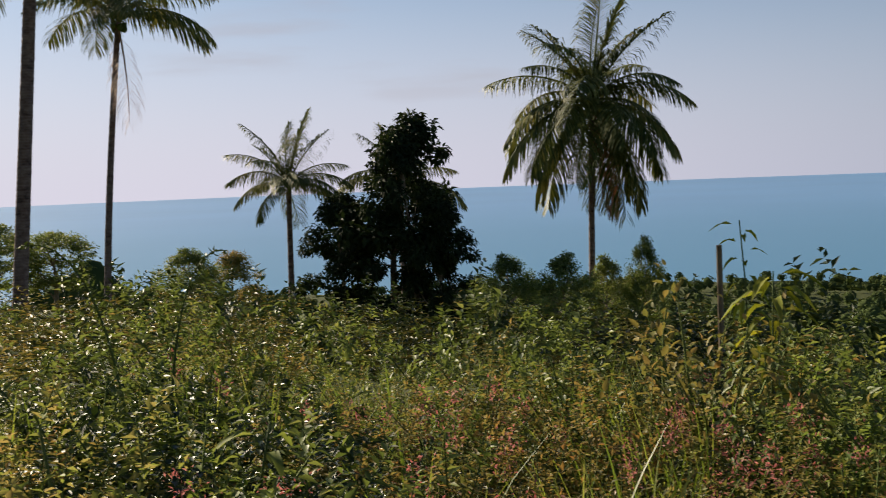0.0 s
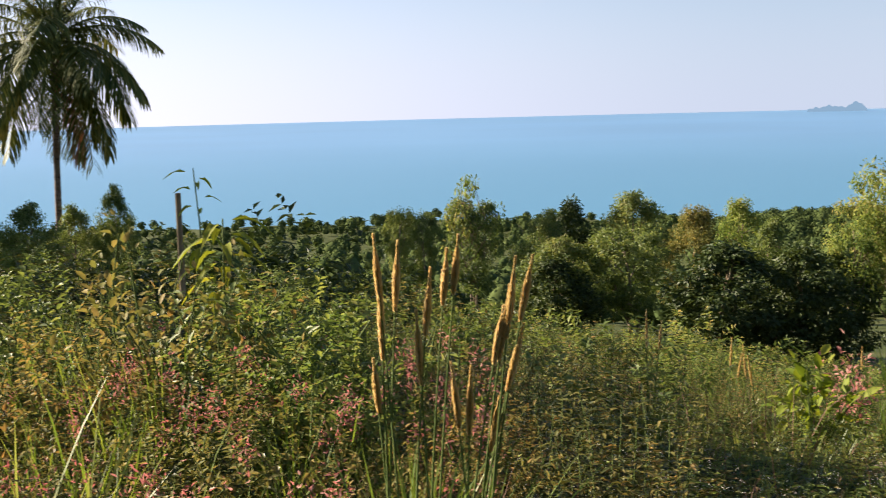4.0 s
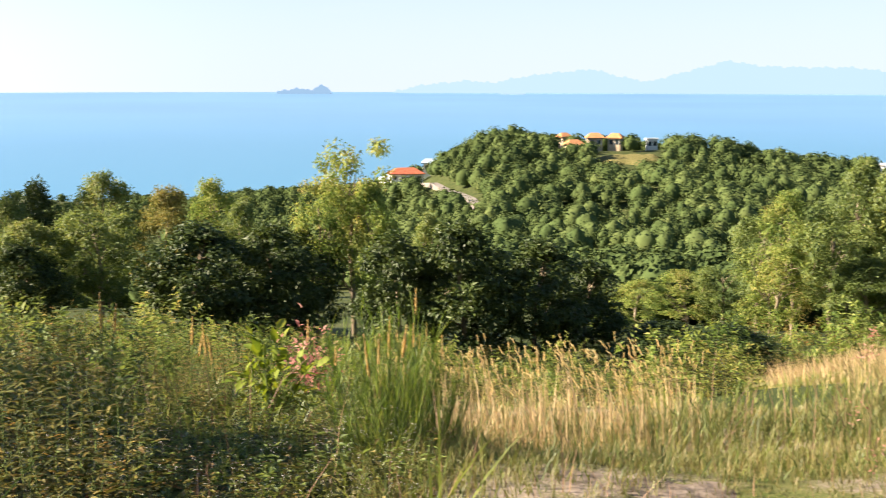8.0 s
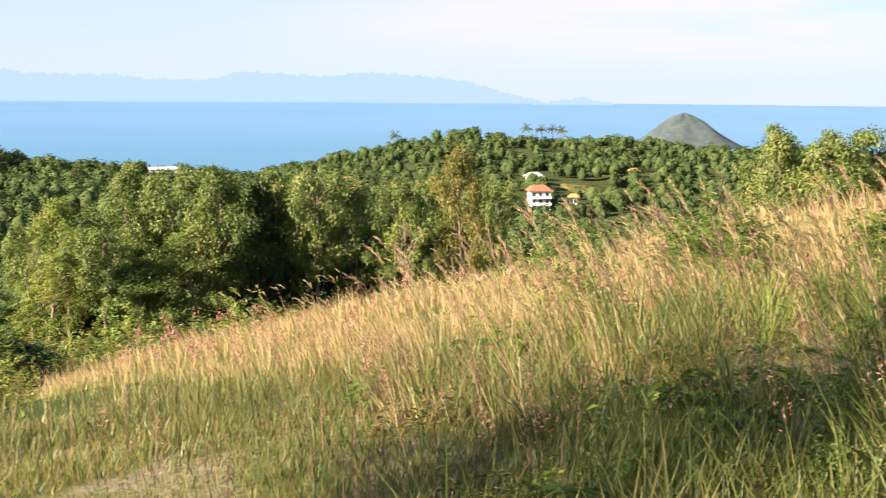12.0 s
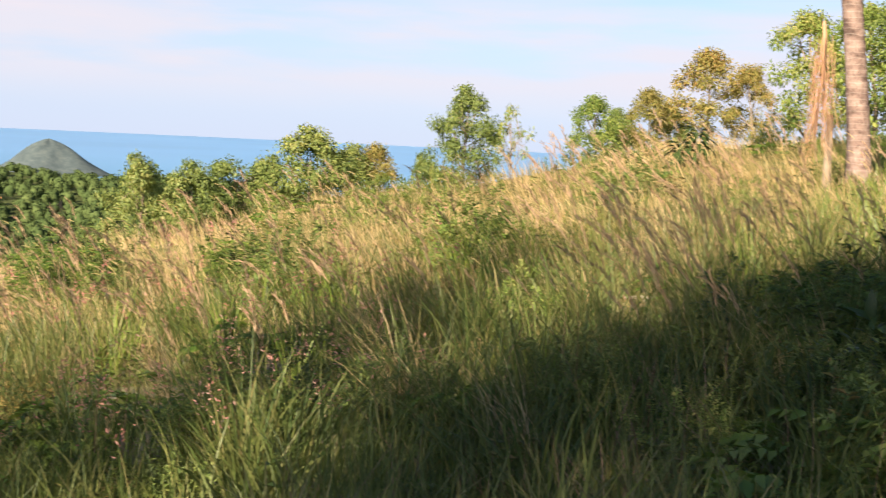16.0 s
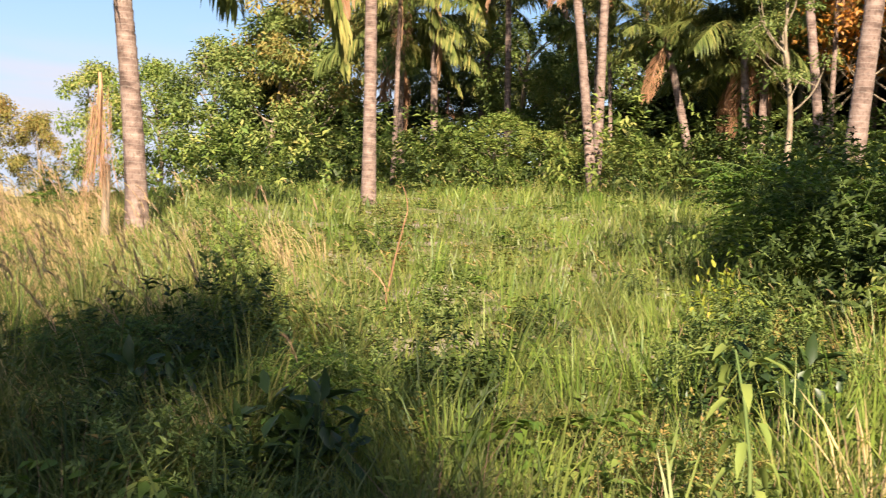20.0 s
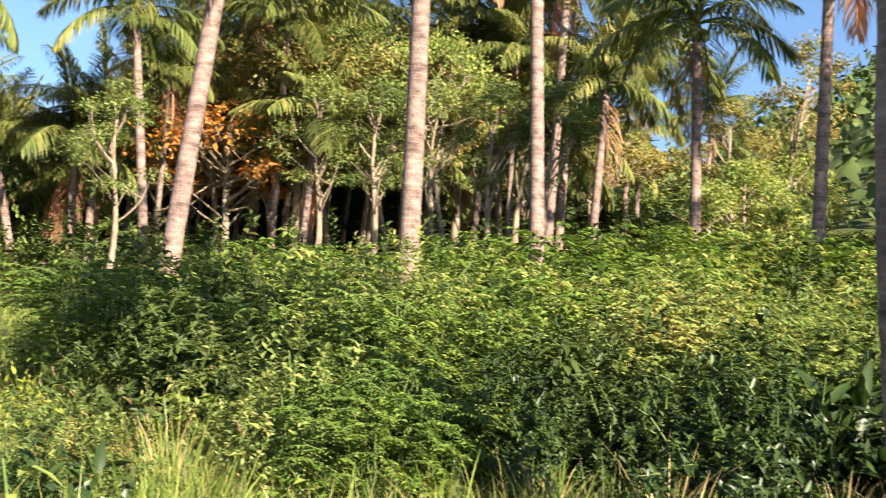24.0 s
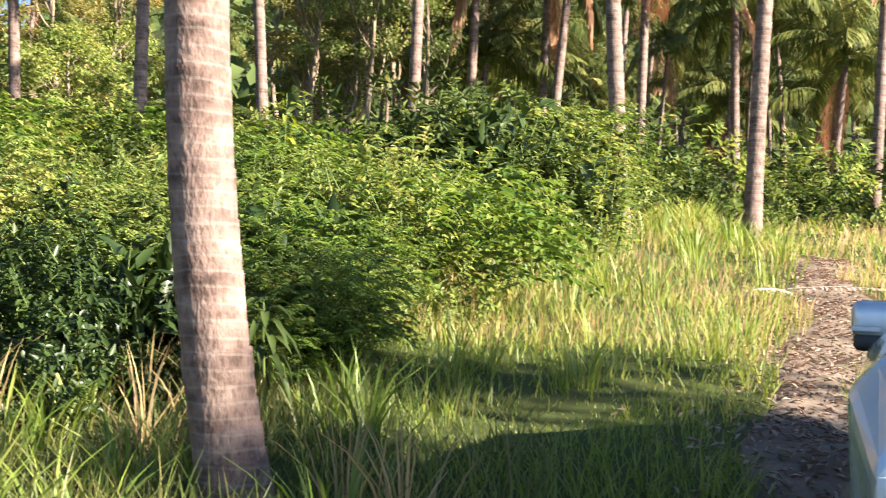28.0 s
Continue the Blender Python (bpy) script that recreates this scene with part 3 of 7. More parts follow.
def tree_mesh(height=6.0, crown=2.4, bare=0.35, limbs=9, clumps=70, per=70, leaf=0.24, shape="round", trunk_r=0.11, gap=0.0, spread=0.3):
    """Trunk with limbs, and a crown of leaf clumps round the limb ends."""
    lean = RNG.normal(0, 0.05, 2) * height
    n = 8
    t = np.linspace(0, 1, n)
    pts = np.stack([lean[0] * t + 0.04 * height * np.sin(t * 5 + RNG.uniform(0, 6)) * t, lean[1] * t + 0.03 * height * np.sin(t * 4 + RNG.uniform(0, 6)) * t, height * 0.86 * t], 1)
    wood = [tube(pts, trunk_r * (1.15 - t) + 0.012, 8)]
    cz0, cz1 = height * bare, height
    centres = []
    for k in range(clumps):
        q = RNG.uniform(0, 1) ** 0.8
        if shape == "round":
            rad = crown * math.sqrt(max(1 - (2 * q - 0.85) ** 2, 0.05))
        elif shape == "cone":
            rad = crown * (1.02 - q) ** 0.62 * RNG.uniform(0.75, 1.25)
        else:
            rad = crown * (0.35 + 0.65 * q ** 0.6) * (1 if q < 0.85 else 0.8)
        a = RNG.uniform(0, 2 * np.pi)
        rr = rad * RNG.uniform(0.35, 1.0) ** 0.5
        lump = 1 + 0.25 * math.sin(3 * a + k % 5) * math.cos(q * 7 + 1.3)
        z = cz0 + (cz1 - cz0) * q
        ax = np.array([np.interp(z, pts[:, 2], pts[:, 0]), np.interp(z, pts[:, 2], pts[:, 1])])
        centres.append([ax[0] + rr * lump * math.cos(a), ax[1] + rr * lump * math.sin(a), z])
    centres = np.array(centres)
    for k in range(limbs):
        c = centres[RNG.integers(len(centres))]
        z0 = max(height * bare * 0.6, c[2] - RNG.uniform(0.15, 0.3) * height)
        s = np.array([np.interp(z0, pts[:, 2], pts[:, 0]), np.interp(z0, pts[:, 2], pts[:, 1]), z0])
        p = limb_path(s, c, 0.12)
        wood.append(tube(p, np.linspace(trunk_r * 0.45, 0.012, len(p)), 5))
        for _ in range(2):
            c2 = centres[np.argsort(np.linalg.norm(centres - p[3], axis=1))[RNG.integers(1, 8)]]
            q2 = limb_path(p[3], c2, 0.1, 4)
            wood.append(tube(q2, np.linspace(trunk_r * 0.2, 0.008, 4), 4))
    sc = crown * spread * (0.6 + 0.5 * RNG.random(clumps))
    m = clumps * per
    ids = np.repeat(np.arange(clumps), per)
    off = rand_dirs(m) * (RNG.random(m) ** 0.45)[:, None] * sc[ids][:, None] * np.array([1, 1, 0.62])
    pos = centres[ids] + off
    d = unit(off + rand_dirs(m) * 0.6 * sc[ids][:, None] + np.array([0, 0, -0.15]))
    nrm = unit(unit(off) * 0.9 + rand_dirs(m) * 0.5 + np.array([0, 0, 0.7]))
    L = leaf * RNG.uniform(0.7, 1.3, m)
    return join(*wood), leaves(pos, d, nrm, L, L * 0.48)


def make_tree(name, mat, label, **kw):
    wood, crown = tree_mesh(**kw)
    t = empty(name, label, "tree")
    part("trunk", wood, BARK, t)
    part("crown", crown, mat, t)
    t["h"] = kw.get("height", 6.0)
    return t


def frond(length=2.6, e0=45.0, e1=-20.0, pairs=56, leaflet=0.8, hang=0.6):
    """One palm frond from the origin towards +x: its stalk bends from e0 to e1 degrees of rise; two rows of drooping leaflets."""
    n = 14
    t = np.linspace(0, 1, n)
    ang = np.radians(e0 + (e1 - e0) * t ** 0.85)
    step = length / (n - 1)
    x = np.concatenate([[0], np.cumsum(np.cos(ang[:-1]) * step)])
    z = np.concatenate([[0], np.cumsum(np.sin(ang[:-1]) * step)])
    pts = np.stack([x, 0.05 * length * np.sin(t * 2), z], 1)
    stalk = tube(pts, np.linspace(0.035, 0.006, n) * length / 2.6, 5)
    q = np.repeat(np.linspace(0.14, 1.0, pairs), 2)
    sd = np.tile([1.0, -1.0], pairs)
    pos = np.stack([np.interp(q, t, pts[:, k]) for k in range(3)], 1)
    along = unit(np.stack([np.interp(q, t, np.gradient(pts[:, k])) for k in range(3)], 1))
    L = leaflet * (0.35 + 0.65 * np.sin(np.clip(q * 1.05, 0, 1) * np.pi) ** 0.6) * RNG.uniform(0.8, 1.1, 2 * pairs) * length / 2.6
    n = 2 * pairs
    out = np.stack([np.zeros(n), sd, np.zeros(n)], 1)
    d0 = unit(out * 0.9 + along * (0.45 + 0.6 * q * q)[:, None] + np.array([0, 0, 0.04]) + RNG.normal(0, 0.09, (n, 3)))
    w = 0.036 * length / 2.6
    up = np.array([0, 0, 1.0])
    s = unit(np.cross(d0, up + 0 * d0))
    g = hang * RNG.uniform(0.6, 1.4, n)[:, None]
    p0, p1 = pos, pos + d0 * L[:, None] * 0.42 - up * L[:, None] * 0.14 * g
    p2 = p1 + unit(d0 - up * g * 0.9) * L[:, None] * 0.3
    p3 = p2 + unit(d0 * 0.6 - up * (0.35 + g * 1.3)) * L[:, None] * 0.3
    rows = [p0 - s * w * 0.4, p0 + s * w * 0.4, p1 - s * w * 0.5, p1 + s * w * 0.5, p2 - s * w * 0.4, p2 + s * w * 0.4, p3]
    V = np.stack(rows, 1).reshape(-1, 3)
    F = np.array([[0, 1, 3], [0, 3, 2], [2, 3, 5], [2, 5, 4], [4, 5, 6]])
    lv = (V, (np.arange(n)[:, None, None] * 7 + F[None]).reshape(-1, 3))
    return join(stalk, lv)


FRONDS = [mesh_of("frond", *frond(2.4, a, b, hang=h), PALM_GREEN) for a, b, h in
          ((84, 62, 0.3), (70, 25, 0.5), (56, -15, 0.8), (44, -45, 1.0), (28, -62, 1.1), (4, -74, 1.2), (-38, -86, 1.2))]
DRY_FROND = mesh_of("dry_frond", *frond(2.2, -66, -89, hang=1.6), PALM_DRY)


def palm_trunk(height, r0, bend, sides=12, ring=0.13, power=1.4, steps=2, flare=0.5, curve=None):
    """A ringed, gently bent trunk, swollen at the foot."""
    rings = max(int(height / ring), 6)
    n = rings * steps + 1
    k = np.arange(n)
    t = k / (n - 1)
    wob = np.repeat(RNG.normal(0, 0.012, rings + 1), steps)[:n]
    r = r0 * (1 + flare * np.exp(-t * height / 0.45)) * (1 - 0.25 * t) * (1 + (0.02 if steps > 2 else 0.018) * (k % steps) / max(steps - 1, 1) - 0.02 + wob)
    q = np.clip(t, 0, 1) ** power if curve is None else curve(t)
    pts = np.stack([bend[0] * q, bend[1] * q, -0.25 + (height + 0.25) * t], 1)
    pts[:, 2] += np.where((k % steps == 0) & (k > 0) & (k < n - 1), -0.4 * ring / steps * 1.6, 0)
    return tube(pts, r, sides), np.array([bend[0], bend[1], height])


def make_palm(height, r0=0.13, bend=(0.3, 0.1), size=1.0, count=20, nuts=5, dry=2, label="tall coconut palm with a slender ringed grey trunk", low=1.0, trunk=None):
    p = empty("coconut_palm", label, "palm tree")
    tr, top = palm_trunk(height, r0, bend, **(trunk or {}))
    part("trunk", tr, BARK_PALM, p)
    for k in range(count):
        q = (k + 0.5) / count
        a = k * 2.39996 + RNG.normal(0, 0.15)
        kind = int(np.clip(0.5 + q * low * 5.0 + RNG.normal(0, 0.35), 0, 6))
        o = part("frond", FRONDS[kind], None, p)
        s = size * RNG.uniform(0.88, 1.1)
        o.matrix_local = Matrix.Translation(Vector(top) + Vector((0, 0, 0.1 * size * (1 - q)))) @ Euler((RNG.normal(0, 0.1), RNG.normal(0, 0.08), a)).to_matrix().to_4x4() @ Matrix.Diagonal((s, s, s, 1))
    for k in range(dry):
        o = part("dry_frond", DRY_FROND, None, p, "dead brown hanging frond")
        a = RNG.uniform(0, 6.28)
        o.matrix_local = Matrix.Translation(Vector(top) - Vector((0, 0, 0.12))) @ Euler((0, RNG.normal(0, 0.1), a)).to_matrix().to_4x4() @ Matrix.Diagonal((size, size, size, 1))
    for k in range(nuts):
        bm = bmesh.new()
        bmesh.ops.create_icosphere(bm, subdivisions=2, radius=0.11)
        for v in bm.verts:
            v.co.z *= 1.2
        o = part("coconut", bm, STEM, p)
        a = k * 1.3
        o.location = Vector(top) + Vector((0.2 * math.cos(a), 0.2 * math.sin(a), -0.16 - 0.05 * (k % 3)))
    return p


def bush_mesh(height=1.2, radius=0.7, stems=16, per=60, leaf=0.09, upright=0.5, ratio=0.5, fine=True):
    wood, P, D, N = [], [], [], []
    for k in range(stems):
        a = RNG.uniform(0, 6.28)
        q = RNG.uniform(0.1, 1) ** 0.5
        tip = np.array([math.cos(a) * radius * q, math.sin(a) * radius * q, height * (1 - 0.45 * q * q) * RNG.uniform(0.65, 1.05)])
        base = np.array([math.cos(a), math.sin(a), 0]) * radius * 0.25 * q
        p = limb_path(base - np.array([0, 0, 0.1]), tip, 0.1)
        wood.append(tube(p, np.linspace(0.011, 0.003, len(p)), 4, False))
        t = RNG.uniform(0.25, 1.0, per) ** 0.8
        pos = np.stack([np.interp(t * (len(p) - 1), np.arange(len(p)), p[:, c]) for c in range(3)], 1)
        d = rand_dirs(per, upright)
        off = d * np.array([1, 1, 0.7]) * RNG.uniform(0.02, 0.22, per)[:, None]
        P.append(pos + off)
        D.append(d)
        N.append(unit(rand_dirs(per) * 0.6 + np.array([0, 0, 1.0])))
    P, D, N = np.concatenate(P), np.concatenate(D), np.concatenate(N)
    L = leaf * RNG.uniform(0.6, 1.35, len(P))
    return join(*wood), leaves(P, D, N, L, L * ratio, fine)


def make_bush(mat, label, **kw):
    w, lv = bush_mesh(**kw)
    b = empty("shrub", label, "shrub")
    tagged(part("stem", w, STEM, b), kind="stuff")
    part("foliage", lv, mat, b)
    return b


def plume_head(n, length=0.32, r=0.015):
    """A bristly seed head along +z."""
    t = RNG.uniform(0, 1, n)
    a = RNG.uniform(0, 6.28, n)
    pos = np.stack([0 * t, 0 * t, t * length], 1)
    d = np.stack([np.cos(a) * 0.55, np.sin(a) * 0.55, np.full(n, 1.0)], 1)
    nrm = np.stack([-np.sin(a), np.cos(a), 0 * a], 1)
    L = r * 1.25 * (0.45 + np.sin(np.clip(t * 1.1 + 0.12, 0, 1) * np.pi))
    return leaves(pos, d, nrm, L, np.full(n, 0.006), False, 0.0)


def stand(proto, az, r, scale=1.0, turn=None, sink=0.0, label="", stretch=1.0, group=""):
    p = at(az, r)
    turn = RNG.uniform(0, 360) if turn is None else turn
    ob = copy_thing(proto, pose(p.x, p.y, p.z - sink, 0, 0, turn))
    ob.scale = (scale, scale, scale * stretch)
    if label:
        ob["label"] = label
    if group:
        ob["group"] = group
    return ob


def meet(az, el, r0=60.0, r1=780.0):
    """How far off the sight line at bearing az and elevation el first meets the ground beyond r0."""
    r = np.arange(r0, r1, 1.0)
    over = ground_polar(np.full(len(r), az), r) - (EYE + r * math.tan(radians(el)))
    k = np.argmax(over > 0)
    return float(r[k]) if over[k] > 0 else float(r[np.argmax(np.where(r < 640, over / r, -9))])


def seed_grass(name, mat, stem_mat, az0, az1, r0, r1, count, h, heading, lean, head, width, label, keep=None, bristles=3):
    """Thin stems that carry bristly seed heads; one object for the stems and one for the heads."""
    az = RNG.uniform(az0, az1, count)
    r = r0 * (r1 / r0) ** RNG.uniform(0, 1, count)
    x, y = r * np.sin(np.radians(az)), r * np.cos(np.radians(az))
    ok = np.sin(x * 1.7 + 2 * np.cos(y * 0.9)) * np.cos(y * 1.3 + np.sin(x)) > -0.25 + 0.5 * RNG.normal(size=count)
    if keep is not None:
        ok &= keep(az, r)
    az, r, x, y = az[ok], r[ok], x[ok], y[ok]
    n = len(az)
    pos = np.stack([x, y, ground_polar(az, r)], 1)
    hh, ln = RNG.uniform(*h, n), RNG.uniform(*lean, n)
    hd = heading + RNG.normal(0, 0.45, n)
    wide = np.clip(r / 7, 1, 3)
    V, F = blades(pos, hh, 0.005 * wide, hd, ln, 2)
    tagged(new(name + "_stalks", mesh_of(name, V, F, stem_mat)), "thin stalks of " + label, "grass", kind="stuff")
    fw = np.stack([np.cos(hd), np.sin(hd), 0 * hd], 1)
    up = np.array([[0, 0, 1.0]])
    tip = pos + fw * (ln * hh)[:, None] + up * (hh * (1 - 0.25 * np.minimum(ln, 1)))[:, None]
    d = unit(fw * (ln * 1.6)[:, None] + up * (1 - 0.5 * np.minimum(ln, 1))[:, None])
    parts = []
    L = RNG.uniform(*head, n)
    m = 6 * bristles
    for k in range(m):
        q = k / m
        side = rand_dirs(n)
        pos = tip + d * (L * q)[:, None] - up * (0.28 * L * q * q)[:, None]
        go = d - up * 0.55 * q + 0.32 * side
        parts.append(leaves(pos, go, side, L * (0.3 - 0.12 * q), width * np.clip(r / 9, 1, 2), False, 0.1))
    ob = new(name, mesh_of(name, *join(*parts), mat))
    return tagged(ob, label, "grass", kind="stuff")


def fluff(name, mat, az0, az1, r0, r1, count, h, size, per, label, keep=None, spread=(1, 1, 1.6)):
    """Loose airy seed or flower heads over a stretch of ground."""
    az = RNG.uniform(az0, az1, count)
    r = r0 * (r1 / r0) ** RNG.uniform(0, 1, count)
    x, y = r * np.sin(np.radians(az)), r * np.cos(np.radians(az))
    ok = np.sin(x * 1.3 + 1.5 * np.cos(y * 0.8)) * np.cos(y * 1.1) > -0.1 + 0.35 * RNG.normal(size=count)
    if keep is not None:
        ok &= keep(az, r)
    az, r, x, y = az[ok], r[ok], x[ok], y[ok]
    n = len(az)
    c = np.stack([x, y, ground_polar(az, r) + RNG.uniform(*h, n)], 1)
    ids = np.repeat(np.arange(n), per)
    off = RNG.normal(size=(n * per, 3)) * size * np.array(spread)
    L = size * RNG.uniform(0.5, 1.1, n * per) * np.clip(r[ids] / 6, 1, 2.5)
    ob = new(name, mesh_of(name, *leaves(c[ids] + off, rand_dirs(n * per, 0.6), rand_dirs(n * per), L, L * 0.35), mat))
    return tagged(ob, label, "seed heads", kind="stuff")


def herb_mesh(height=1.0, radius=0.5, stems=26, nodes=12, leaf=0.08, ratio=0.36, fine=True, lean=0.3):
    """Upright stems with opposite leaves at every node."""
    wood, P, D, L = [], [], [], []
    for k in range(stems):
        a, q = RNG.uniform(0, 6.28), RNG.random() ** 0.5
        out = np.array([math.cos(a), math.sin(a), 0])
        hh = height * RNG.uniform(0.55, 1.05) * (1 - 0.25 * q)
        p = limb_path(out * radius * 0.55 * q - np.array([0, 0, 0.06]), out * radius * (0.55 * q + lean * RNG.random()) + np.array([0, 0, hh]), 0.07)
        wood.append(tube(p, np.linspace(0.006, 0.002, len(p)), 3, False))
        t = np.linspace(0.2, 1.0, nodes)
        pos = np.stack([np.interp(t * (len(p) - 1), np.arange(len(p)), p[:, c]) for c in range(3)], 1)
        for sgn in (0, np.pi):
            ang = np.arange(nodes) * 1.57 + sgn + RNG.normal(0, 0.35, nodes) + a
            d = np.stack([np.cos(ang), np.sin(ang), RNG.uniform(-0.1, 0.55, nodes) + 0.5 * (t > 0.9)], 1)
            P.append(pos)
            D.append(d)
            L.append(leaf * RNG.uniform(0.65, 1.25, nodes) * (1.15 - 0.55 * t))
    P, D, L = np.concatenate(P), np.concatenate(D), np.concatenate(L)
    return join(*wood), leaves(P, D, unit(np.array([0, 0, 1.0]) + 0.35 * rand_dirs(len(P))), L, L * ratio, fine, 0.35)


def pinnate_mesh(height=1.0, radius=0.7, sprays=56, pairs=9, leaf=0.06, spray=0.38, ratio=0.45, fine=False):
    """A shrub of layered sprays: arching twigs with leaflets in two rows."""
    wood, P, D, L = [], [], [], []
    for k in range(sprays):
        a, q, u = RNG.uniform(0, 6.28), RNG.random() ** 0.5, RNG.random()
        out = np.array([math.cos(a), math.sin(a), 0])
        z = height * (0.25 + 0.7 * u) * (1 - 0.35 * q * u)
        base = out * radius * q * 0.7 + np.array([0, 0, z])
        b = a + RNG.normal(0, 0.8)
        go = np.array([math.cos(b), math.sin(b), 0])
        t = np.linspace(0, 1, 5)[:, None]
        s = spray * RNG.uniform(0.7, 1.3)
        p = base + go * s * t + np.array([0, 0, 1.0]) * s * (RNG.uniform(0.2, 1.1) * t - 0.65 * t * t)
        wood.append(tube(p, np.linspace(0.005, 0.002, 5), 3, False))
        if k % 4 == 0:
            wood.append(tube(limb_path(out * radius * 0.2 * q - np.array([0, 0, 0.06]), base, 0.08, 5), np.linspace(0.01, 0.005, 5), 4, False))
        w = np.linspace(0.15, 1, pairs)
        pos = np.stack([np.interp(w * 4, np.arange(5), p[:, c]) for c in range(3)], 1)
        side = np.array([-go[1], go[0], 0])
        for sgn in (1, -1):
            P.append(pos)
            D.append(side * sgn + go * 0.55 + np.array([0, 0, -0.1]) + RNG.normal(0, 0.12, (pairs, 3)))
            L.append(leaf * (0.75 + 0.5 * np.sin(w * 2.6)) * RNG.uniform(0.85, 1.15, pairs))
    P, D, L = np.concatenate(P), np.concatenate(D), np.concatenate(L)
    return join(*wood), leaves(P, D, unit(np.array([0, 0, 1.0]) + 0.5 * rand_dirs(len(P))), L, L * ratio, fine, 0.25)


def mound_mesh(height=1.1, radius=0.8, shoots=110, nodes=7, leaf=0.065, ratio=0.46, fine=False):
    """A shrub closed by leafy shoots that end on a lumpy dome."""
    u = rand_dirs(shoots, 0.3)
    u[:, 2] = np.abs(u[:, 2])
    a, ph = np.arctan2(u[:, 1], u[:, 0]), RNG.uniform(0, 6.28, 3)
    lump = 1 + 0.24 * np.sin(a * 3 + ph[0]) * np.cos(u[:, 2] * 4 + ph[1]) + 0.14 * np.sin(a * 7 + ph[2])
    tip = u * (lump * RNG.uniform(0.72, 1.1, shoots))[:, None] * np.array([radius, radius, height])
    base = tip - unit(u * 0.7 + rand_dirs(shoots) * 0.6 + np.array([0, 0, 0.25])) * RNG.uniform(0.14, 0.34, shoots)[:, None] * min(height, radius)
    s = np.linspace(0.2, 1, nodes)
    run = tip - base
    lift = np.linalg.norm(run, axis=1) * RNG.uniform(-0.25, 0.25, shoots)
    pos = base[:, None] + run[:, None] * s[None, :, None] + np.array([0, 0, 1.0]) * (lift[:, None] * s ** 2)[:, :, None]
    go = unit(run)
    e1 = unit(np.cross(go, rand_dirs(shoots)))
    e2 = np.cross(go, e1)
    wood = [tube(pos[k, [0, nodes // 2, nodes - 1]], [0.006, 0.004, 0.002], 3, False) for k in range(shoots)]
    wood += [tube(limb_path((0, 0, -0.08), base[k], 0.1, 4), np.linspace(0.012, 0.006, 4), 4, False) for k in range(0, shoots, 9)]
    P, D, N, L = [], [], [], []
    for sgn in (0, np.pi):
        ang = np.arange(nodes)[None] * 1.57 + sgn + RNG.normal(0, 0.4, (shoots, nodes))
        d = np.cos(ang)[:, :, None] * e1[:, None] + np.sin(ang)[:, :, None] * e2[:, None] + 0.55 * go[:, None]
        P.append(pos.reshape(-1, 3))
        D.append(d.reshape(-1, 3))
        N.append((np.repeat(u, nodes, 0) * 0.6 + np.array([0, 0, 0.7]) + 0.5 * rand_dirs(shoots * nodes)))
        L.append((leaf * RNG.uniform(0.6, 1.3, (shoots, nodes)) * (1.1 - 0.35 * s)).reshape(-1))
    L = np.concatenate(L)
    return join(*wood), leaves(np.concatenate(P), np.concatenate(D), unit(np.concatenate(N)), L, L * ratio, fine, 0.3)


def make_plant(kind, mat, label, **kw):
    w, lv = kind(**kw)
    b = empty("shrub", label, "shrub")
    tagged(part("stem", w, STEM, b), kind="stuff")
    part("foliage", lv, mat, b)
    return b

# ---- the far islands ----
island("far_island_long", 45.8, 85.4, 4700, [(45.8, -.8), (47.1, -.5), (49.2, -.3), (50.3, -.42), (51.3, -.2), (52.6, 0), (54.9, .22), (56, -.1), (57.4, -.35), (58.7, .02), (60.9, .6), (62.3, .36), (64.3, .3), (66.2, .3), (67.6, .12), (70.2, .1), (71.7, .48), (73.5, .4), (75.6, .28), (77.3, .5), (80.5, .3), (82.1, .1), (83.8, -.4), (85.4, -.72)], HAZE_FAR, "long mountainous island glowing in a painted pale blue haze colour")
island("far_islet_west", 40.4, 42.9, 4500, [(40.4, -.82), (41.2, -.66), (41.9, -.74), (42.5, -.5), (42.9, -.8)], HAZE_MID, "small rocky islet in a painted haze blue on the horizon")
island("far_islet_mid", 50.6, 51.8, 4400, [(50.6, -.9), (51.2, -.74), (51.8, -.9)], HAZE_FAR, "tiny islet in painted haze colour before the long island")
island("far_islet_east", 85.0, 88.8, 4500, [(85.0, -.82), (86.4, -.72), (87.4, -.55), (88.0, -.72), (88.8, -.84)], HAZE_FAR, "low islet in painted haze colour off the long island's end")

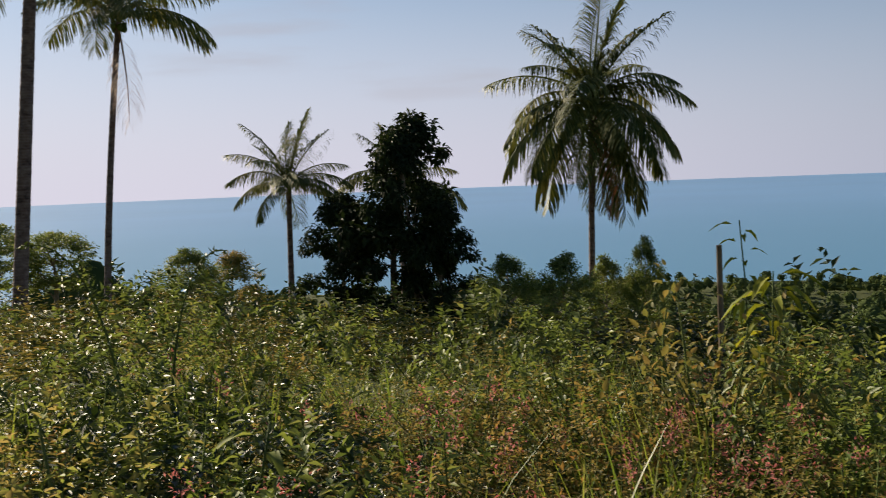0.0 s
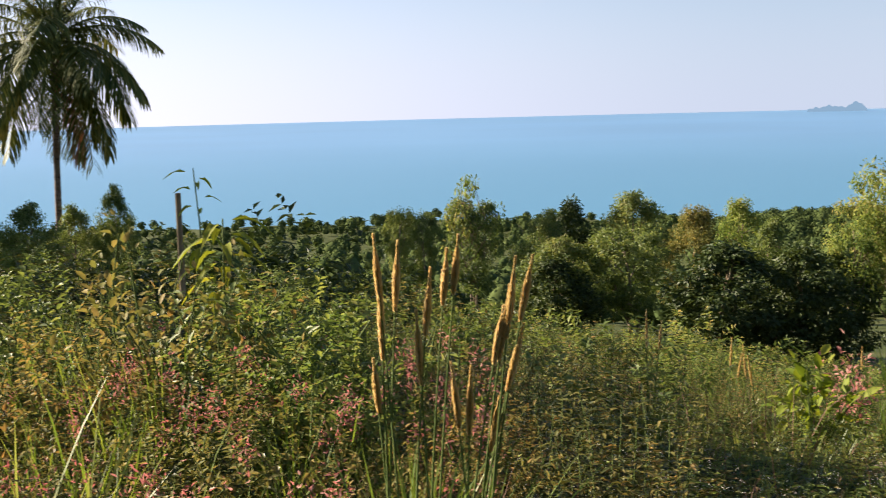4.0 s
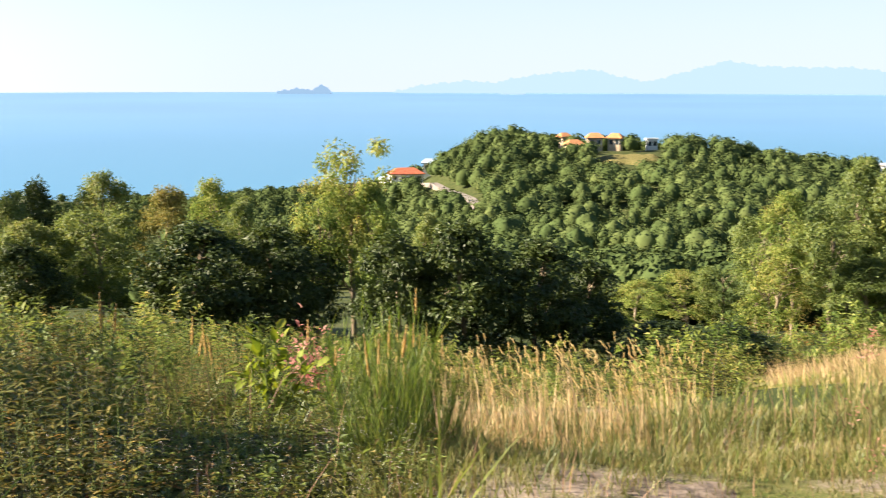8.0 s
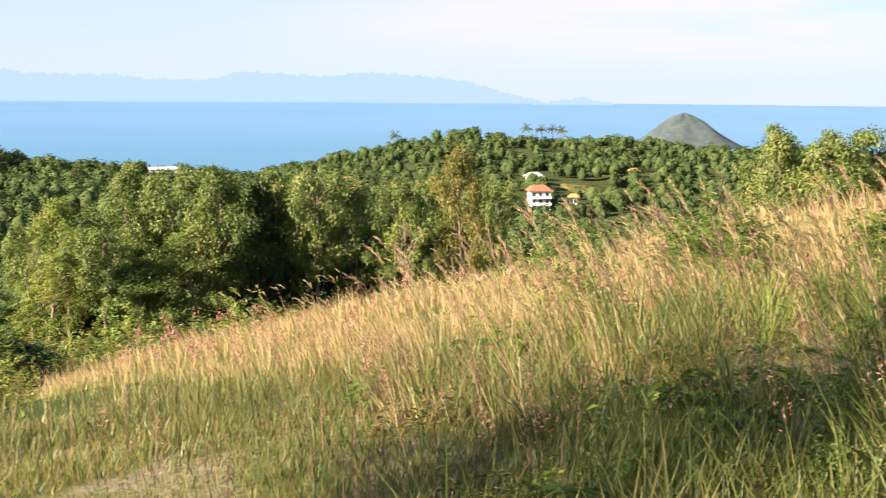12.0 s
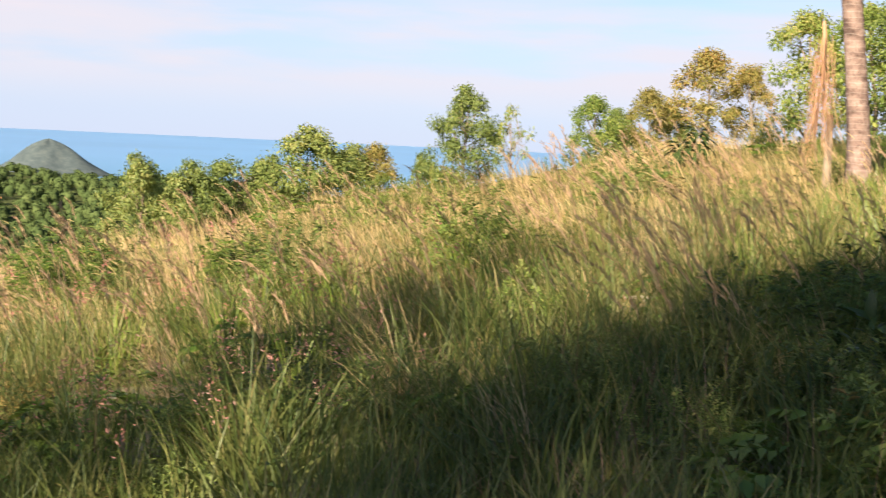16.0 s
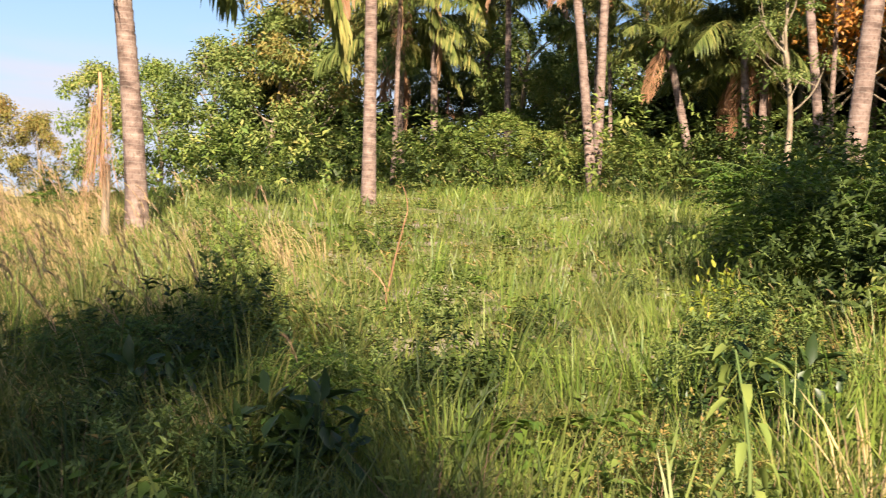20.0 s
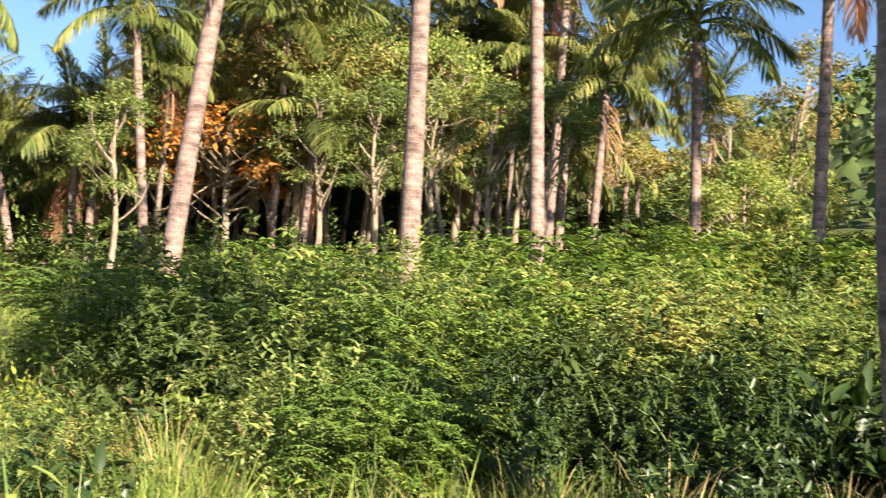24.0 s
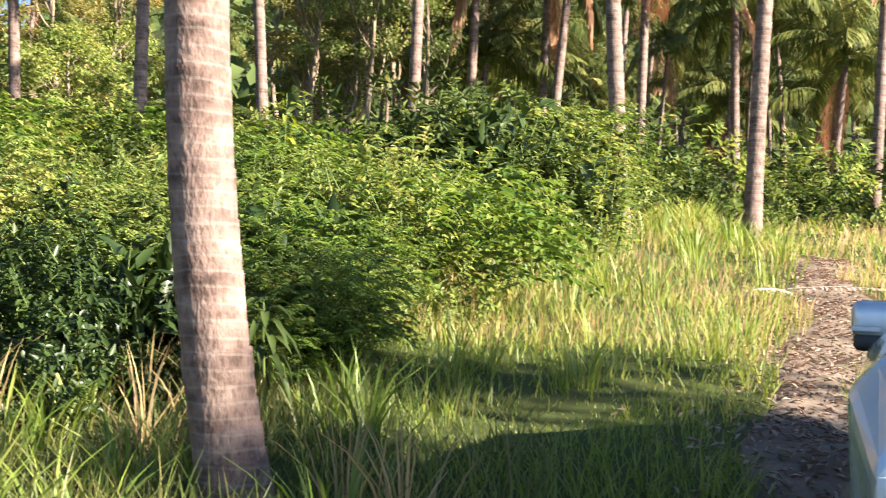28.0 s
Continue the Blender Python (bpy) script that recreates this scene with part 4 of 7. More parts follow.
# ---- the houses' places, kept clear of trees ----
# bearing and elevation of the foot, width, depth, storeys, roof
HOUSES = [(45.9, -4.75, 18, 9, 1, "blue", 20), (46.3, -5.35, 18, 9, 2, "red", 10), (44.9, -5.0, 6, 6, 1, "white", 0), (47.35, -4.35, 6, 6, 1, "blue", 0),
          (54.05, -3.65, 8, 7, 1, "orange", 25), (55.0, -3.05, 8, 7, 1, "gold", 10), (55.95, -3.15, 7, 6, 1, "orange", -15), (53.6, -3.2, 5, 5, 1, "orange", 30), (57.6, -3.3, 6, 4, 1, "white", 10),
          (68.15, -4.15, 15, 10, 1, "white", 0), (76.6, -4.85, 12, 8, 1, "orange", 20), (78.4, -5.0, 7, 6, 1, "orange", 0), (79.6, -5.05, 6, 5, 1, "orange", 40), (85.15, -4.55, 10, 8, 1, "green", 20),
          (85.4, -5.85, 13, 10, 3, "red", 12), (87.0, -5.5, 5, 4, 1, "orange", 0), (89.7, -4.2, 5, 4, 1, "orange", 20)]
HOUSES = [(a, e, 0.6 * w, 0.6 * d, st, roof, turn) for a, e, w, d, st, roof, turn in HOUSES]
SITES = [(h[0], meet(h[0], h[1], 250), h[2]) for h in HOUSES]
ROAD = [(46.9, -5.15), (47.6, -5.15), (48.2, -5.45), (48.8, -5.65), (49.3, -5.85), (49.7, -6.2)]
ROAD_AT = [(a, meet(a, e, 250)) for a, e in ROAD]


def clear(a, r):
    ok = np.ones(len(a), bool)
    for ha, hr, w in SITES:
        ok &= ~((np.abs(a - ha) * radians(1) * hr < w * 0.5 + 3.0) & (r > hr - 9) & (r < hr + 6))
    for ra, rr in ROAD_AT:
        ok &= ~((np.abs(a - ra) * radians(1) * rr < 4.5) & (r > rr - 16) & (r < rr + 4))
    ok &= ~((np.abs(a - 56.6) < 1.7) & (np.abs(r - 398) < 22))
    ok &= ~((np.abs(a - 87.4) < 1.0) & (np.abs(r - SITES[13][1] - 5) < 20))
    return ok


# ---- far woods as stuff ----


def canopy(name, az0, az1, r0, r1, count, tree=(5, 9), per=46, label="", tuft=1.1, keep=None, lift=0.0, mat=None, core=True, least=0.6):
    az = RNG.uniform(az0, az1, count)
    r = np.sqrt(RNG.uniform(r0 ** 2, r1 ** 2, count))
    z = ground_polar(az, r)
    ok = z > SEA + 1
    if keep is not None:
        ok &= keep(az, r)
    az, r, z = az[ok], r[ok], z[ok]
    n = len(az)
    h = RNG.uniform(*tree, n)
    w = h * RNG.uniform(0.42, 0.62, n)
    ids = np.repeat(np.arange(n), per)
    u = rand_dirs(n * per, 0.35)
    q = 0.8 + 0.2 * RNG.random(n * per)
    c = np.stack([r * np.sin(np.radians(az)), r * np.cos(np.radians(az)), z + lift], 1)
    pos = c[ids] + np.stack([u[:, 0] * w[ids] * q, u[:, 1] * w[ids] * q, h[ids] * (0.52 + 0.46 * u[:, 2] * q)], 1)
    d = unit(np.cross(u, rand_dirs(n * per)))
    L = tuft * RNG.uniform(0.6, 1.4, n * per) * np.clip(r[ids] / (0.8 * r1), least, 1.1)
    V, F = leaves(pos - d * (L * 0.5)[:, None], d, unit(u + 0.25 * rand_dirs(n * per)), L, L * 0.8)
    if core:
        sides = 7
        ring = [(0.45, 0.14), (0.68, 0.38), (0.56, 0.64), (0.24, 0.8)]
        ang = np.arange(sides) * 2 * np.pi / sides
        rows = []
        for q, hz in ring:
            k = q * RNG.uniform(0.7, 1.2, (n, sides))
            turn = ang[None] + RNG.uniform(0, 1, (n, 1))
            rows.append(np.stack([np.cos(turn) * k * w[:, None], np.sin(turn) * k * w[:, None], np.repeat((hz * h)[:, None], sides, 1) * RNG.uniform(0.92, 1.06, (n, sides))], -1))
        rows.append(np.stack([0 * h, 0 * h, 0.86 * h], -1)[:, None])
        CV = c[:, None] + np.concatenate(rows, 1)
        f = []
        for a in range(len(ring) - 1):
            for b in range(sides):
                i0, i1 = a * sides + b, a * sides + (b + 1) % sides
                f += [[i0, i1, i1 + sides], [i0, i1 + sides, i0 + sides]]
        last = (len(ring) - 1) * sides
        f += [[last + b, last + (b + 1) % sides, len(ring) * sides] for b in range(sides)]
        m = len(ring) * sides + 1
        V, F = join((V, F), (CV.reshape(-1, 3), (np.arange(n)[:, None, None] * m + np.array(f)[None]).reshape(-1, 3)))
    ob = new(name, mesh_of(name, V, F, mat or FAR_LEAF))
    return tagged(ob, label, "woods", kind="stuff")


canopy("headland_woods", 36, 80, 205, 500, 4300, (3, 7.5), 100, "dense green tropical woods over the headland hill", 0.7, keep=clear)
canopy("valley_woods", 50, 84, 85, 215, 1000, (3.5, 6.5), 190, "green trees filling the valley below the grass slope", 0.72)
canopy("second_headland_woods", 72, 114, 420, 850, 3000, (4, 8), 60, "wooded far headland with scattered trees", 1.05, keep=clear)
canopy("near_headland_woods", 74, 112, 150, 430, 2300, (4, 7.5), 90, "green wooded slope below the far headland", 0.75, keep=clear)
canopy("coast_woods", -26, 40, 90, 775, 1900, (4, 7), 60, "coastal trees on the slope down to the shore", 1.2, least=0.3)
canopy("seaward_woods", -27, 42, 78, 230, 1000, (3, 5.2), 80, "low trees on the slope falling to the shore", 0.62, least=0.5)
canopy("mountain_woods", 150, 236, 75, 480, 2000, (7, 12), 28, "dark wooded mountain behind the palms", 2.6, core=False)

# ---- prototypes ----
RNG = np.random.default_rng(11)
T_ROUND = [make_tree("broadleaf_tree", LEAF_MID, "green broadleaf tree with a dense uneven crown", height=6, crown=2.3, bare=0.22, clumps=80, per=152, leaf=0.155),
           make_tree("broadleaf_tree", LEAF_MID, "green broadleaf tree with a dense uneven crown", height=6, crown=2.1, bare=0.3, clumps=70, per=144, leaf=0.155, shape="vase"),
           make_tree("broadleaf_tree", LEAF_OLIVE, "olive and rust tinged broadleaf tree", height=6, crown=2.3, bare=0.3, clumps=66, per=133, leaf=0.155)]
T_LIGHT = [make_tree("light_green_tree", LEAF_LIGHT, "airy light green tree with pale trunk and open crown", height=6, crown=1.9, bare=0.36, clumps=46, per=114, leaf=0.155, shape="vase", spread=0.36, limbs=12),
           make_tree("light_green_tree", LEAF_LIGHT, "light green leafy tree", height=6, crown=2.1, bare=0.25, clumps=66, per=125, leaf=0.155)]
T_DARK = [make_tree("dark_tree", LEAF_DARK, "dense dark green tree", height=6, crown=2.2, bare=0.06, clumps=110, per=80, limbs=6),
          make_tree("dark_tree", LEAF_DARK, "dense dark green conical tree", height=6, crown=2.2, bare=0.05, clumps=110, per=80, shape="cone", limbs=6)]
T_TIER = make_tree("dark_tree", LEAF_BACKLIT, "dense dark green tree with tiered uneven boughs, backlit dark in its leaf colour", height=6, crown=2.5, bare=0.04, clumps=52, per=170, shape="cone", limbs=12, spread=0.22, leaf=0.19)
T_SLENDER = [make_tree("slender_tree", LEAF_MID, "slender tree with a tall pale trunk", height=11, crown=1.7, bare=0.5, clumps=34, per=114, leaf=0.155, trunk_r=0.13, spread=0.42), make_tree("slender_tree", LEAF_OLIVE, "slender tree with a tall pale trunk and olive leaves", height=11, crown=1.7, bare=0.55, clumps=28, per=114, leaf=0.155, trunk_r=0.12, spread=0.42)]
T_CANOPY = [make_tree("tall_tree", LEAF_OLIVE, "tree with bare pale trunk and an olive and rust canopy", height=7, crown=2.5, bare=0.72, clumps=40, per=121, leaf=0.155, trunk_r=0.13, spread=0.4, limbs=14),
            make_tree("tall_tree", LEAF_LIGHT, "tree with bare pale trunk and a light green canopy", height=7, crown=2.4, bare=0.7, clumps=36, per=114, leaf=0.155, trunk_r=0.12, spread=0.4, limbs=14)]
T_SPARSE = [make_tree("sparse_tree", LEAF_LIGHT, "sparse thin tree with few leaves", height=6, crown=2.2, bare=0.4, clumps=18, per=40, spread=0.28, limbs=16, trunk_r=0.07)]
T_RUST = [make_tree("rust_leaved_tree", LEAF_RUST, "tree with rust and orange leaves and bare branches", height=6, crown=2.6, bare=0.55, clumps=30, per=36, spread=0.3, limbs=22)]
T_SHADE = make_tree("dark_tree", LEAF_DARK, "tall dense tree with a high crown", height=6, crown=2.35, bare=0.68, clumps=62, per=50, limbs=8)
T_TUFT = make_tree("dark_tree", LEAF_DARK, "tall tree with a small high crown", height=6, crown=2.35, bare=0.87, clumps=40, per=44, limbs=8)
T_DAPPLE = make_tree("light_green_tree", LEAF_MID, "tree with a high thin crown", height=6, crown=2.35, bare=0.66, clumps=30, per=44, limbs=8)
PROTOS = [T_SHADE, T_TUFT, T_DAPPLE, T_TIER] + T_CANOPY + T_SLENDER + T_ROUND + T_LIGHT + T_DARK + T_SPARSE + T_RUST


def tree(proto, az, r, top_el, half, sink=0.0, label=""):
    """A tree whose top stands at an elevation of top_el degrees and whose crown is half degrees wide to each side."""
    p = at(az, r)
    h = (sight(top_el, r) - p.z) / 1.02
    crown = r * math.tan(radians(half * (1.35 if 124 < az < 225 else 1.0)))
    ob = copy_thing(proto, pose(p.x, p.y, p.z - sink, 0, 0, (az * 137.5 + r * 31.0) % 360))
    s = crown / 2.35
    ob.scale = (s, s, max(h, 0.5) / proto["h"])
    if label:
        ob["label"] = label
    return ob


R, L, D, C = T_ROUND, T_LIGHT, T_DARK, T_CANOPY
for proto, az, r, el, half in [
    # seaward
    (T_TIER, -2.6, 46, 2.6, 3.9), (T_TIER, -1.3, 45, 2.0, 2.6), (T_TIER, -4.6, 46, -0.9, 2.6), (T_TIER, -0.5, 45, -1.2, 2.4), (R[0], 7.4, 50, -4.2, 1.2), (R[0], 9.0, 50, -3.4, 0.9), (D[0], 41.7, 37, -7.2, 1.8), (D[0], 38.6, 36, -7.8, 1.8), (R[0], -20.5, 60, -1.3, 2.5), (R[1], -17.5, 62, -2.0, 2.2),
    (R[0], -12.0, 75, -3.1, 1.6), (R[2], -10.0, 80, -3.4, 1.5), (R[0], 2.6, 34, -4.0, 1.5), (R[0], 5.4, 40, -4.0, 1.6),
    (T_SPARSE[0], 25.1, 31, -3.4, 1.4), (R[1], 25.4, 31, -4.6, 1.5), (R[1], 21.9, 40, -4.9, 0.8), (R[1], 23.0, 41, -5.2, 0.9),
    (R[0], 28.6, 42, -5.2, 1.6), (D[0], 30.0, 43, -4.8, 1.5), (R[0], 32.9, 42, -4.4, 2.0), (R[2], 35.2, 40, -5.2, 1.7), (L[1], 37.0, 43, -4.8, 1.5), (R[0], 38.8, 42, -5.6, 1.4),
    (R[1], 32.5, 34, -6.2, 2.2), (R[0], 29.6, 34, -6.4, 2.0), (D[0], 36.5, 32, -6.8, 2.8), (D[0], 40.3, 33, -6.9, 2.4), (D[0], 29.0, 33, -7.4, 2.0),
    (L[0], 43.9, 38, -3.1, 2.5), (L[0], 42.2, 37, -5.0, 1.7), (L[1], 45.0, 37, -4.9, 1.6),
    (D[0], 46.0, 30, -7.4, 2.2), (D[0], 49.0, 30, -6.9, 2.8), (D[0], 52.3, 31, -7.6, 2.6), (D[0], 54.6, 33, -8.5, 2.0), (R[0], 47.6, 33, -6.4, 1.6),
    (L[1], 57.0, 48, -9.4, 1.6), (L[1], 59.4, 52, -8.9, 1.7), (R[1], 61.0, 50, -8.6, 1.5), (L[1], 55.6, 40, -10.6, 1.2), (D[0], 58.2, 30, -11.2, 2.2), (D[0], 61.5, 30, -11.2, 2.4),
    # tree row beyond the grass slope
    (R[1], 62.4, 46, -6.2, 1.5), (L[1], 64.0, 45, -5.2, 1.6), (R[0], 66.6, 46, -3.7, 1.7), (R[1], 68.5, 45, -4.1, 1.9), (R[0], 70.5, 44, -3.9, 1.9), (D[0], 72.4, 45, -4.5, 1.5),
    (R[0], 73.2, 46, -4.1, 1.6), (R[1], 75.2, 45, -4.0, 1.7), (R[0], 76.9, 46, -4.5, 1.4), (R[1], 78.7, 45, -4.5, 1.5), (R[2], 81.8, 44, -3.1, 1.5), (R[0], 80.4, 45, -4.4, 1.3), (R[1], 83.4, 44, -4.4, 1.1),
    (D[0], 67.5, 47, -5.6, 2.0), (D[0], 71.6, 48, -5.6, 2.2), (D[0], 75.0, 48, -5.8, 2.2), (D[0], 78.6, 48, -6.0, 2.2), (D[0], 81.2, 47, -6.0, 1.6), (R[0], 69.5, 43, -6.6, 2.0), (R[1], 65.6, 42, -6.4, 1.8),
    (L[1], 63.2, 42, -7.6, 1.8), (R[0], 67.2, 42, -7.9, 1.8), (T_SPARSE[0], 70.0, 43, -5.8, 1.4), (T_SPARSE[0], 79.2, 43, -5.6, 1.2), (T_SPARSE[0], 63.0, 43, -6.6, 1.4),
    # behind the crest of the grass
    (R[0], 95.9, 36, -1.8, 1.9), (R[0], 98.0, 36, -2.0, 1.8), (R[1], 100.4, 37, -1.8, 1.9), (R[0], 101.8, 38, -1.6, 1.6), (R[0], 103.2, 36, -.2, 2.3), (R[0], 105.2, 37, -0.9, 1.8), (R[2], 106.4, 37, -0.9, 1.4),
    (R[0], 108.6, 60, -1.2, 1.2), (R[0], 110.7, 30, 2.0, 1.6), (T_SPARSE[0], 112.6, 34, 1.3, 1.0),
    (L[1], 116.5, 44, 1.8, 1.5), (R[0], 117.6, 46, 1.3, 1.2), (R[2], 118.9, 45, 2.2, 1.3), (R[2], 121.4, 46, 4.0, 1.9), (R[2], 123.4, 46, 3.4, 1.3), (R[0], 119.8, 46, 1.6, 1.0),
    # edge of the wood
    (L[1], 126.0, 47, 5.8, 1.6), (L[1], 128.6, 46, 6.2, 1.6), (R[0], 130.8, 44, 7.4, 2.0), (R[0], 133.2, 42, 9.0, 2.4), (R[2], 135.0, 42, 11.5, 2.4), (D[0], 133.8, 45, 6.0, 2.5), (R[0], 137.6, 46, 9.5, 2.2),
    (D[0], 136.8, 44, 5.0, 2.0), (R[0], 142.6, 46, 6.0, 2.0), (R[1], 144.6, 42, 9.5, 2.4), (L[1], 143.6, 33, 5.0, 1.7), (L[1], 145.5, 33, 4.3, 1.3), (R[1], 146.8, 40, 8.0, 1.6),
    (R[0], 149.8, 42, 8.5, 2.2), (D[0], 151.5, 44, 6.5, 2.4), (D[0], 155.0, 48, 8.5, 3.0), (D[0], 159.0, 48, 9.0, 3.0), (R[0], 150.2, 36, 4.4, 1.5), (D[0], 147.6, 44, 5.5, 2.2), (D[0], 139.8, 44, 5.0, 2.2),
    (D[0], 152.5, 42, 9.5, 2.6), (D[0], 156.5, 43, 11.0, 2.6), (D[0], 161.0, 44, 9.5, 2.8), (D[0], 165.0, 45, 9.5, 2.8), (D[0], 169.5, 45, 9.5, 2.8), (D[0], 174.0, 46, 9.0, 2.8), (D[0], 178.5, 47, 8.5, 2.6), (T_RUST[0], 158.2, 36, 11.5, 2.6), (T_RUST[0], 161.5, 34, 11.8, 2.8), (C[0], 164.5, 34, 15, 2.6), (C[0], 168.0, 36, 14.5, 2.6), (C[1], 166.0, 40, 16, 2.4), (C[0], 172.2, 38, 15.0, 2.8), (C[1], 170.0, 33, 15.5, 2.2), (C[1], 174.8, 36, 14.0, 2.4), (C[0], 178.0, 42, 12.0, 2.4),
    (L[1], 185.4, 34, 11.0, 2.2), (L[1], 187.5, 36, 11.5, 2.0), (L[1], 190.0, 36, 8.0, 2.2), (L[0], 197.2, 33, 15.0, 2.4), (C[1], 199.5, 36, 14.5, 2.2), (L[1], 203.5, 42, 10.0, 2.0), (L[1], 214.0, 52, 6.5, 2.6), (R[0], 219.0, 54, 6.5, 2.6), (L[1], 223.0, 50, 6.5, 2.6),
    (D[0], 163.0, 52, 9.5, 3.0), (D[0], 167.5, 52, 9.0, 3.0), (D[0], 172.5, 52, 10.0, 3.0), (R[0], 178.5, 54, 9.5, 3.0), (R[0], 184.0, 52, 10.5, 3.0), (R[0], 190.0, 54, 8.0, 3.2), (L[1], 196.0, 52, 7.5, 3.0), (R[0], 202.0, 58, 7.0, 3.0), (L[1], 208.0, 58, 7.0, 3.0),
    # out of view towards the sun: it throws the shade over the near ground
    (T_SHADE, -38.2, 13.8, 38.6, 6.8), (T_TUFT, -26.7, 24.6, 22.4, 2.0), (T_DAPPLE, -28.6, 18.4, 35.9, 3.2), (T_DAPPLE, 284.0, 11.3, 31.0, 9.0), (R[2], 291.0, 11.2, 29.0, 8.0),
]:
    tree(proto, az, r, el, half)

for k in range(46):
    az = 156.5 + 47 * ((k * 0.618034) % 1)
    r = 27 + 20 * ((k * 0.7548) % 1)
    if 176.5 < az < 185 or 187 < az < 194:
        continue
    tree(T_SLENDER[k % 2], az, r, 12.0 + 5.0 * ((k * 0.37) % 1), 2.0)

# ---- palms ----
RNG = np.random.default_rng(12)


def palm(az, r, heart_el, base_az=None, size=1.0, r0=0.125, **kw):
    """A palm whose heart stands at bearing az and elevation heart_el, rooted at base_az."""
    base = at(base_az if base_az is not None else az, r)
    a = radians(az)
    top = Vector((r * math.sin(a), r * math.cos(a), sight(heart_el, r)))
    p = make_palm(top.z - base.z, r0, (top.x - base.x, top.y - base.y), size, **kw)
    p.location = base
    return p


palm(6.89, 52, 2.64, 6.62, 1.95, 0.15, count=40, nuts=5, dry=1, low=1.45, label="coconut palm with drooping fronds over the scrub")
palm(-14.26, 46, 7.1, -15.4, 1.62, 0.14, count=17, nuts=6, dry=1, low=1.0)
palm(-17.5, 28, 12.0, -19.2, 1.4, 0.17, count=15, nuts=3, dry=0, low=1.0, trunk=dict(power=1.0))
palm(-7.11, 50, -0.5, -7.2, 1.18, 0.14, count=22, nuts=0, dry=0, low=1.0, label="young coconut palm with upright fronds")
palm(-2.0, 52, -0.7, None, 1.25, 0.14, count=22, nuts=0, dry=0, low=1.0, label="young coconut palm with upright fronds")
slope_palm = palm(125.4, 15, 15.5, 127.9, 1.15, 0.13, count=16, nuts=3, dry=0, low=1.1, label="coconut palm with pale ringed trunk on the grass slope")
heart = Vector((15 * math.sin(radians(125.4)), 15 * math.cos(radians(125.4)), sight(15.5, 15))) - slope_palm.location
o = part("frond", mesh_of("frond", *frond(4.3, 14, -88, 90, 0.5, 1.2), PALM_GREEN), None, slope_palm)
o.matrix_local = Matrix.Translation(heart) @ Matrix.Rotation(radians(-126), 4, "Z")
for az, r, el, baz, s in [(137.2, 22, 15, 138.0, 1.1), (140.3, 38, 10.8, 140.9, 1.2), (139.0, 38, 9.0, 139.2, 1.1), (146.2, 30, 14.5, 148.2, 1.1), (148.0, 31, 15.5, 148.3, 1.1),
                          (147.9, 37, 13.0, 148.2, 1.1), (151.0, 34, 8.8, 152.8, 0.8), (154.4, 34, 9.0, 155.0, 1.1), (155.4, 35, 10.0, 155.5, 1.1), (156.4, 30, 15.0, 158.2, 1.0), (143.0, 44, 9.6, 142.8, 1.2),
                          (160.6, 15, 24, 159.0, 1.0), (168.9, 14, 27, 170.1, 1.0), (174.2, 20, 24, 175.9, 1.1), (182.3, 26, 16.8, 183.0, 1.1), (188.0, 22, 22, 188.2, 1.1),
                          (192.6, 24, 20, 193.8, 1.0), (200.6, 24, 20, 200.4, 1.1), (203.2, 30, 15.5, 203.0, 1.1), (206.5, 32, 15, 206.3, 1.1), (207.6, 30, 16, 206.6, 1.1),
                          (208.4, 18, 26, 210.1, 1.1), (211.0, 30, 17, 210.8, 1.1), (214.9, 32, 14.2, 215.2, 1.1), (216.6, 18, 25, 215.8, 1.0), (221.5, 26, 18, 221.0, 1.1), (178.4, 34, 14.2, 178.2, 1.2), (165.5, 40, 16, 166, 1.2)]:
    palm(az, r, el, baz, s, 0.125, count=18, nuts=4, dry=1, trunk=dict(power=1.1))
PALMS = [make_palm(9, 0.12, (0.5, 0.2), 1.3, 18, dry=1), make_palm(7, 0.11, (-0.4, 0.5), 1.25, 18, dry=0), make_palm(5, 0.13, (0.1, -0.4), 1.35, 20, dry=1)]
for k in range(92):
    az = 139 + 85 * ((k * 0.618034) % 1)
    r = 33 + 34 * ((k * 0.7548) % 1)
    if 175.5 < az < 194.5 and (k % 3 or r < 48):
        continue
    stand(PALMS[k % 3], az, r, 0.62 + 0.3 * ((k * 0.37) % 1), group="palms of the wood")
for k in range(30):
    az = 157 + 24 * ((k * 0.618034 + 0.35) % 1)
    r = 33 + 16 * ((k * 0.7548 + 0.15) % 1)
    stand(PALMS[(k + 2) % 3], az, r, 0.85 + 0.35 * ((k * 0.43) % 1), group="palms of the wood")
for az, r in ((84.7, 690), (85.5, 695), (86.0, 700), (86.3, 688), (78.6, 680)):
    stand(PALMS[1], az, r, 1.35, group="palms of the far ridge", label="slender coconut palm on the far ridge")
for k in range(22):
    az = 193 + 32 * ((k * 0.618034 + 0.2) % 1)
    r = 34 + 30 * ((k * 0.7548 + 0.4) % 1)
    if az < 195:
        continue
    stand(PALMS[(k + 1) % 3], az, r, 0.66 + 0.3 * ((k * 0.43) % 1), group="palms of the wood")
near_palm = make_palm(5.6, 0.15, (0.353, -0.075), 1.0, count=15, nuts=4, dry=0, label="close coconut palm with a thick ringed pinkish grey trunk", trunk=dict(sides=26, ring=0.1, steps=5, flare=0.1, curve=lambda t: 1.02 * (1 - np.exp(-(np.clip(t, 0, 1) * 4.15) ** 1.15))))
near_palm.location = (-1.345, -5.33, float(ground(np.array(-1.345), np.array(-5.33))) - 0.02)

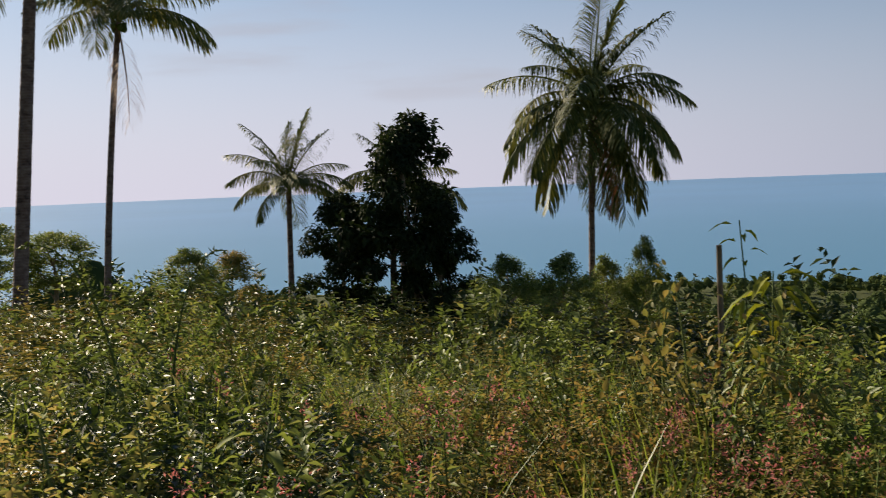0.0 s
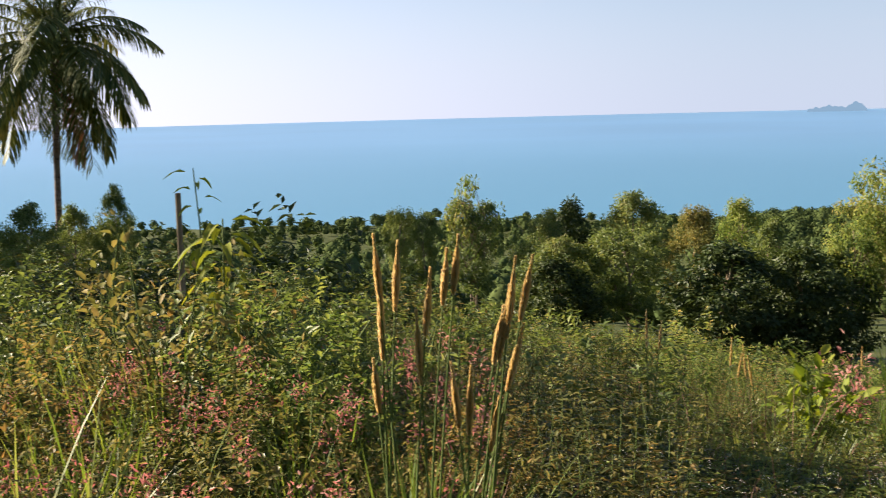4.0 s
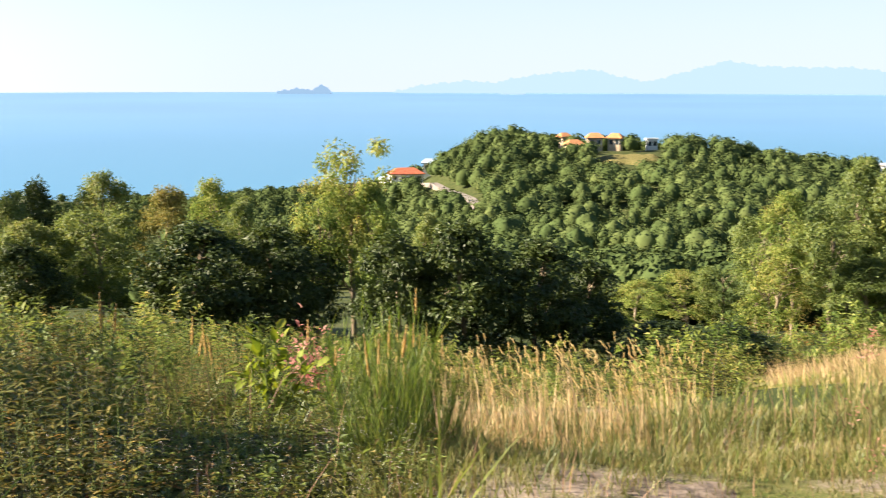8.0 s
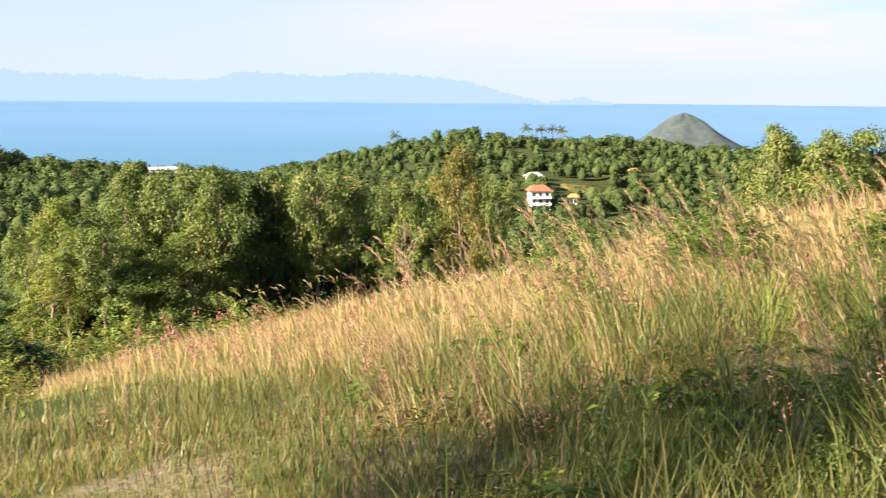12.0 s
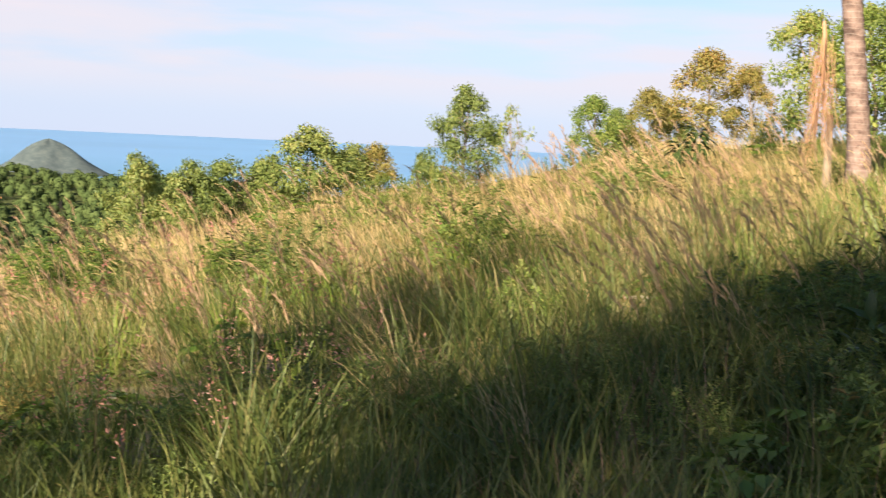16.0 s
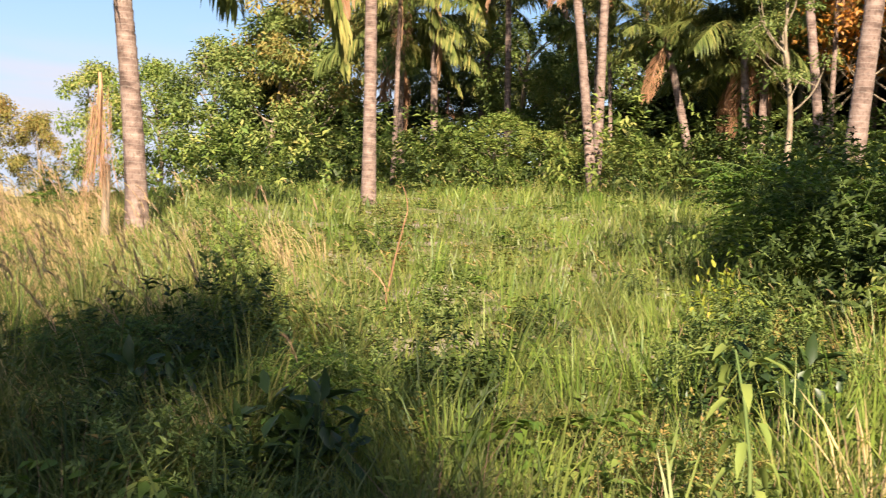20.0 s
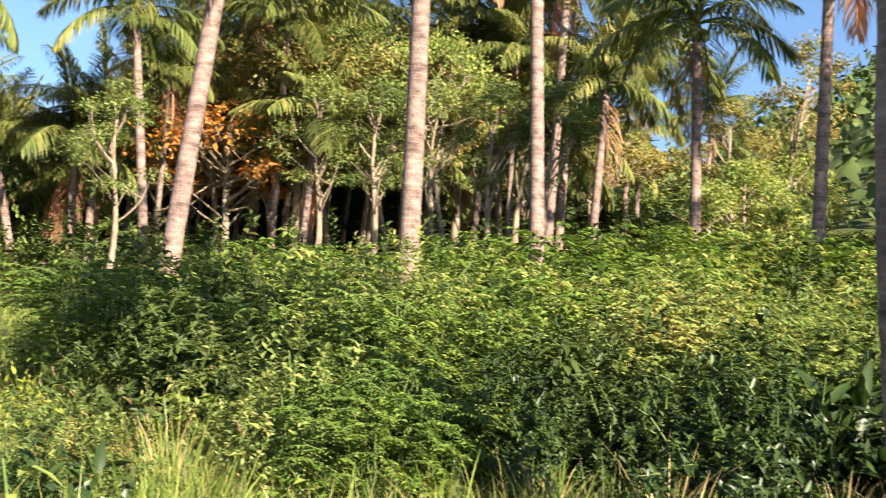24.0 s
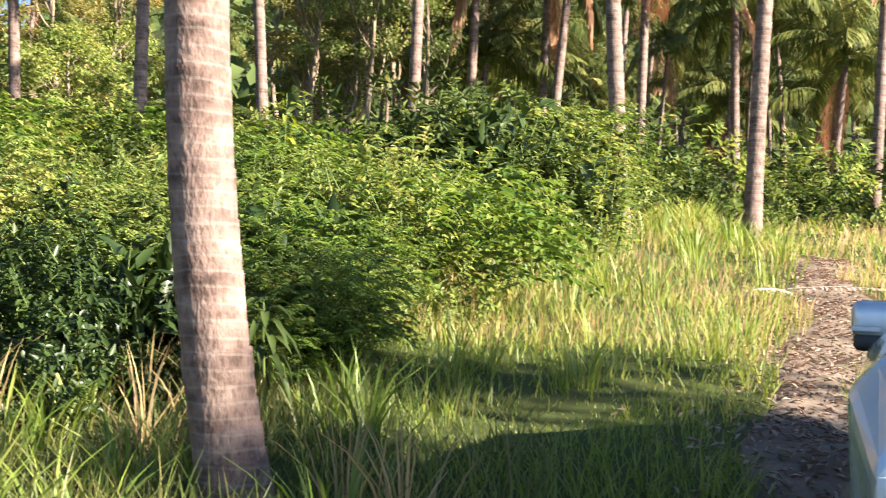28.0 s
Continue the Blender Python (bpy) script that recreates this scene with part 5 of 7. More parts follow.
# ---- scrub ----
RNG = np.random.default_rng(13)
B = [make_plant(herb_mesh, SCRUB, "tangled green scrub of upright leafy stems", height=1.1, radius=0.75, stems=40, nodes=14, leaf=0.085),
     make_plant(herb_mesh, SCRUB, "tangled green scrub with small leaves", height=1.15, radius=0.8, stems=46, nodes=16, leaf=0.06, ratio=0.42),
     make_plant(mound_mesh, LEAF_MID, "rounded leafy green shrub", height=1.2, radius=0.85, shoots=150, nodes=7, leaf=0.075),
     make_plant(herb_mesh, LEAF_LIGHT, "bright yellow green leafy herb", height=1.15, radius=0.7, stems=40, nodes=14, leaf=0.095, ratio=0.42),
     make_plant(mound_mesh, LEAF_DARK, "dark green shrub with larger glossy leaves", height=1.2, radius=0.8, shoots=110, nodes=6, leaf=0.11, ratio=0.42),
     make_bush(LEAF_BROAD, "shrub with broad drooping yellow green leaves", height=1.2, radius=0.5, stems=8, per=12, leaf=0.26, ratio=0.42),
     make_plant(herb_mesh, LEAF_OLIVE, "half dried olive brown shrub", height=1.1, radius=0.7, stems=44, nodes=14, leaf=0.055),
     make_plant(mound_mesh, LEAF_LIGHT, "light green rounded shrub with small leaves", height=1.2, radius=0.85, shoots=170, nodes=8, leaf=0.06),
     make_plant(mound_mesh, LEAF_OLIVE, "olive green rounded shrub with tiny yellowing leaves", height=1.1, radius=0.8, shoots=180, nodes=8, leaf=0.05),
     make_plant(pinnate_mesh, PINNATE, "green shrub of layered feathery leaf sprays", height=1.3, radius=0.85, sprays=250, pairs=9, leaf=0.05, spray=0.32),
     make_plant(pinnate_mesh, LEAF_LIGHT, "yellow green shrub of layered feathery leaf sprays", height=1.2, radius=0.85, sprays=230, pairs=8, leaf=0.052, spray=0.28, ratio=0.5),
     make_plant(mound_mesh, GLOSSY, "dark shrub with glossy leaves", height=1.1, radius=0.8, shoots=150, nodes=7, leaf=0.08, ratio=0.5),
     make_bush(GLOSSY, "shrub with large dark glossy leaves", height=1.3, radius=0.6, stems=14, per=16, leaf=0.24, ratio=0.42)]
COARSE = {0: herb_mesh(height=1.15, radius=0.8, stems=22, nodes=10, leaf=0.12, fine=False), 2: mound_mesh(1.2, 0.85, 60, 5, 0.12),
          3: herb_mesh(height=1.15, radius=0.75, stems=22, nodes=10, leaf=0.13, ratio=0.42, fine=False), 4: mound_mesh(1.2, 0.85, 60, 5, 0.13),
          6: herb_mesh(height=1.1, radius=0.75, stems=22, nodes=10, leaf=0.10, fine=False), 7: mound_mesh(1.2, 0.85, 66, 5, 0.11),
          8: herb_mesh(height=1.1, radius=0.8, stems=12, nodes=7, leaf=0.22, fine=False, ratio=0.4), 9: herb_mesh(height=1.1, radius=0.8, stems=12, nodes=7, leaf=0.22, fine=False, ratio=0.4)}
COARSE.update({12: herb_mesh(height=1.1, radius=0.8, stems=11, nodes=6, leaf=0.24, fine=False, ratio=0.42), 13: pinnate_mesh(1.1, 0.9, 22, 6, 0.17, 0.55), 14: herb_mesh(height=1.1, radius=0.8, stems=12, nodes=6, leaf=0.2, fine=False, ratio=0.4),
               10: pinnate_mesh(1.2, 0.9, 90, 7, 0.085, 0.36), 11: pinnate_mesh(1.15, 0.9, 90, 7, 0.085, 0.34, 0.55)})
COARSE_MAT = {12: LEAF_LIGHT, 13: PINNATE, 14: LEAF_OLIVE, 10: PINNATE, 11: LEAF_LIGHT, 0: SCRUB, 2: LEAF_MID, 3: LEAF_LIGHT, 4: LEAF_DARK, 6: LEAF_OLIVE, 7: LEAF_LIGHT, 8: LEAF_MID, 9: SCRUB}


def spots(az0, az1, r0, r1, count, power):
    for k in range(count):
        q = ((k * 0.7548776 + 0.13) % 1) ** power
        yield az0 + (az1 - az0) * ((k * 0.5698403 + 0.37) % 1), r0 + (r1 - r0) * q


def scatter(kinds, az0, az1, r0, r1, count, s0=0.7, s1=1.3, power=1.0, group="", low=1.0):
    """Shrubs that stand singly, each a thing."""
    for k, (az, r) in enumerate(spots(az0, az1, r0, r1, count, power)):
        stand(B[kinds[k % len(kinds)]], az, r, RNG.uniform(s0, s1), sink=0.05, group=group, stretch=low)


def thicket(name, kinds, az0, az1, r0, r1, count, s0, s1, label, power=1.0, low=1.0, keep=None):
    """Shrubs past counting, joined by kind of leaf."""
    for kind in sorted(set(kinds)):
        V, F, m = [], [], 0
        v0, f0 = COARSE[kind][1]
        for k, (az, r) in enumerate(spots(az0, az1, r0, r1, count, power)):
            if kinds[k % len(kinds)] != kind or (keep and not keep(az, r)):
                continue
            p = np.array(at(az, r))
            a, sc = RNG.uniform(0, 6.28), RNG.uniform(s0, s1)
            rot = np.array([[math.cos(a), -math.sin(a), 0], [math.sin(a), math.cos(a), 0], [0, 0, low]])
            V.append(v0 @ rot.T * sc + p - np.array([0, 0, 0.08]))
            F.append(f0 + m)
            m += len(v0)
        if V:
            tagged(new(name, mesh_of(name, np.concatenate(V), np.concatenate(F), COARSE_MAT[kind])), label, "undergrowth", kind="stuff")


scatter([0, 2, 1, 8, 6, 1, 7, 0, 8], -24, 18, 3.7, 9, 62, 0.38, 0.85, 0.9, "seaward scrub")
scatter([7, 0, 1, 3, 8, 2, 0], 11, 33, 4.8, 10, 32, 0.4, 0.8, 0.9, "seaward scrub")
scatter([0, 1, 6, 2, 3], 30, 46, 7.5, 13, 20, 0.35, 0.62, 1.0, "seaward scrub")
scatter([2, 8, 7], 84, 135, 8, 26, 24, 0.35, 0.65, 1.0, "shrubs in the grass")
scatter([2, 7, 8, 4], 88, 140, 4.6, 8, 16, 0.22, 0.45, 1.0, "shaded shrubs in the grass")
scatter([8, 7, 4, 6, 2], 137, 162, 5.2, 14, 26, 0.22, 0.55, 1.0, "shrubs in the grass")
scatter([9, 10, 7, 9, 10, 2], 163, 203, 9.4, 13.5, 46, 0.65, 1.2, 1.0, "thicket under the palms")
scatter([4, 2, 11, 9], 156.5, 164, 9, 14, 12, 0.6, 1.15, 1.0, "thicket under the palms")
scatter([11, 9, 4, 2, 11, 9, 12], 163, 198, 7.4, 9.6, 36, 0.45, 0.95, 1.0, "thicket under the palms")
scatter([11, 4], -17, -4, 4.2, 7.5, 22, 0.42, 0.7, 1.0, "dark shrubs in the scrub")
scatter([11, 0], 10.5, 13.5, 6.8, 9.5, 5, 0.55, 0.9, 1.0, "dark shrubs in the scrub")
scatter([10, 9, 12], 193, 198, 7.6, 9.4, 7, 0.5, 0.85, 1.0, "thicket under the palms")
scatter([11, 4, 2, 11, 12], 153, 158.5, 6.0, 7.8, 8, 0.35, 0.62, 1.0, "shrubs in the grass")
scatter([12, 9, 10, 11], 201, 208, 15, 18.5, 9, 1.0, 1.7, 1.0, "thicket under the palms")
scatter([4, 2, 3], 200, 209, 14, 20, 9, 1.1, 1.8, 1.0, "thicket under the palms")
for kind, az, r, s in ((2, 87.5, 12.5, 0.75), (9, 93.0, 12.5, 0.75), (2, 94.5, 13.2, 0.7), (4, 100.6, 12.0, 0.6), (9, 101.2, 11.6, 0.6), (7, 110.8, 11.0, 0.75), (2, 112.0, 11.4, 0.6), (7, 106.5, 16.0, 0.6), (2, 118.0, 14.5, 0.6), (3, 114.5, 16.5, 0.6), (2, 131.0, 4.9, 0.5), (12, 135.0, 5.4, 0.5), (2, 128.2, 5.4, 0.45), (7, 121.0, 5.0, 0.36), (4, 124.5, 6.0, 0.5), (9, 127.0, 7.2, 0.55), (4, 130.5, 7.4, 0.6), (11, 133.5, 7.0, 0.6), (12, 129.2, 6.2, 0.5), (2, 133.0, 8.4, 0.6), (9, 136.0, 6.4, 0.45), (11, 122.5, 7.2, 0.45), (3, 119.0, 6.2, 0.4), (2, 116.0, 5.6, 0.4), (3, 98.5, 5.9, 0.36), (10, 101.0, 6.0, 0.4), (4, 105.5, 6.6, 0.42), (2, 108.5, 5.8, 0.4)):
    stand(B[kind], az, r, s, sink=0.05, group="shaded shrubs in the grass")
thicket("low_scrub", [0, 6, 0, 2], -28, 34, 3.4, 11, 120, 0.25, 0.75, "low tangled green scrub", keep=lambda a, r: not (17.5 < a < 29 and r < 5.2))
thicket("seaward_scrub", [0, 2, 0, 6, 0, 4], -28, 24, 11, 30, 180, 0.7, 1.2, "seaward slope of tangled scrub", 0.8)
thicket("slope_scrub", [0, 2, 3, 0, 7], 24, 62, 11.5, 30, 210, 0.45, 0.8, "scrub on the falling slope", 0.8)
thicket("wood_edge_undergrowth", [2, 7, 4, 2], 130, 161, 29, 44, 130, 0.6, 2.1, "leafy undergrowth at the wood's edge")
thicket("palm_thicket", [10, 11, 10, 7, 10, 4], 158, 206, 10, 25, 210, 0.55, 1.25, "dense green thicket under the palms", 0.75)
thicket("far_undergrowth", [2, 7, 4], 200, 230, 22, 44, 90, 1.0, 1.8, "leafy undergrowth beyond the track")
thicket("row_undergrowth", [2, 7, 0, 6], 60, 100, 26, 46, 130, 0.7, 1.3, "undergrowth below the row of trees")

# ---- grass ----
RNG = np.random.default_rng(14)


def grass(name, mat, az0, az1, r0, r1, count, h, w, lean, label, heading=None, keep=None, segs=2, up=0.0):
    """One sheet of blades; blades thin out and widen with the distance."""
    az = RNG.uniform(az0, az1, count)
    r = r0 * (r1 / r0) ** RNG.uniform(0, 1, count)
    if keep is not None:
        ok = keep(az, r)
        az, r = az[ok], r[ok]
    n = len(az)
    x, y = r * np.sin(np.radians(az)), r * np.cos(np.radians(az))
    clump = 0.7 + 0.3 * np.sin(x * 2.3 + np.cos(y * 1.7) * 2) * np.cos(y * 2.1 + 1) + 0.25 * np.sin(x * 0.8 + 1) * np.sin(y * 0.7)
    pos = np.stack([x, y, ground_polar(az, r) - 0.03 + up], 1)
    hh = RNG.uniform(*h, n) * clump
    ww = RNG.uniform(*w, n) * np.clip(r / 7, 1, 3.0)
    hd = RNG.uniform(0, 2 * np.pi, n) if heading is None else heading + RNG.normal(0, 0.7, n)
    V, F = blades(pos, hh, ww, hd, RNG.uniform(*lean, n), segs)
    return tagged(new(name, mesh_of(name, V, F, mat)), label, "grass", kind="stuff")


def tufts(name, mat, az0, az1, r0, r1, clumps, per, h, w, lean, label, spread=0.12, segs=4, keep=None, heading=None, pull=0.0):
    """Clumps of long arching blades; pull bends them all towards the heading."""
    az = RNG.uniform(az0, az1, clumps)
    r = np.sqrt(RNG.uniform(r0 ** 2, r1 ** 2, clumps))
    if keep is not None:
        ok = keep(az, r)
        az, r = az[ok], r[ok]
    n = len(az)
    ids = np.repeat(np.arange(n), per)
    a = RNG.uniform(0, 2 * np.pi, n * per)
    q = np.abs(RNG.normal(0, 1, n * per)) * spread
    x = (r * np.sin(np.radians(az)))[ids] + q * np.cos(a)
    y = (r * np.cos(np.radians(az)))[ids] + q * np.sin(a)
    size = RNG.uniform(0.65, 1.1, n)[ids]
    hh = RNG.uniform(*h, n * per) * size
    ln = RNG.uniform(*lean, n * per)
    if heading is not None:
        vx, vy = np.cos(a) * (1 - pull) + math.cos(heading) * pull, np.sin(a) * (1 - pull) + math.sin(heading) * pull
        a = np.arctan2(vy, vx)
    V, F = blades(np.stack([x, y, ground(x, y) - 0.04], 1), hh, RNG.uniform(*w, n * per) * np.clip(r[ids] / 9, 1, 2), a, ln, segs, 2.0)
    return tagged(new(name, mesh_of(name, V, F, mat)), label, "grass", kind="stuff")


def wave(x, y, f, p):
    return np.sin(x * f + p) * np.cos(y * f * 1.2 - p) + 0.5 * np.sin(x * f * 2.3 + y * f * 1.1)


def patches(f, p, level, r_min=0.0):
    return lambda a, r: (wave(r * np.sin(np.radians(a)), r * np.cos(np.radians(a)), f, p) + 0.5 * RNG.normal(size=len(a)) > level) & (r > r_min)


def bare(a, r):
    return ~((RNG.random(len(a)) < 0.75) & (a > 50) & (a < 67) & (r > 5.3) & (r < 5.8 + 0.25 * np.sin(a * 1.3) + 0.2 * np.sin(a * 4.1)))


def lane(a, r):
    return ~((a > 210) & (np.abs((a - 219.0) * r / 57.3 + 0.12 * np.sin(r)) < 0.32 + 0.12 * np.sin(r * 2.1)) & (r < 16))


WIND = radians(75)
both = lambda f, g: (lambda a, r: f(a, r) & g(a, r))
grass("green_grass", GRASS_GREEN, 34, 100, 3.4, 26, 36000, (0.08, 0.28), (0.006, 0.011), (0.1, 0.7), "short green grass on the slope", keep=bare)
grass("dry_grass", GRASS_DRY, 63, 128, 6.0, 36, 84000, (0.22, 0.55), (0.0025, 0.0055), (0.2, 0.7), "tall dry golden grass over the slope", WIND, both(lambda a, r: r > 8.4 + 5.0 * np.clip((78 - a) / 14, 0, 1) + 1.5 * RNG.normal(size=len(a)), patches(0.5, 1.0, -0.65, 6.0)))
grass("slope_green_grass", GRASS_OLIVE, 66, 128, 7, 30, 26000, (0.2, 0.5), (0.003, 0.006), (0.15, 0.6), "olive green grass through the dry slope", WIND, patches(0.7, 0.9, -0.3))
grass("pale_grass_patch", GRASS_DRY, 45, 62, 6.2, 10.5, 4800, (0.15, 0.45), (0.003, 0.007), (0.1, 0.5), "tall pale dry grass beside the path", WIND, lambda a, r: np.hypot((a - 52) / 4.2, (r - 7.8) / 1.2) + 0.25 * RNG.normal(size=len(a)) + 0.3 * np.sin(a * 2) * np.cos(r * 3) < 1.0)
grass("tall_green_grass", GRASS_DEEP, 80, 150, 2.9, 10.5, 27000, (0.25, 0.75), (0.005, 0.012), (0.15, 0.8), "tall green grass in the shade", keep=patches(0.9, 2.0, -0.1), segs=3)
grass("path_grass", GRASS_OLIVE, 44, 92, 4.6, 10, 36000, (0.06, 0.2), (0.003, 0.007), (0.1, 0.8), "short grass on the path", keep=bare, up=0.05)
grass("path_tufts", GRASS_DEEP, 44, 94, 4.6, 9.5, 13000, (0.12, 0.36), (0.004, 0.009), (0.1, 0.7), "taller grass tufts on the path", keep=both(patches(1.3, 0.7, 0.1), bare), up=0.05)
grass("short_green_grass", GRASS_DEEP, 78, 160, 2.6, 10, 26000, (0.12, 0.4), (0.006, 0.011), (0.1, 0.7), "short green grass under the tall grass")
grass("meadow_grass", GRASS_GREEN, 126, 166, 5, 36, 52000, (0.2, 0.55), (0.006, 0.011), (0.1, 0.6), "green meadow grass before the wood", keep=patches(0.7, 0.3, -1.0))
grass("thicket_edge_grass", GRASS_DEEP, 156, 207, 4.4, 7.6, 4600, (0.2, 0.6), (0.006, 0.012), (0.15, 0.9), "long bright grass blades before the thicket", segs=4)
grass("thicket_grass", GRASS_DEEP, 158, 200, 4.0, 12, 9000, (0.15, 0.45), (0.006, 0.013), (0.15, 0.8), "green grass before the thicket", segs=3)
grass("lane_grass", GRASS_BRIGHT, 196, 236, 2.6, 30, 34000, (0.1, 0.4), (0.005, 0.011), (0.15, 0.8), "bright green grass by the track", keep=lane, segs=3)
grass("lane_dry_grass", GRASS_DRY, 197, 236, 9, 26, 9000, (0.25, 0.5), (0.004, 0.007), (0.15, 0.6), "yellowed grass by the track", WIND, lane)
grass("scrub_grass", GRASS_GREEN, -30, 24, 2.8, 14, 15000, (0.2, 0.65), (0.004, 0.009), (0.1, 0.6), "green grass blades among the scrub", keep=patches(0.9, 0.4, 0.1))
grass("trodden_grass", GRASS_OLIVE, 0, 360, 0.5, 3.6, 13000, (0.03, 0.11), (0.004, 0.008), (0.1, 0.8), "short trodden grass round the standpoint")
grass("open_grass", GRASS_OLIVE, 228, 332, 3.0, 30, 18000, (0.08, 0.3), (0.005, 0.01), (0.1, 0.7), "short grass on the open hillside")
seed_grass("slope_seed_grass", PLUME, GRASS_DRY, 72, 132, 8.0, 26, 1400, (0.4, 0.75), WIND, (0.25, 0.7), (0.08, 0.15), 0.003, "tall grass with feathery golden seed heads", patches(0.45, 2.2, -0.3))
tufts("slope_tussocks", GRASS_DEEP, 88, 138, 5.4, 11, 70, 60, (0.4, 0.85), (0.005, 0.011), (0.15, 0.8), "long arching green grass clumps on the slope", 0.14, heading=WIND, pull=0.35)
tufts("slope_bright_tussocks", GRASS_BRIGHT, 86, 140, 5.4, 12, 32, 40, (0.35, 0.75), (0.006, 0.011), (0.1, 0.7), "bright green grass clumps on the slope", 0.12, heading=WIND, pull=0.3)
tufts("slope_straw_tussocks", GRASS_DRY, 78, 136, 4.8, 14, 60, 40, (0.4, 0.85), (0.004, 0.007), (0.2, 0.8), "straw coloured grass clumps on the slope", 0.12, heading=WIND, pull=0.6)
tufts("shade_blades", GRASS_DEEP, 100, 146, 4.4, 8.5, 60, 46, (0.3, 0.7), (0.008, 0.016), (0.2, 0.9), "broad dark green blades in the shade", 0.14)
tufts("meadow_tussocks", GRASS_BRIGHT, 139, 166, 5.2, 9.5, 26, 50, (0.3, 0.75), (0.005, 0.011), (0.1, 0.6), "bright tall grass clumps in the meadow", 0.16)
tufts("meadow_far_tussocks", GRASS_BRIGHT, 128, 164, 9, 30, 70, 36, (0.3, 0.6), (0.008, 0.014), (0.1, 0.6), "green grass clumps over the meadow", 0.25, 3)
tufts("thicket_foot_blades", GRASS_BRIGHT, 156, 199, 4.8, 7.6, 46, 30, (0.25, 0.65), (0.011, 0.022), (0.15, 0.8), "broad bright grass blades before the thicket", 0.14)
tufts("thicket_dry_blades", GRASS_DRY, 158, 206, 5.0, 7.6, 14, 24, (0.3, 0.7), (0.008, 0.016), (0.15, 0.8), "yellowed broad blades before the thicket", 0.12)
tufts("lane_tussocks", GRASS_BRIGHT, 196, 219, 7.5, 20, 110, 40, (0.25, 0.6), (0.007, 0.014), (0.1, 0.7), "bright grass clumps by the track", 0.2, keep=lane)
tufts("seaward_blades", GRASS_BRIGHT, -22, 20, 4.2, 8, 40, 20, (0.6, 1.0), (0.006, 0.012), (0.1, 0.5), "long green blades standing in the scrub", 0.1)
seed_grass("near_seed_grass", SEED_BROWN, GRASS_OLIVE, 80, 138, 5.0, 12, 1500, (0.6, 1.05), WIND, (0.12, 0.45), (0.16, 0.28), 0.0042, "grass with arched feathery brown seed heads", patches(0.9, 1.2, -0.15))
seed_grass("meadow_seed_grass", GRASS_DRY, GRASS_GREEN, 128, 164, 7, 30, 600, (0.35, 0.65), WIND, (0.2, 0.6), (0.06, 0.12), 0.004, "meadow grass with pale seed heads")
seed_grass("path_plume_grass", PLUME, GRASS_DRY, 45, 60, 7.4, 11, 620, (0.25, 0.6), WIND, (0.05, 0.5), (0.06, 0.11), 0.005, "golden plumes of grass beside the path", bristles=4)
grass("dead_stalks", DEAD, -26, 160, 3.0, 9, 5000, (0.3, 0.85), (0.003, 0.006), (0.05, 0.8), "dead brown stalks in the undergrowth", keep=patches(1.1, 2.6, 0.1))
fluff("pink_seed_heads", PINK, -14, 26, 3.3, 8, 300, (0.4, 0.72), 0.024, 44, "reddish pink fluffy seed heads in the scrub")
fluff("pink_slope_seed_heads", PINK, 66, 112, 5, 14, 500, (0.3, 0.6), 0.022, 16, "pinkish seed heads in the golden grass")
fluff("white_flowers", WHITE_FLOWER, 26, 47, 4.0, 7.5, 900, (0.16, 0.34), 0.009, 6, "small white flowers of the low herbs", spread=(2, 2, 1))
thicket("meadow_herbs", [8, 9, 12, 12, 14, 13, 12], 126, 168, 4.6, 30, 520, 0.18, 0.5, "low leafy herbs through the meadow grass", 1.3)
thicket("slope_herbs", [8, 9, 12, 13, 9], 78, 140, 4.4, 20, 280, 0.16, 0.42, "low herbs through the golden grass", 1.3)
thicket("low_herbs", [9, 9, 0, 8], 26, 48, 3.8, 8, 150, 0.2, 0.34, "low flowering herbs in the shade")

for q in PROTOS + PALMS + B:
    stow(q)

# ---- houses and road on the headlands ----
ROOFS = {"blue": ROOF_BLUE, "red": ROOF_RED, "orange": ROOF_ORANGE, "gold": ROOF_ORANGE, "green": ROOF_GREEN, "white": WHITE_WALL}


def box(bm, x0, x1, y0, y1, z0, z1):
    m = Matrix.Translation(((x0 + x1) / 2, (y0 + y1) / 2, (z0 + z1) / 2)) @ Matrix.Diagonal((x1 - x0, y1 - y0, z1 - z0, 1))
    return bmesh.ops.create_cube(bm, size=1, matrix=m)


def boxed(*q):
    bm = bmesh.new()
    for b in q:
        box(bm, *b)
    return bm


def hip_roof(w, d, z, rise, over=0.8, ridge=0.45):
    bm = bmesh.new()
    a, b = w / 2 + over, d / 2 + over
    lo = [bm.verts.new(q) for q in ((-a, -b, z), (a, -b, z), (a, b, z), (-a, b, z))]
    un = [bm.verts.new((v.co.x, v.co.y, z - 0.25)) for v in lo]
    hi = [bm.verts.new((-a * ridge, 0, z + rise)), bm.verts.new((a * ridge, 0, z + rise))]
    for f in ((lo[0], lo[1], hi[1], hi[0]), (lo[1], lo[2], hi[1]), (lo[2], lo[3], hi[0], hi[1]), (lo[3], lo[0], hi[0])):
        bm.faces.new(f)
    for k in range(4):
        bm.faces.new((un[k], un[(k + 1) % 4], lo[(k + 1) % 4], lo[k]))
    bm.faces.new(un[::-1])
    return bm


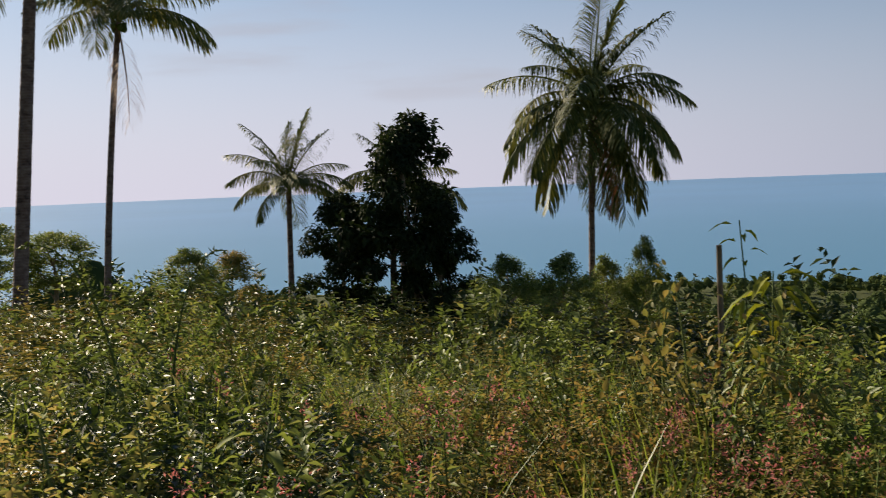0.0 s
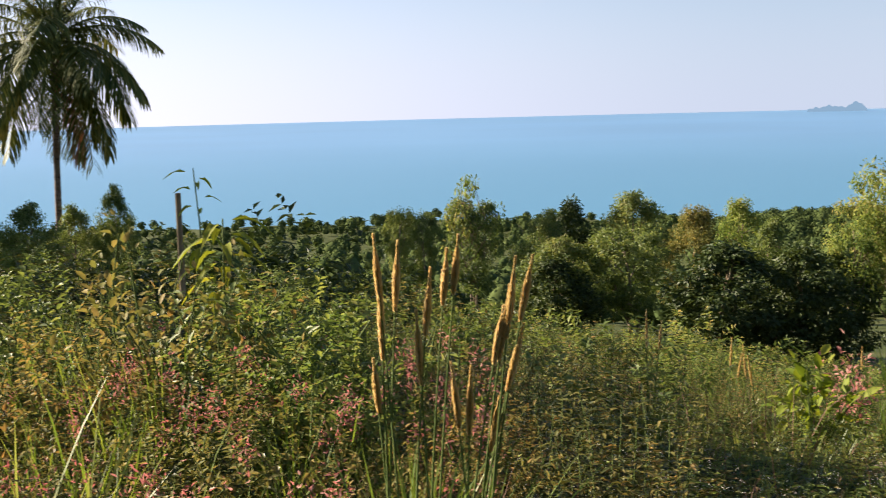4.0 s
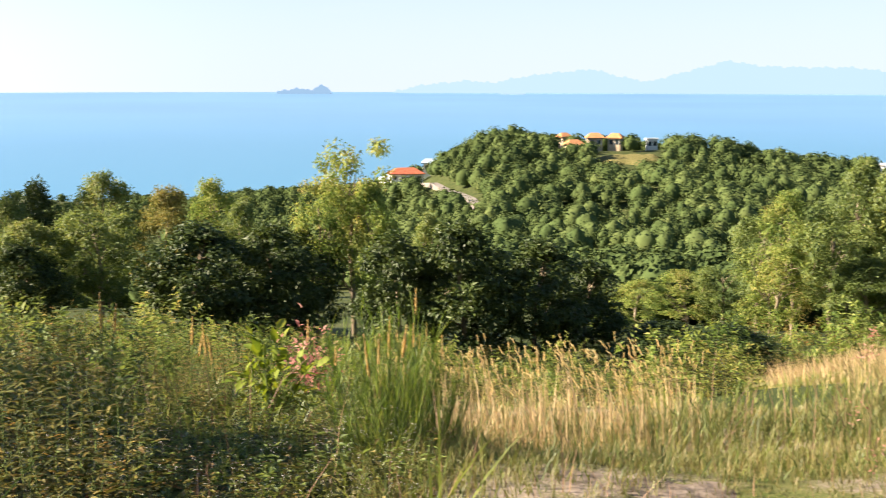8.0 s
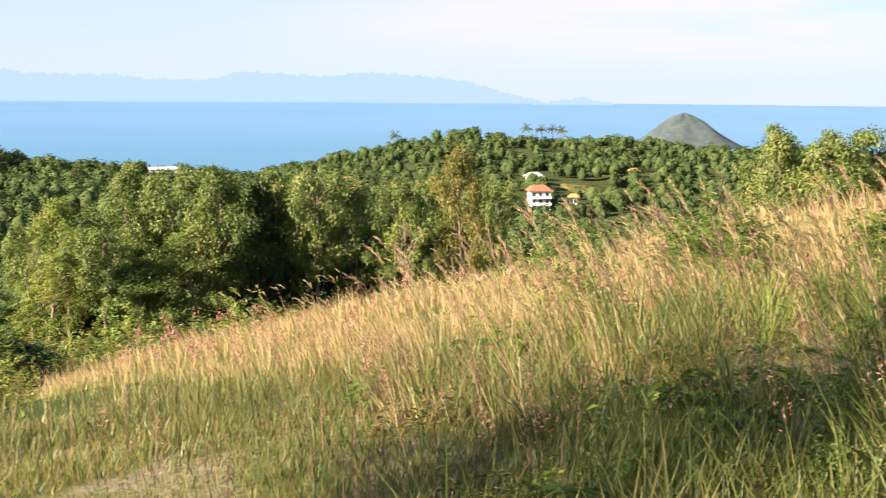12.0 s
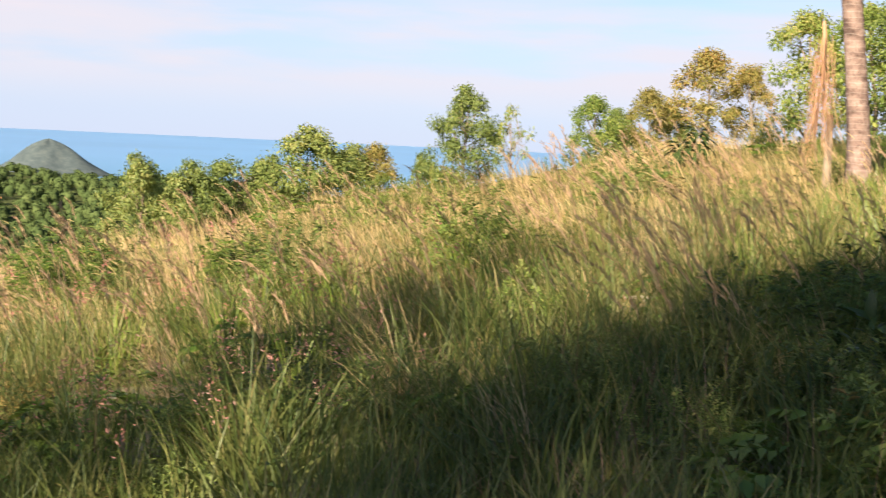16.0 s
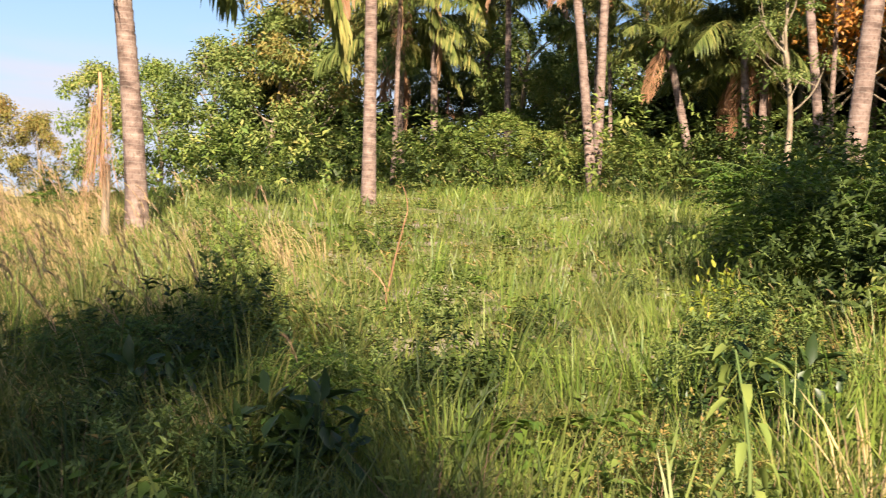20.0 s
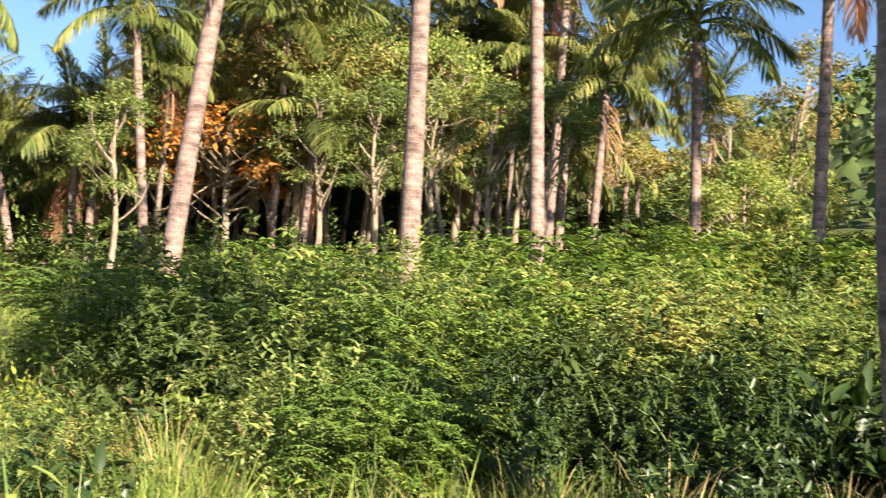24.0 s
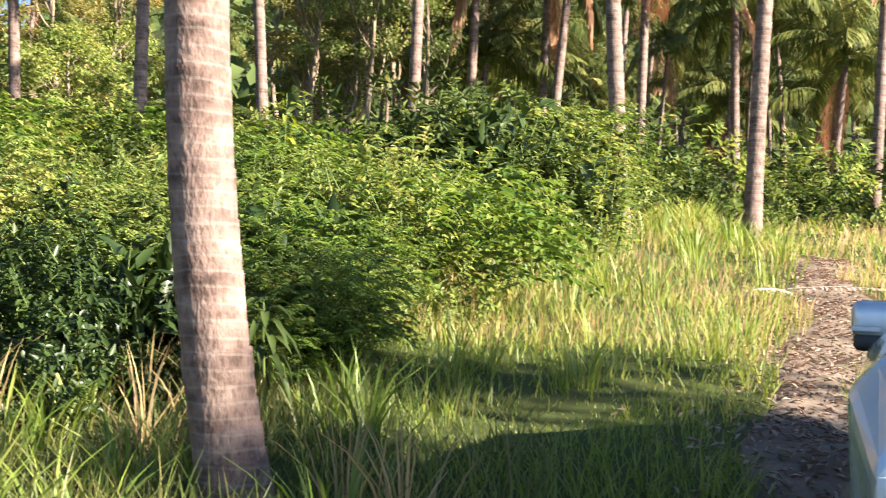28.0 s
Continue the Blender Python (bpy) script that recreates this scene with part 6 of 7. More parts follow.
def house(az, el, r, w, d, storeys, roof, turn):
    words = {"blue": "grey blue roof", "red": "red tiled roof", "orange": "orange tiled roof", "gold": "golden orange tiled roof", "green": "grey green roof", "white": "flat white roof"}
    h = empty("house", ("tan" if roof in ("orange", "gold") else "white") + " house with a " + words[roof] + " among the trees", "house", "hill houses")
    H = storeys * 2.6
    wall = part("wall", boxed((-w / 2, w / 2, -d / 2, d / 2, -7, H)), TAN_WALL if roof in ("orange", "gold") else WHITE_WALL, h)
    if roof == "white":
        part("roof", boxed((-w / 2 - 0.4, w / 2 + 0.4, -d / 2 - 0.4, d / 2 + 0.4, H, H + 0.5)), WHITE_WALL, h)
    else:
        part("roof", hip_roof(w, d, H + 0.25, 0.24 * d + 0.6), ROOFS[roof], h, words[roof])
    n = max(int(w / 2.6), 2)
    for s in range(storeys):
        if s:
            part("balcony", boxed((-w / 2 - 0.1, w / 2 + 0.1, -d / 2 - 1.3, -d / 2, s * 2.6 - 0.15, s * 2.6 + 0.1), (-w / 2 - 0.1, w / 2 + 0.1, -d / 2 - 1.3, -d / 2 - 1.2, s * 2.6 + 0.1, s * 2.6 + 0.9)), WHITE_WALL, h)
        for k in range(n):
            x = -w / 2 + (k + 0.5) * w / n
            win = part("window", boxed((x - 0.65, x + 0.65, -d / 2 - 0.06, -d / 2 + 0.05, s * 2.6 + 0.5, s * 2.6 + 2.0)), DARK_GLASS, h)
            part("frame", boxed((x - 0.72, x - 0.64, -d / 2 - 0.1, -d / 2 + 0.02, s * 2.6 + 0.45, s * 2.6 + 2.05), (x + 0.64, x + 0.72, -d / 2 - 0.1, -d / 2 + 0.02, s * 2.6 + 0.45, s * 2.6 + 2.05), (x - 0.72, x + 0.72, -d / 2 - 0.1, -d / 2 + 0.02, s * 2.6 + 2.0, s * 2.6 + 2.08)), WHITE_WALL, win)
        for sd in (-1, 1):
            part("window", boxed((sd * w / 2 - 0.05, sd * w / 2 + 0.05, -0.7, 0.7, s * 2.6 + 0.7, s * 2.6 + 2.2)), DARK_GLASS, h)
    p = at(az, r)
    h.location = (p.x, p.y, max(p.z + 0.3, min(sight(el, r), p.z + 1.5)))
    h.rotation_euler.z = radians(-az + turn)
    return h


for (az, el, w, d, st, roof, turn), (_, r, _) in zip(HOUSES, SITES):
    house(az, el, r, w, d, st, roof, turn)

pts = [at(a, r) for a, r in ROAD_AT]
bm = bmesh.new()
rows = []
for k, p in enumerate(pts):
    t = (pts[min(k + 1, len(pts) - 1)] - pts[max(k - 1, 0)]).normalized()
    s = Vector((t.y, -t.x, 0)).normalized() * 1.3
    rows.append([bm.verts.new(p + s + Vector((0, 0, 0.9))), bm.verts.new(p - s + Vector((0, 0, 0.9))), bm.verts.new(p - s + Vector((0, 0, -2))), bm.verts.new(p + s + Vector((0, 0, -2)))])
for a, b in zip(rows, rows[1:]):
    for k in range(4):
        bm.faces.new((a[k], b[k], b[(k + 1) % 4], a[(k + 1) % 4]))
tagged(part("road", bm, TARMAC), "pale concrete road running down the headland", "road", kind="structure")


def ground_patch(name, mat, az0, az1, r0, r1, lift, label, rag=0.15, n=26, m=12, category="ground", bump=0.0):
    """A ragged sheet of other soil, just proud of the ground."""
    A, Q = np.meshgrid(np.linspace(az0, az1, n), np.linspace(0, 1, m), indexing="ij")
    u = np.linspace(0, 1, n)[:, None]
    edge = np.sin(np.clip(u, 0.02, 0.98) * np.pi) ** 0.35
    lo = r0 + (r1 - r0) * (0.5 - 0.5 * edge + rag * np.sin(u * 17) * 0.4)
    hi = r0 + (r1 - r0) * (0.5 + 0.5 * edge + rag * np.sin(u * 23 + 1) * 0.5)
    Rr = lo + (hi - lo) * Q
    rim = np.minimum(np.minimum(Q, 1 - Q) * 6, np.minimum(u, 1 - u) * 8)
    Z = ground_polar(A, Rr) + lift * np.clip(rim, 0, 1) - 0.004 * (rim <= 0)
    Z = Z + bump * np.sin(A * 3.7 + np.sin(Rr * 9)) * np.sin(Rr * 17 + A) * np.clip(rim, 0, 1)
    Vv = np.stack([Rr * np.sin(np.radians(A)), Rr * np.cos(np.radians(A)), Z], -1).reshape(-1, 3)
    i = np.arange(n - 1)[:, None] * m + np.arange(m - 1)[None]
    ob = new(name, mesh_of(name, Vv, np.stack([i, i + 1, i + m + 1, i + m], -1).reshape(-1, 4), mat, True))
    return tagged(ob, label, category, kind="structure")


ground_patch("headland_clearing", TURF_DRY, 55.2, 58.0, 391, 409, 0.8, "dry cleared slope below the hilltop houses")
ground_patch("second_clearing", TURF_DRY, 86.4, 88.4, SITES[13][1] - 6, SITES[13][1] + 14, 0.8, "dry cleared field beside the houses")
ground_patch("turf_path", TURF, 42, 58, 3.2, 11, 0.02, "grassy turf beside the path", n=40, m=30)
ground_patch("turf_near", TURF, 56, 132, 3.2, 9.5, 0.025, "grassy turf on the near slope", n=90, m=24)
ground_patch("turf_slope", TURF_DRY, 56, 132, 8.6, 34, 0.03, "grassy turf over the open slope", n=160, m=60)
ground_patch("turf_meadow", TURF, 126, 168, 3.0, 33, 0.05, "grassy turf over the meadow", n=90, m=60)

ground_patch("bare_soil", BARE, 51, 62, 5.45, 5.95, 0.02, "bare sandy soil worn through the grass", 0.3, n=90, m=24, bump=0.004)

# track beside the car
A = np.linspace(2.8, 17, 40)
rows = []
for q in np.linspace(-1, 1, 9):
    half = 0.42 + 0.08 * np.sin(A * 2.1)
    az = 219.0 + np.degrees(np.arctan(q * half / A))
    z = ground_polar(az, A) + 0.03 * (1 - q ** 2) + 0.012 - 0.03 * (abs(q) > 0.9)
    rows.append(np.stack([A * np.sin(np.radians(az)), A * np.cos(np.radians(az)), z], -1))
Vv = np.stack(rows).reshape(-1, 3)
i = np.arange(8)[:, None] * 40 + np.arange(39)[None]
tagged(new("track", mesh_of("track", Vv, np.stack([i, i + 1, i + 41, i + 40], -1).reshape(-1, 4), TRACK_SOIL, True)), "brown track strewn with dry leaves", "track", kind="structure")

LITTER = foliage("dry_leaf_litter", [(0.14, 0.09, 0.06), (0.24, 0.17, 0.12), (0.36, 0.28, 0.21), (0.10, 0.12, 0.05)], 0.1, 0.8, 2.0)
n = 5200
r = RNG.uniform(2.8, 17, n)
az = 219.0 + np.degrees(np.arctan(RNG.normal(0, 0.36, n) / r))
pos = np.stack([r * np.sin(np.radians(az)), r * np.cos(np.radians(az)), ground_polar(az, r) + 0.055], 1)
d = rand_dirs(n) * np.array([1, 1, 0.25])
L_ = RNG.uniform(0.03, 0.09, n)
tagged(new("leaf_litter", mesh_of("leaf_litter", *leaves(pos, d, unit(rand_dirs(n) * 0.4 + np.array([0, 0, 1.0])), L_, L_ * 0.35), LITTER)), "dry fallen leaves over the track", "leaf litter", kind="stuff")

# cone island
n, m = 60, 16
A, Q = np.meshgrid(np.linspace(0, 2 * np.pi, n, endpoint=False), np.linspace(0, 1, m), indexing="ij")
prof = (0.55 * (0.5 + 0.5 * np.cos(np.pi * Q)) + 0.45 * (1 - Q)) * 40 * (1 + 0.09 * Q * np.sin(A * 7 + Q * 9)) * (1 + 0.08 * np.sin(A * 5) * Q) - 2 * Q
Rr = 74 * Q * (1 + 0.1 * np.sin(A * 3 + 1))
c = at(91.9, 1500)
Vv = np.stack([c.x + Rr * np.cos(A), c.y + Rr * np.sin(A), SEA + prof], -1).reshape(-1, 3)
i = np.arange(n)[:, None] * m + np.arange(m - 1)[None]
j = ((np.arange(n)[:, None] + 1) % n) * m + np.arange(m - 1)[None]
# The grey blue of distant haze is mixed into this base colour.
CONE = solid("haze_tinted_island", [(0.05, 0.066, 0.07), (0.07, 0.088, 0.09), (0.095, 0.112, 0.108)], 0.12, 0.9, 0.3, fine=0.3)
tagged(new("cone_island", mesh_of("cone_island", Vv, np.stack([i, i + 1, j + 1, j], -1).reshape(-1, 4), CONE, True)), "small wooded cone shaped island off the coast", "island", kind="structure")

# ---- near things ----
RNG = np.random.default_rng(15)


def reed_clump(az, r, count, h, spread, label, plumes=True, hair=0):
    """A clump of tall grass with golden bristly plumes, each stalk and plume a part."""
    t = empty("plume_grass", label, "plume grass")
    for k in range(count):
        a, q = RNG.uniform(0, 6.28), RNG.uniform(0.1, 1)
        hh = h * RNG.uniform(0.76, 1.0)
        lean = 0.02 + 0.1 * RNG.random()
        base = np.array([math.cos(a), math.sin(a), 0]) * spread * 0.25 * q
        s = np.linspace(0, 1, 8)[:, None]
        out = np.array([math.cos(a), math.sin(a), 0]) * hh * lean
        pts = base + out * s ** 1.5 + np.array([0, 0, hh]) * s
        part("stalk", tube(pts, np.linspace(0.006, 0.003, 8), 5), STEM, t)
        if plumes:
            V, F = plume_head(420, RNG.uniform(0.16, 0.24), 0.011)
            d = Vector(pts[-1] - pts[-2]).normalized()
            head = part("plume", (V, F), PLUME, t, "golden bristly seed plume")
            head.matrix_local = Matrix.Translation(pts[-1]) @ d.to_track_quat("Z", "Y").to_matrix().to_4x4()
    n = 150
    a = RNG.uniform(0, 6.28, n)
    pos = np.stack([np.cos(a), np.sin(a), 0 * a], 1) * (spread * 0.3 * RNG.random(n))[:, None]
    part("blades", blades(pos, RNG.uniform(0.4, 0.85, n) * h * 0.7, RNG.uniform(0.006, 0.012, n), a, RNG.uniform(0.2, 0.8, n), 4), GRASS_GREEN, t)
    t.location = at(az, r)
    return t


def plume_stand(foot, reach, tops, label):
    """A clump of plumed stalks from one foot to tops at given bearings and elevations."""
    t = empty("plume_grass", label, "plume grass")
    g = at(27 + (foot - 27) * 0.92, reach)
    for az, el in tops:
        a = radians(27 + (az - 27) * 0.92)
        L = RNG.uniform(0.17, 0.26)
        tip = np.array([reach * math.sin(a), reach * math.cos(a), sight(el, reach - 0.3)]) - np.array(g)
        base = np.array([RNG.normal(0, 0.03), RNG.normal(0, 0.03), -0.03])
        s = np.linspace(0, 1, 10)[:, None]
        run = tip - base
        pts = base + np.array([run[0], run[1], 0]) * s ** 1.5 + np.array([0, 0, run[2]]) * s
        part("stalk", tube(pts, np.linspace(0.005, 0.0025, 10), 5), STEM, t)
        d = Vector(pts[-1] - pts[-2]).normalized()
        head = part("plume", plume_head(800, L, 0.0155), PLUME, t, "golden bristly seed plume")
        head.matrix_local = Matrix.Translation(Vector(pts[-1]) - d * L * 0.95) @ d.to_track_quat("Z", "Y").to_matrix().to_4x4()
    n = 60
    a = RNG.uniform(0, 6.28, n)
    pos = np.stack([np.cos(a), np.sin(a), 0 * a], 1) * (0.06 * RNG.random(n))[:, None]
    part("blades", blades(pos, RNG.uniform(0.4, 0.8, n), RNG.uniform(0.006, 0.011, n), a, RNG.uniform(0.2, 0.8, n), 4), GRASS_BRIGHT, t)
    t.location = g
    return t


for foot, reach, tops in ((20.9, 3.95, ((20.4, -6.3), (21.5, -6.6), (20.6, -8.3), (20.2, -12.0))), (22.2, 3.9, ((23.0, -7.9), (23.8, -7.0), (24.35, -6.4), (22.3, -9.9))),
                          (24.6, 3.9, ((27.0, -7.5), (27.8, -7.4), (26.4, -9.7), (27.3, -10.6), (23.9, -12.3), (24.8, -12.5), (26.1, -13.9), (26.7, -8.8)))):
    plume_stand(foot, reach, tops, "tall grass clump with spreading golden plumes")
reed_clump(33.0, 7.2, 2, 0.7, 0.2, "thin grass with a single golden plume")
reed_clump(38.5, 8.5, 2, 0.5, 0.7, "golden plumed grass behind the herbs")
reed_clump(36.5, 9.0, 2, 0.48, 0.7, "golden plumed grass behind the herbs")
reed_clump(45.4, 6.2, 3, 0.6, 0.5, "tall fine leaved green clump with pale plumes")

# fine leaved tall clump beside the path
t = empty("feathery_clump", "tall feathery green grass clump with pale plumes beside the path", "grass clump")
joints = []
for k in range(34):
    a, q = RNG.uniform(0, 6.28), RNG.random() ** 0.5
    base = np.array([math.cos(a), math.sin(a), 0]) * 0.16 * q
    tip = np.array([math.cos(a), math.sin(a), 0]) * 0.36 * q + np.array([0, 0, 0.98 * (1 - 0.3 * q) * RNG.uniform(0.65, 1.0)])
    p = limb_path(base, tip, 0.03)
    part("stem", tube(p, np.linspace(0.005, 0.0015, 6), 4, False), STEM, t)
    u = RNG.uniform(0.0, 0.95, 34)
    joints.append(np.stack([np.interp(u * 5, np.arange(6), p[:, c]) for c in range(3)], 1))
    if k % 4 == 0:
        head = part("plume", plume_head(200, RNG.uniform(0.08, 0.14), 0.007), PLUME, t, "pale bristly seed plume")
        head.location = p[-1]
P_ = np.concatenate(joints)
n = len(P_)
part("foliage", blades(P_, RNG.uniform(0.12, 0.26, n), RNG.uniform(0.0025, 0.0045, n), RNG.uniform(0, 6.28, n), RNG.uniform(0.15, 0.7, n), 3), GRASS_BRIGHT, t)
t.location = at(45.2, 6.3)
t = copy_thing(t, pose(*at(47.2, 6.6), 0, 0, 120))
t.scale = (0.8, 0.8, 0.75)

# broad grass blades standing out of the scrub
for az, r, h in ((5.6, 4.2, 0.95), (7.6, 4.4, 0.9), (-13.8, 6.0, 1.0), (1.0, 4.8, 0.7), (47.6, 4.6, 0.75), (115.5, 3.6, 0.8), (133.0, 3.6, 0.8), (147.0, 4.6, 0.7), (152.0, 4.4, 0.7)):
    t = empty("sword_grass", "tuft of broad upright light green grass blades", "grass tuft")
    for k in range(6):
        a = RNG.uniform(0, 6.28, 1)
        part("blade", blades(np.array([[0.04 * math.cos(k), 0.04 * math.sin(k), 0]]), np.array([h * RNG.uniform(0.7, 1.1)]), np.array([0.015]), a, np.array([RNG.uniform(0.1, 0.5)]), 5), GRASS_GREEN, t)
    t.location = at(az, r)

# sapling with broad drooping leaves, and a yellow leaved one
def sapling(az, r, top, size, label, count=22, mat=LEAF_BROAD):
    t = empty("sapling", label, "sapling")
    g = at(az, r)
    h = top - g.z
    p = limb_path((0, 0, -0.05), (0.05, 0.02, h), 0.06)
    part("stem", tube(p, np.linspace(0.012, 0.004, 6), 6), STEM, t)
    for k in range(count):
        q = 0.45 + 0.55 * (k / count) ** 0.7
        a = k * 2.4
        pos = np.array([[np.interp(q * 5, np.arange(6), p[:, c]) for c in range(3)]])
        d = np.array([[math.cos(a), math.sin(a), -0.55 + 0.9 * q * q + RNG.normal(0, 0.2)]])
        part("leaf", leaves(pos + d * 0.05, d, np.array([[0, 0, 1.0]]), size * RNG.uniform(0.7, 1.2), size * 0.3, True, 0.7), mat, t)
    t.location = g
    return t


sapling(13.85, 7.0, 1.0, 0.2, "sapling with long drooping yellow green leaves")
sapling(12.65, 8.6, 1.2, 0.14, "spindly plant with yellow autumn leaves", 18)
sapling(-8.6, 4.6, 0.75, 0.15, "sapling with large light green leaves", 14, LEAF_LIGHT)
sapling(154.9, 4.3, 1.25, 0.13, "small plant with bright yellow green leaves", 20, LEAF_LIGHT)
sapling(194.9, 14.0, 3.7, 0.22, "young tree with long yellow green leaves", 18)
sapling(177.5, 8.4, 1.9, 0.2, "shrub with large dark glossy leaves", 44, LEAF_DARK)
sapling(194.6, 6.8, 1.5, 0.17, "shrub with large dark glossy leaves", 40, LEAF_DARK)
sapling(121.0, 17.0, 1.75, 0.22, "dark leafy sapling on the slope", 30, LEAF_DARK)
sapling(120.3, 17.4, 1.55, 0.2, "dark leafy sapling on the slope", 30, LEAF_DARK)

# weathered post
bm = bmesh.new()
bmesh.ops.create_cone(bm, cap_ends=True, segments=10, radius1=0.028, radius2=0.024, depth=1.7)
for v in bm.verts:
    v.co.x += 0.006 * math.sin(v.co.y * 90)
po = tagged(part("wooden_post", bm, BARK), "dark weathered wooden post in the scrub", "post")
g = at(12.15, 11)
po.location = (g.x, g.y, sight(-3.75, 11) - 0.85)

# vine-smothered dead shrub beside the post
b = make_bush(LEAF_OLIVE, "tangle of dead brown vines over a stump", height=1.5, radius=0.7, stems=34, per=40, leaf=0.06)
b.location = at(11.6, 6.6)
b.scale = (1, 1, 0.95)

b = make_bush(PINK, "low shrub with dull red leaves among the herbs", height=0.7, radius=0.3, stems=12, per=30, leaf=0.045)
b.location = at(41.3, 10.5)
b = make_bush(LEAF_BROAD, "bright green herb with broad leaves", height=0.55, radius=0.24, stems=9, per=16, leaf=0.1)
b.location = at(40.3, 8.2)

# arching thorny twig above the scrub
for az, r, top, reach in ((-14.0, 6.5, 1.32, 0.5), (-12.6, 6.6, 1.25, 0.35)):
    t = empty("bare_twig", "thin thorny twig arching over the scrub", "twig")
    g = at(az, r)
    s = np.linspace(0, 1, 12)
    p = np.stack([-reach * s ** 2 * (1 if reach > 0.4 else -1), 0 * s, (top - g.z) * np.sin(s * 1.65)], 1)
    part("stem", tube(p, np.linspace(0.01, 0.003, 12), 5), STEM, t)
    u = RNG.uniform(0.4, 1, 60)
    pos = np.stack([np.interp(u, s, p[:, c]) for c in range(3)], 1)
    part("foliage", leaves(pos, rand_dirs(60), rand_dirs(60), RNG.uniform(0.02, 0.05, 60), 0.016), LEAF_DARK, t)
    t.location = g


def rock(az, r, size, label):
    bm = bmesh.new()
    bmesh.ops.create_icosphere(bm, subdivisions=3, radius=size)
    for v in bm.verts:
        v.co += v.normal * size * 0.3 * noise.noise(v.co * (1.6 / size) + Vector((az, r, 0)))
        v.co.z *= 0.65
    o = tagged(part("rock", bm, ROCK), label, "rock", "rocks in the herbs")
    o.location = at(az, r) + Vector((0, 0, size * 0.15))
    o.rotation_euler.z = az


rock(34.6, 4.45, 0.13, "grey brown rock among the low herbs")
rock(31.2, 4.3, 0.12, "grey brown rock among the low herbs")
rock(57.5, 4.9, 0.05, "small pale stone on the bare soil")
rock(52.0, 4.6, 0.04, "small pale stone on the bare soil")

# dead brown frond and stump beside the slope palm
t = empty("dead_frond", "dead brown palm frond hanging beside the trunk", "palm frond")
g = at(126.0, 14.0)
n = 190
a = RNG.uniform(0, 6.28, n)
pos = np.stack([np.cos(a), np.sin(a), RNG.uniform(-0.25, 0.25, n)], 1) * (0.12 * RNG.random(n) ** 0.5)[:, None] + np.array([0, 0, 1]) * RNG.uniform(-0.7, 0.1, n)[:, None]
V, F = blades(np.zeros((n, 3)), RNG.uniform(0.3, 0.9, n), 0.006, a, RNG.uniform(0.02, 0.3, n), 4)
V[:, 2] *= -1
tagged(part("strand", (V + np.repeat(pos, len(V) // n, axis=0), F), PALM_DRY, t), kind="stuff")
part("stalk", tube(np.array([[0.05, 0, 0.25], [0.02, 0, 0.1], [0, 0, -0.5]]), [0.02, 0.025, 0.01], 6), PALM_DRY, t)
t.location = (g.x, g.y, sight(4.4, 14.0))
tr, _ = palm_trunk(0.9, 0.045, (0.03, 0.0))
st = tagged(part("palm_stump", tr, BARK), "thin dead brown palm stump in the grass", "stump")
st.location = at(126.5, 14.1)

# pale fallen palm debris on the track and slope
for az, r, k in ((217.5, 12.6, 0), (217.3, 12.8, 1), (118.0, 8.3, 2)):
    t = empty("fallen_frond", "pale dry fallen palm frond on the ground", "palm frond")
    part("leaflet_fan", frond(0.9, 8, -4, 14, 0.35, 0.3), PALE_DRY, t)
    t.location = at(az, r) + Vector((0, 0, 0.08))
    t.rotation_euler.z = k * 1.7 + 0.5

# dead reed with a few dry leaves
t = empty("dead_reed", "tall dead straw coloured reed in the meadow", "reed")
s = np.linspace(0, 1, 8)
p = np.stack([-0.22 * s ** 1.4, 0.04 * s, 0.95 * s - 0.05], 1)
part("stalk", tube(p, np.linspace(0.011, 0.004, 8), 6), PALM_DRY, t)
for k in range(7):
    q = p[2 + k % 6]
    part("leaf", blades(q[None], np.array([0.3]), np.array([0.014]), np.array([k * 2.4]), np.array([0.9]), 4), PALM_DRY, t)
t.location = at(139.0, 10.0)

# flowering white-tipped shrub in the meadow
b = make_bush(LEAF_BROAD, "pale flowering shrub in the meadow", height=0.9, radius=0.35, stems=12, per=26, leaf=0.07)
b.location = at(154.0, 9.0)
b.scale = (0.7, 0.7, 0.8)

# ---- car beside the track ----
PAINT = solid("silver_blue_car_paint", [(0.42, 0.48, 0.55), (0.5, 0.56, 0.62)], 1.0, 0.25, 0.0, metal=0.5, coat=0.8)
RUBBER = solid("black_rubber", [(0.012, 0.012, 0.013), (0.03, 0.03, 0.03)], 6, 0.7, 0.2)
TRIM = solid("black_plastic_trim", [(0.015, 0.016, 0.018), (0.03, 0.031, 0.034)], 6, 0.5, 0.1)
RIM = solid("alloy_rim", [(0.4, 0.4, 0.42), (0.55, 0.55, 0.57)], 4, 0.3, 0, metal=1.0)
LAMP = solid("clear_lamp_lens", [(0.5, 0.52, 0.55), (0.65, 0.67, 0.7)], 4, 0.1, 0)
CAR_GLASS = solid("tinted_car_glass", [(0.02, 0.025, 0.03), (0.035, 0.04, 0.045)], 2, 0.05, 0, coat=1.0)


def bevelled(bm, w, seg=2):
    bmesh.ops.bevel(bm, geom=bm.edges[:], offset=w, segments=seg, affect="EDGES", profile=0.6)
    return bm


def smooth(bm):
    for f in bm.faces:
        f.smooth = True
    return bm


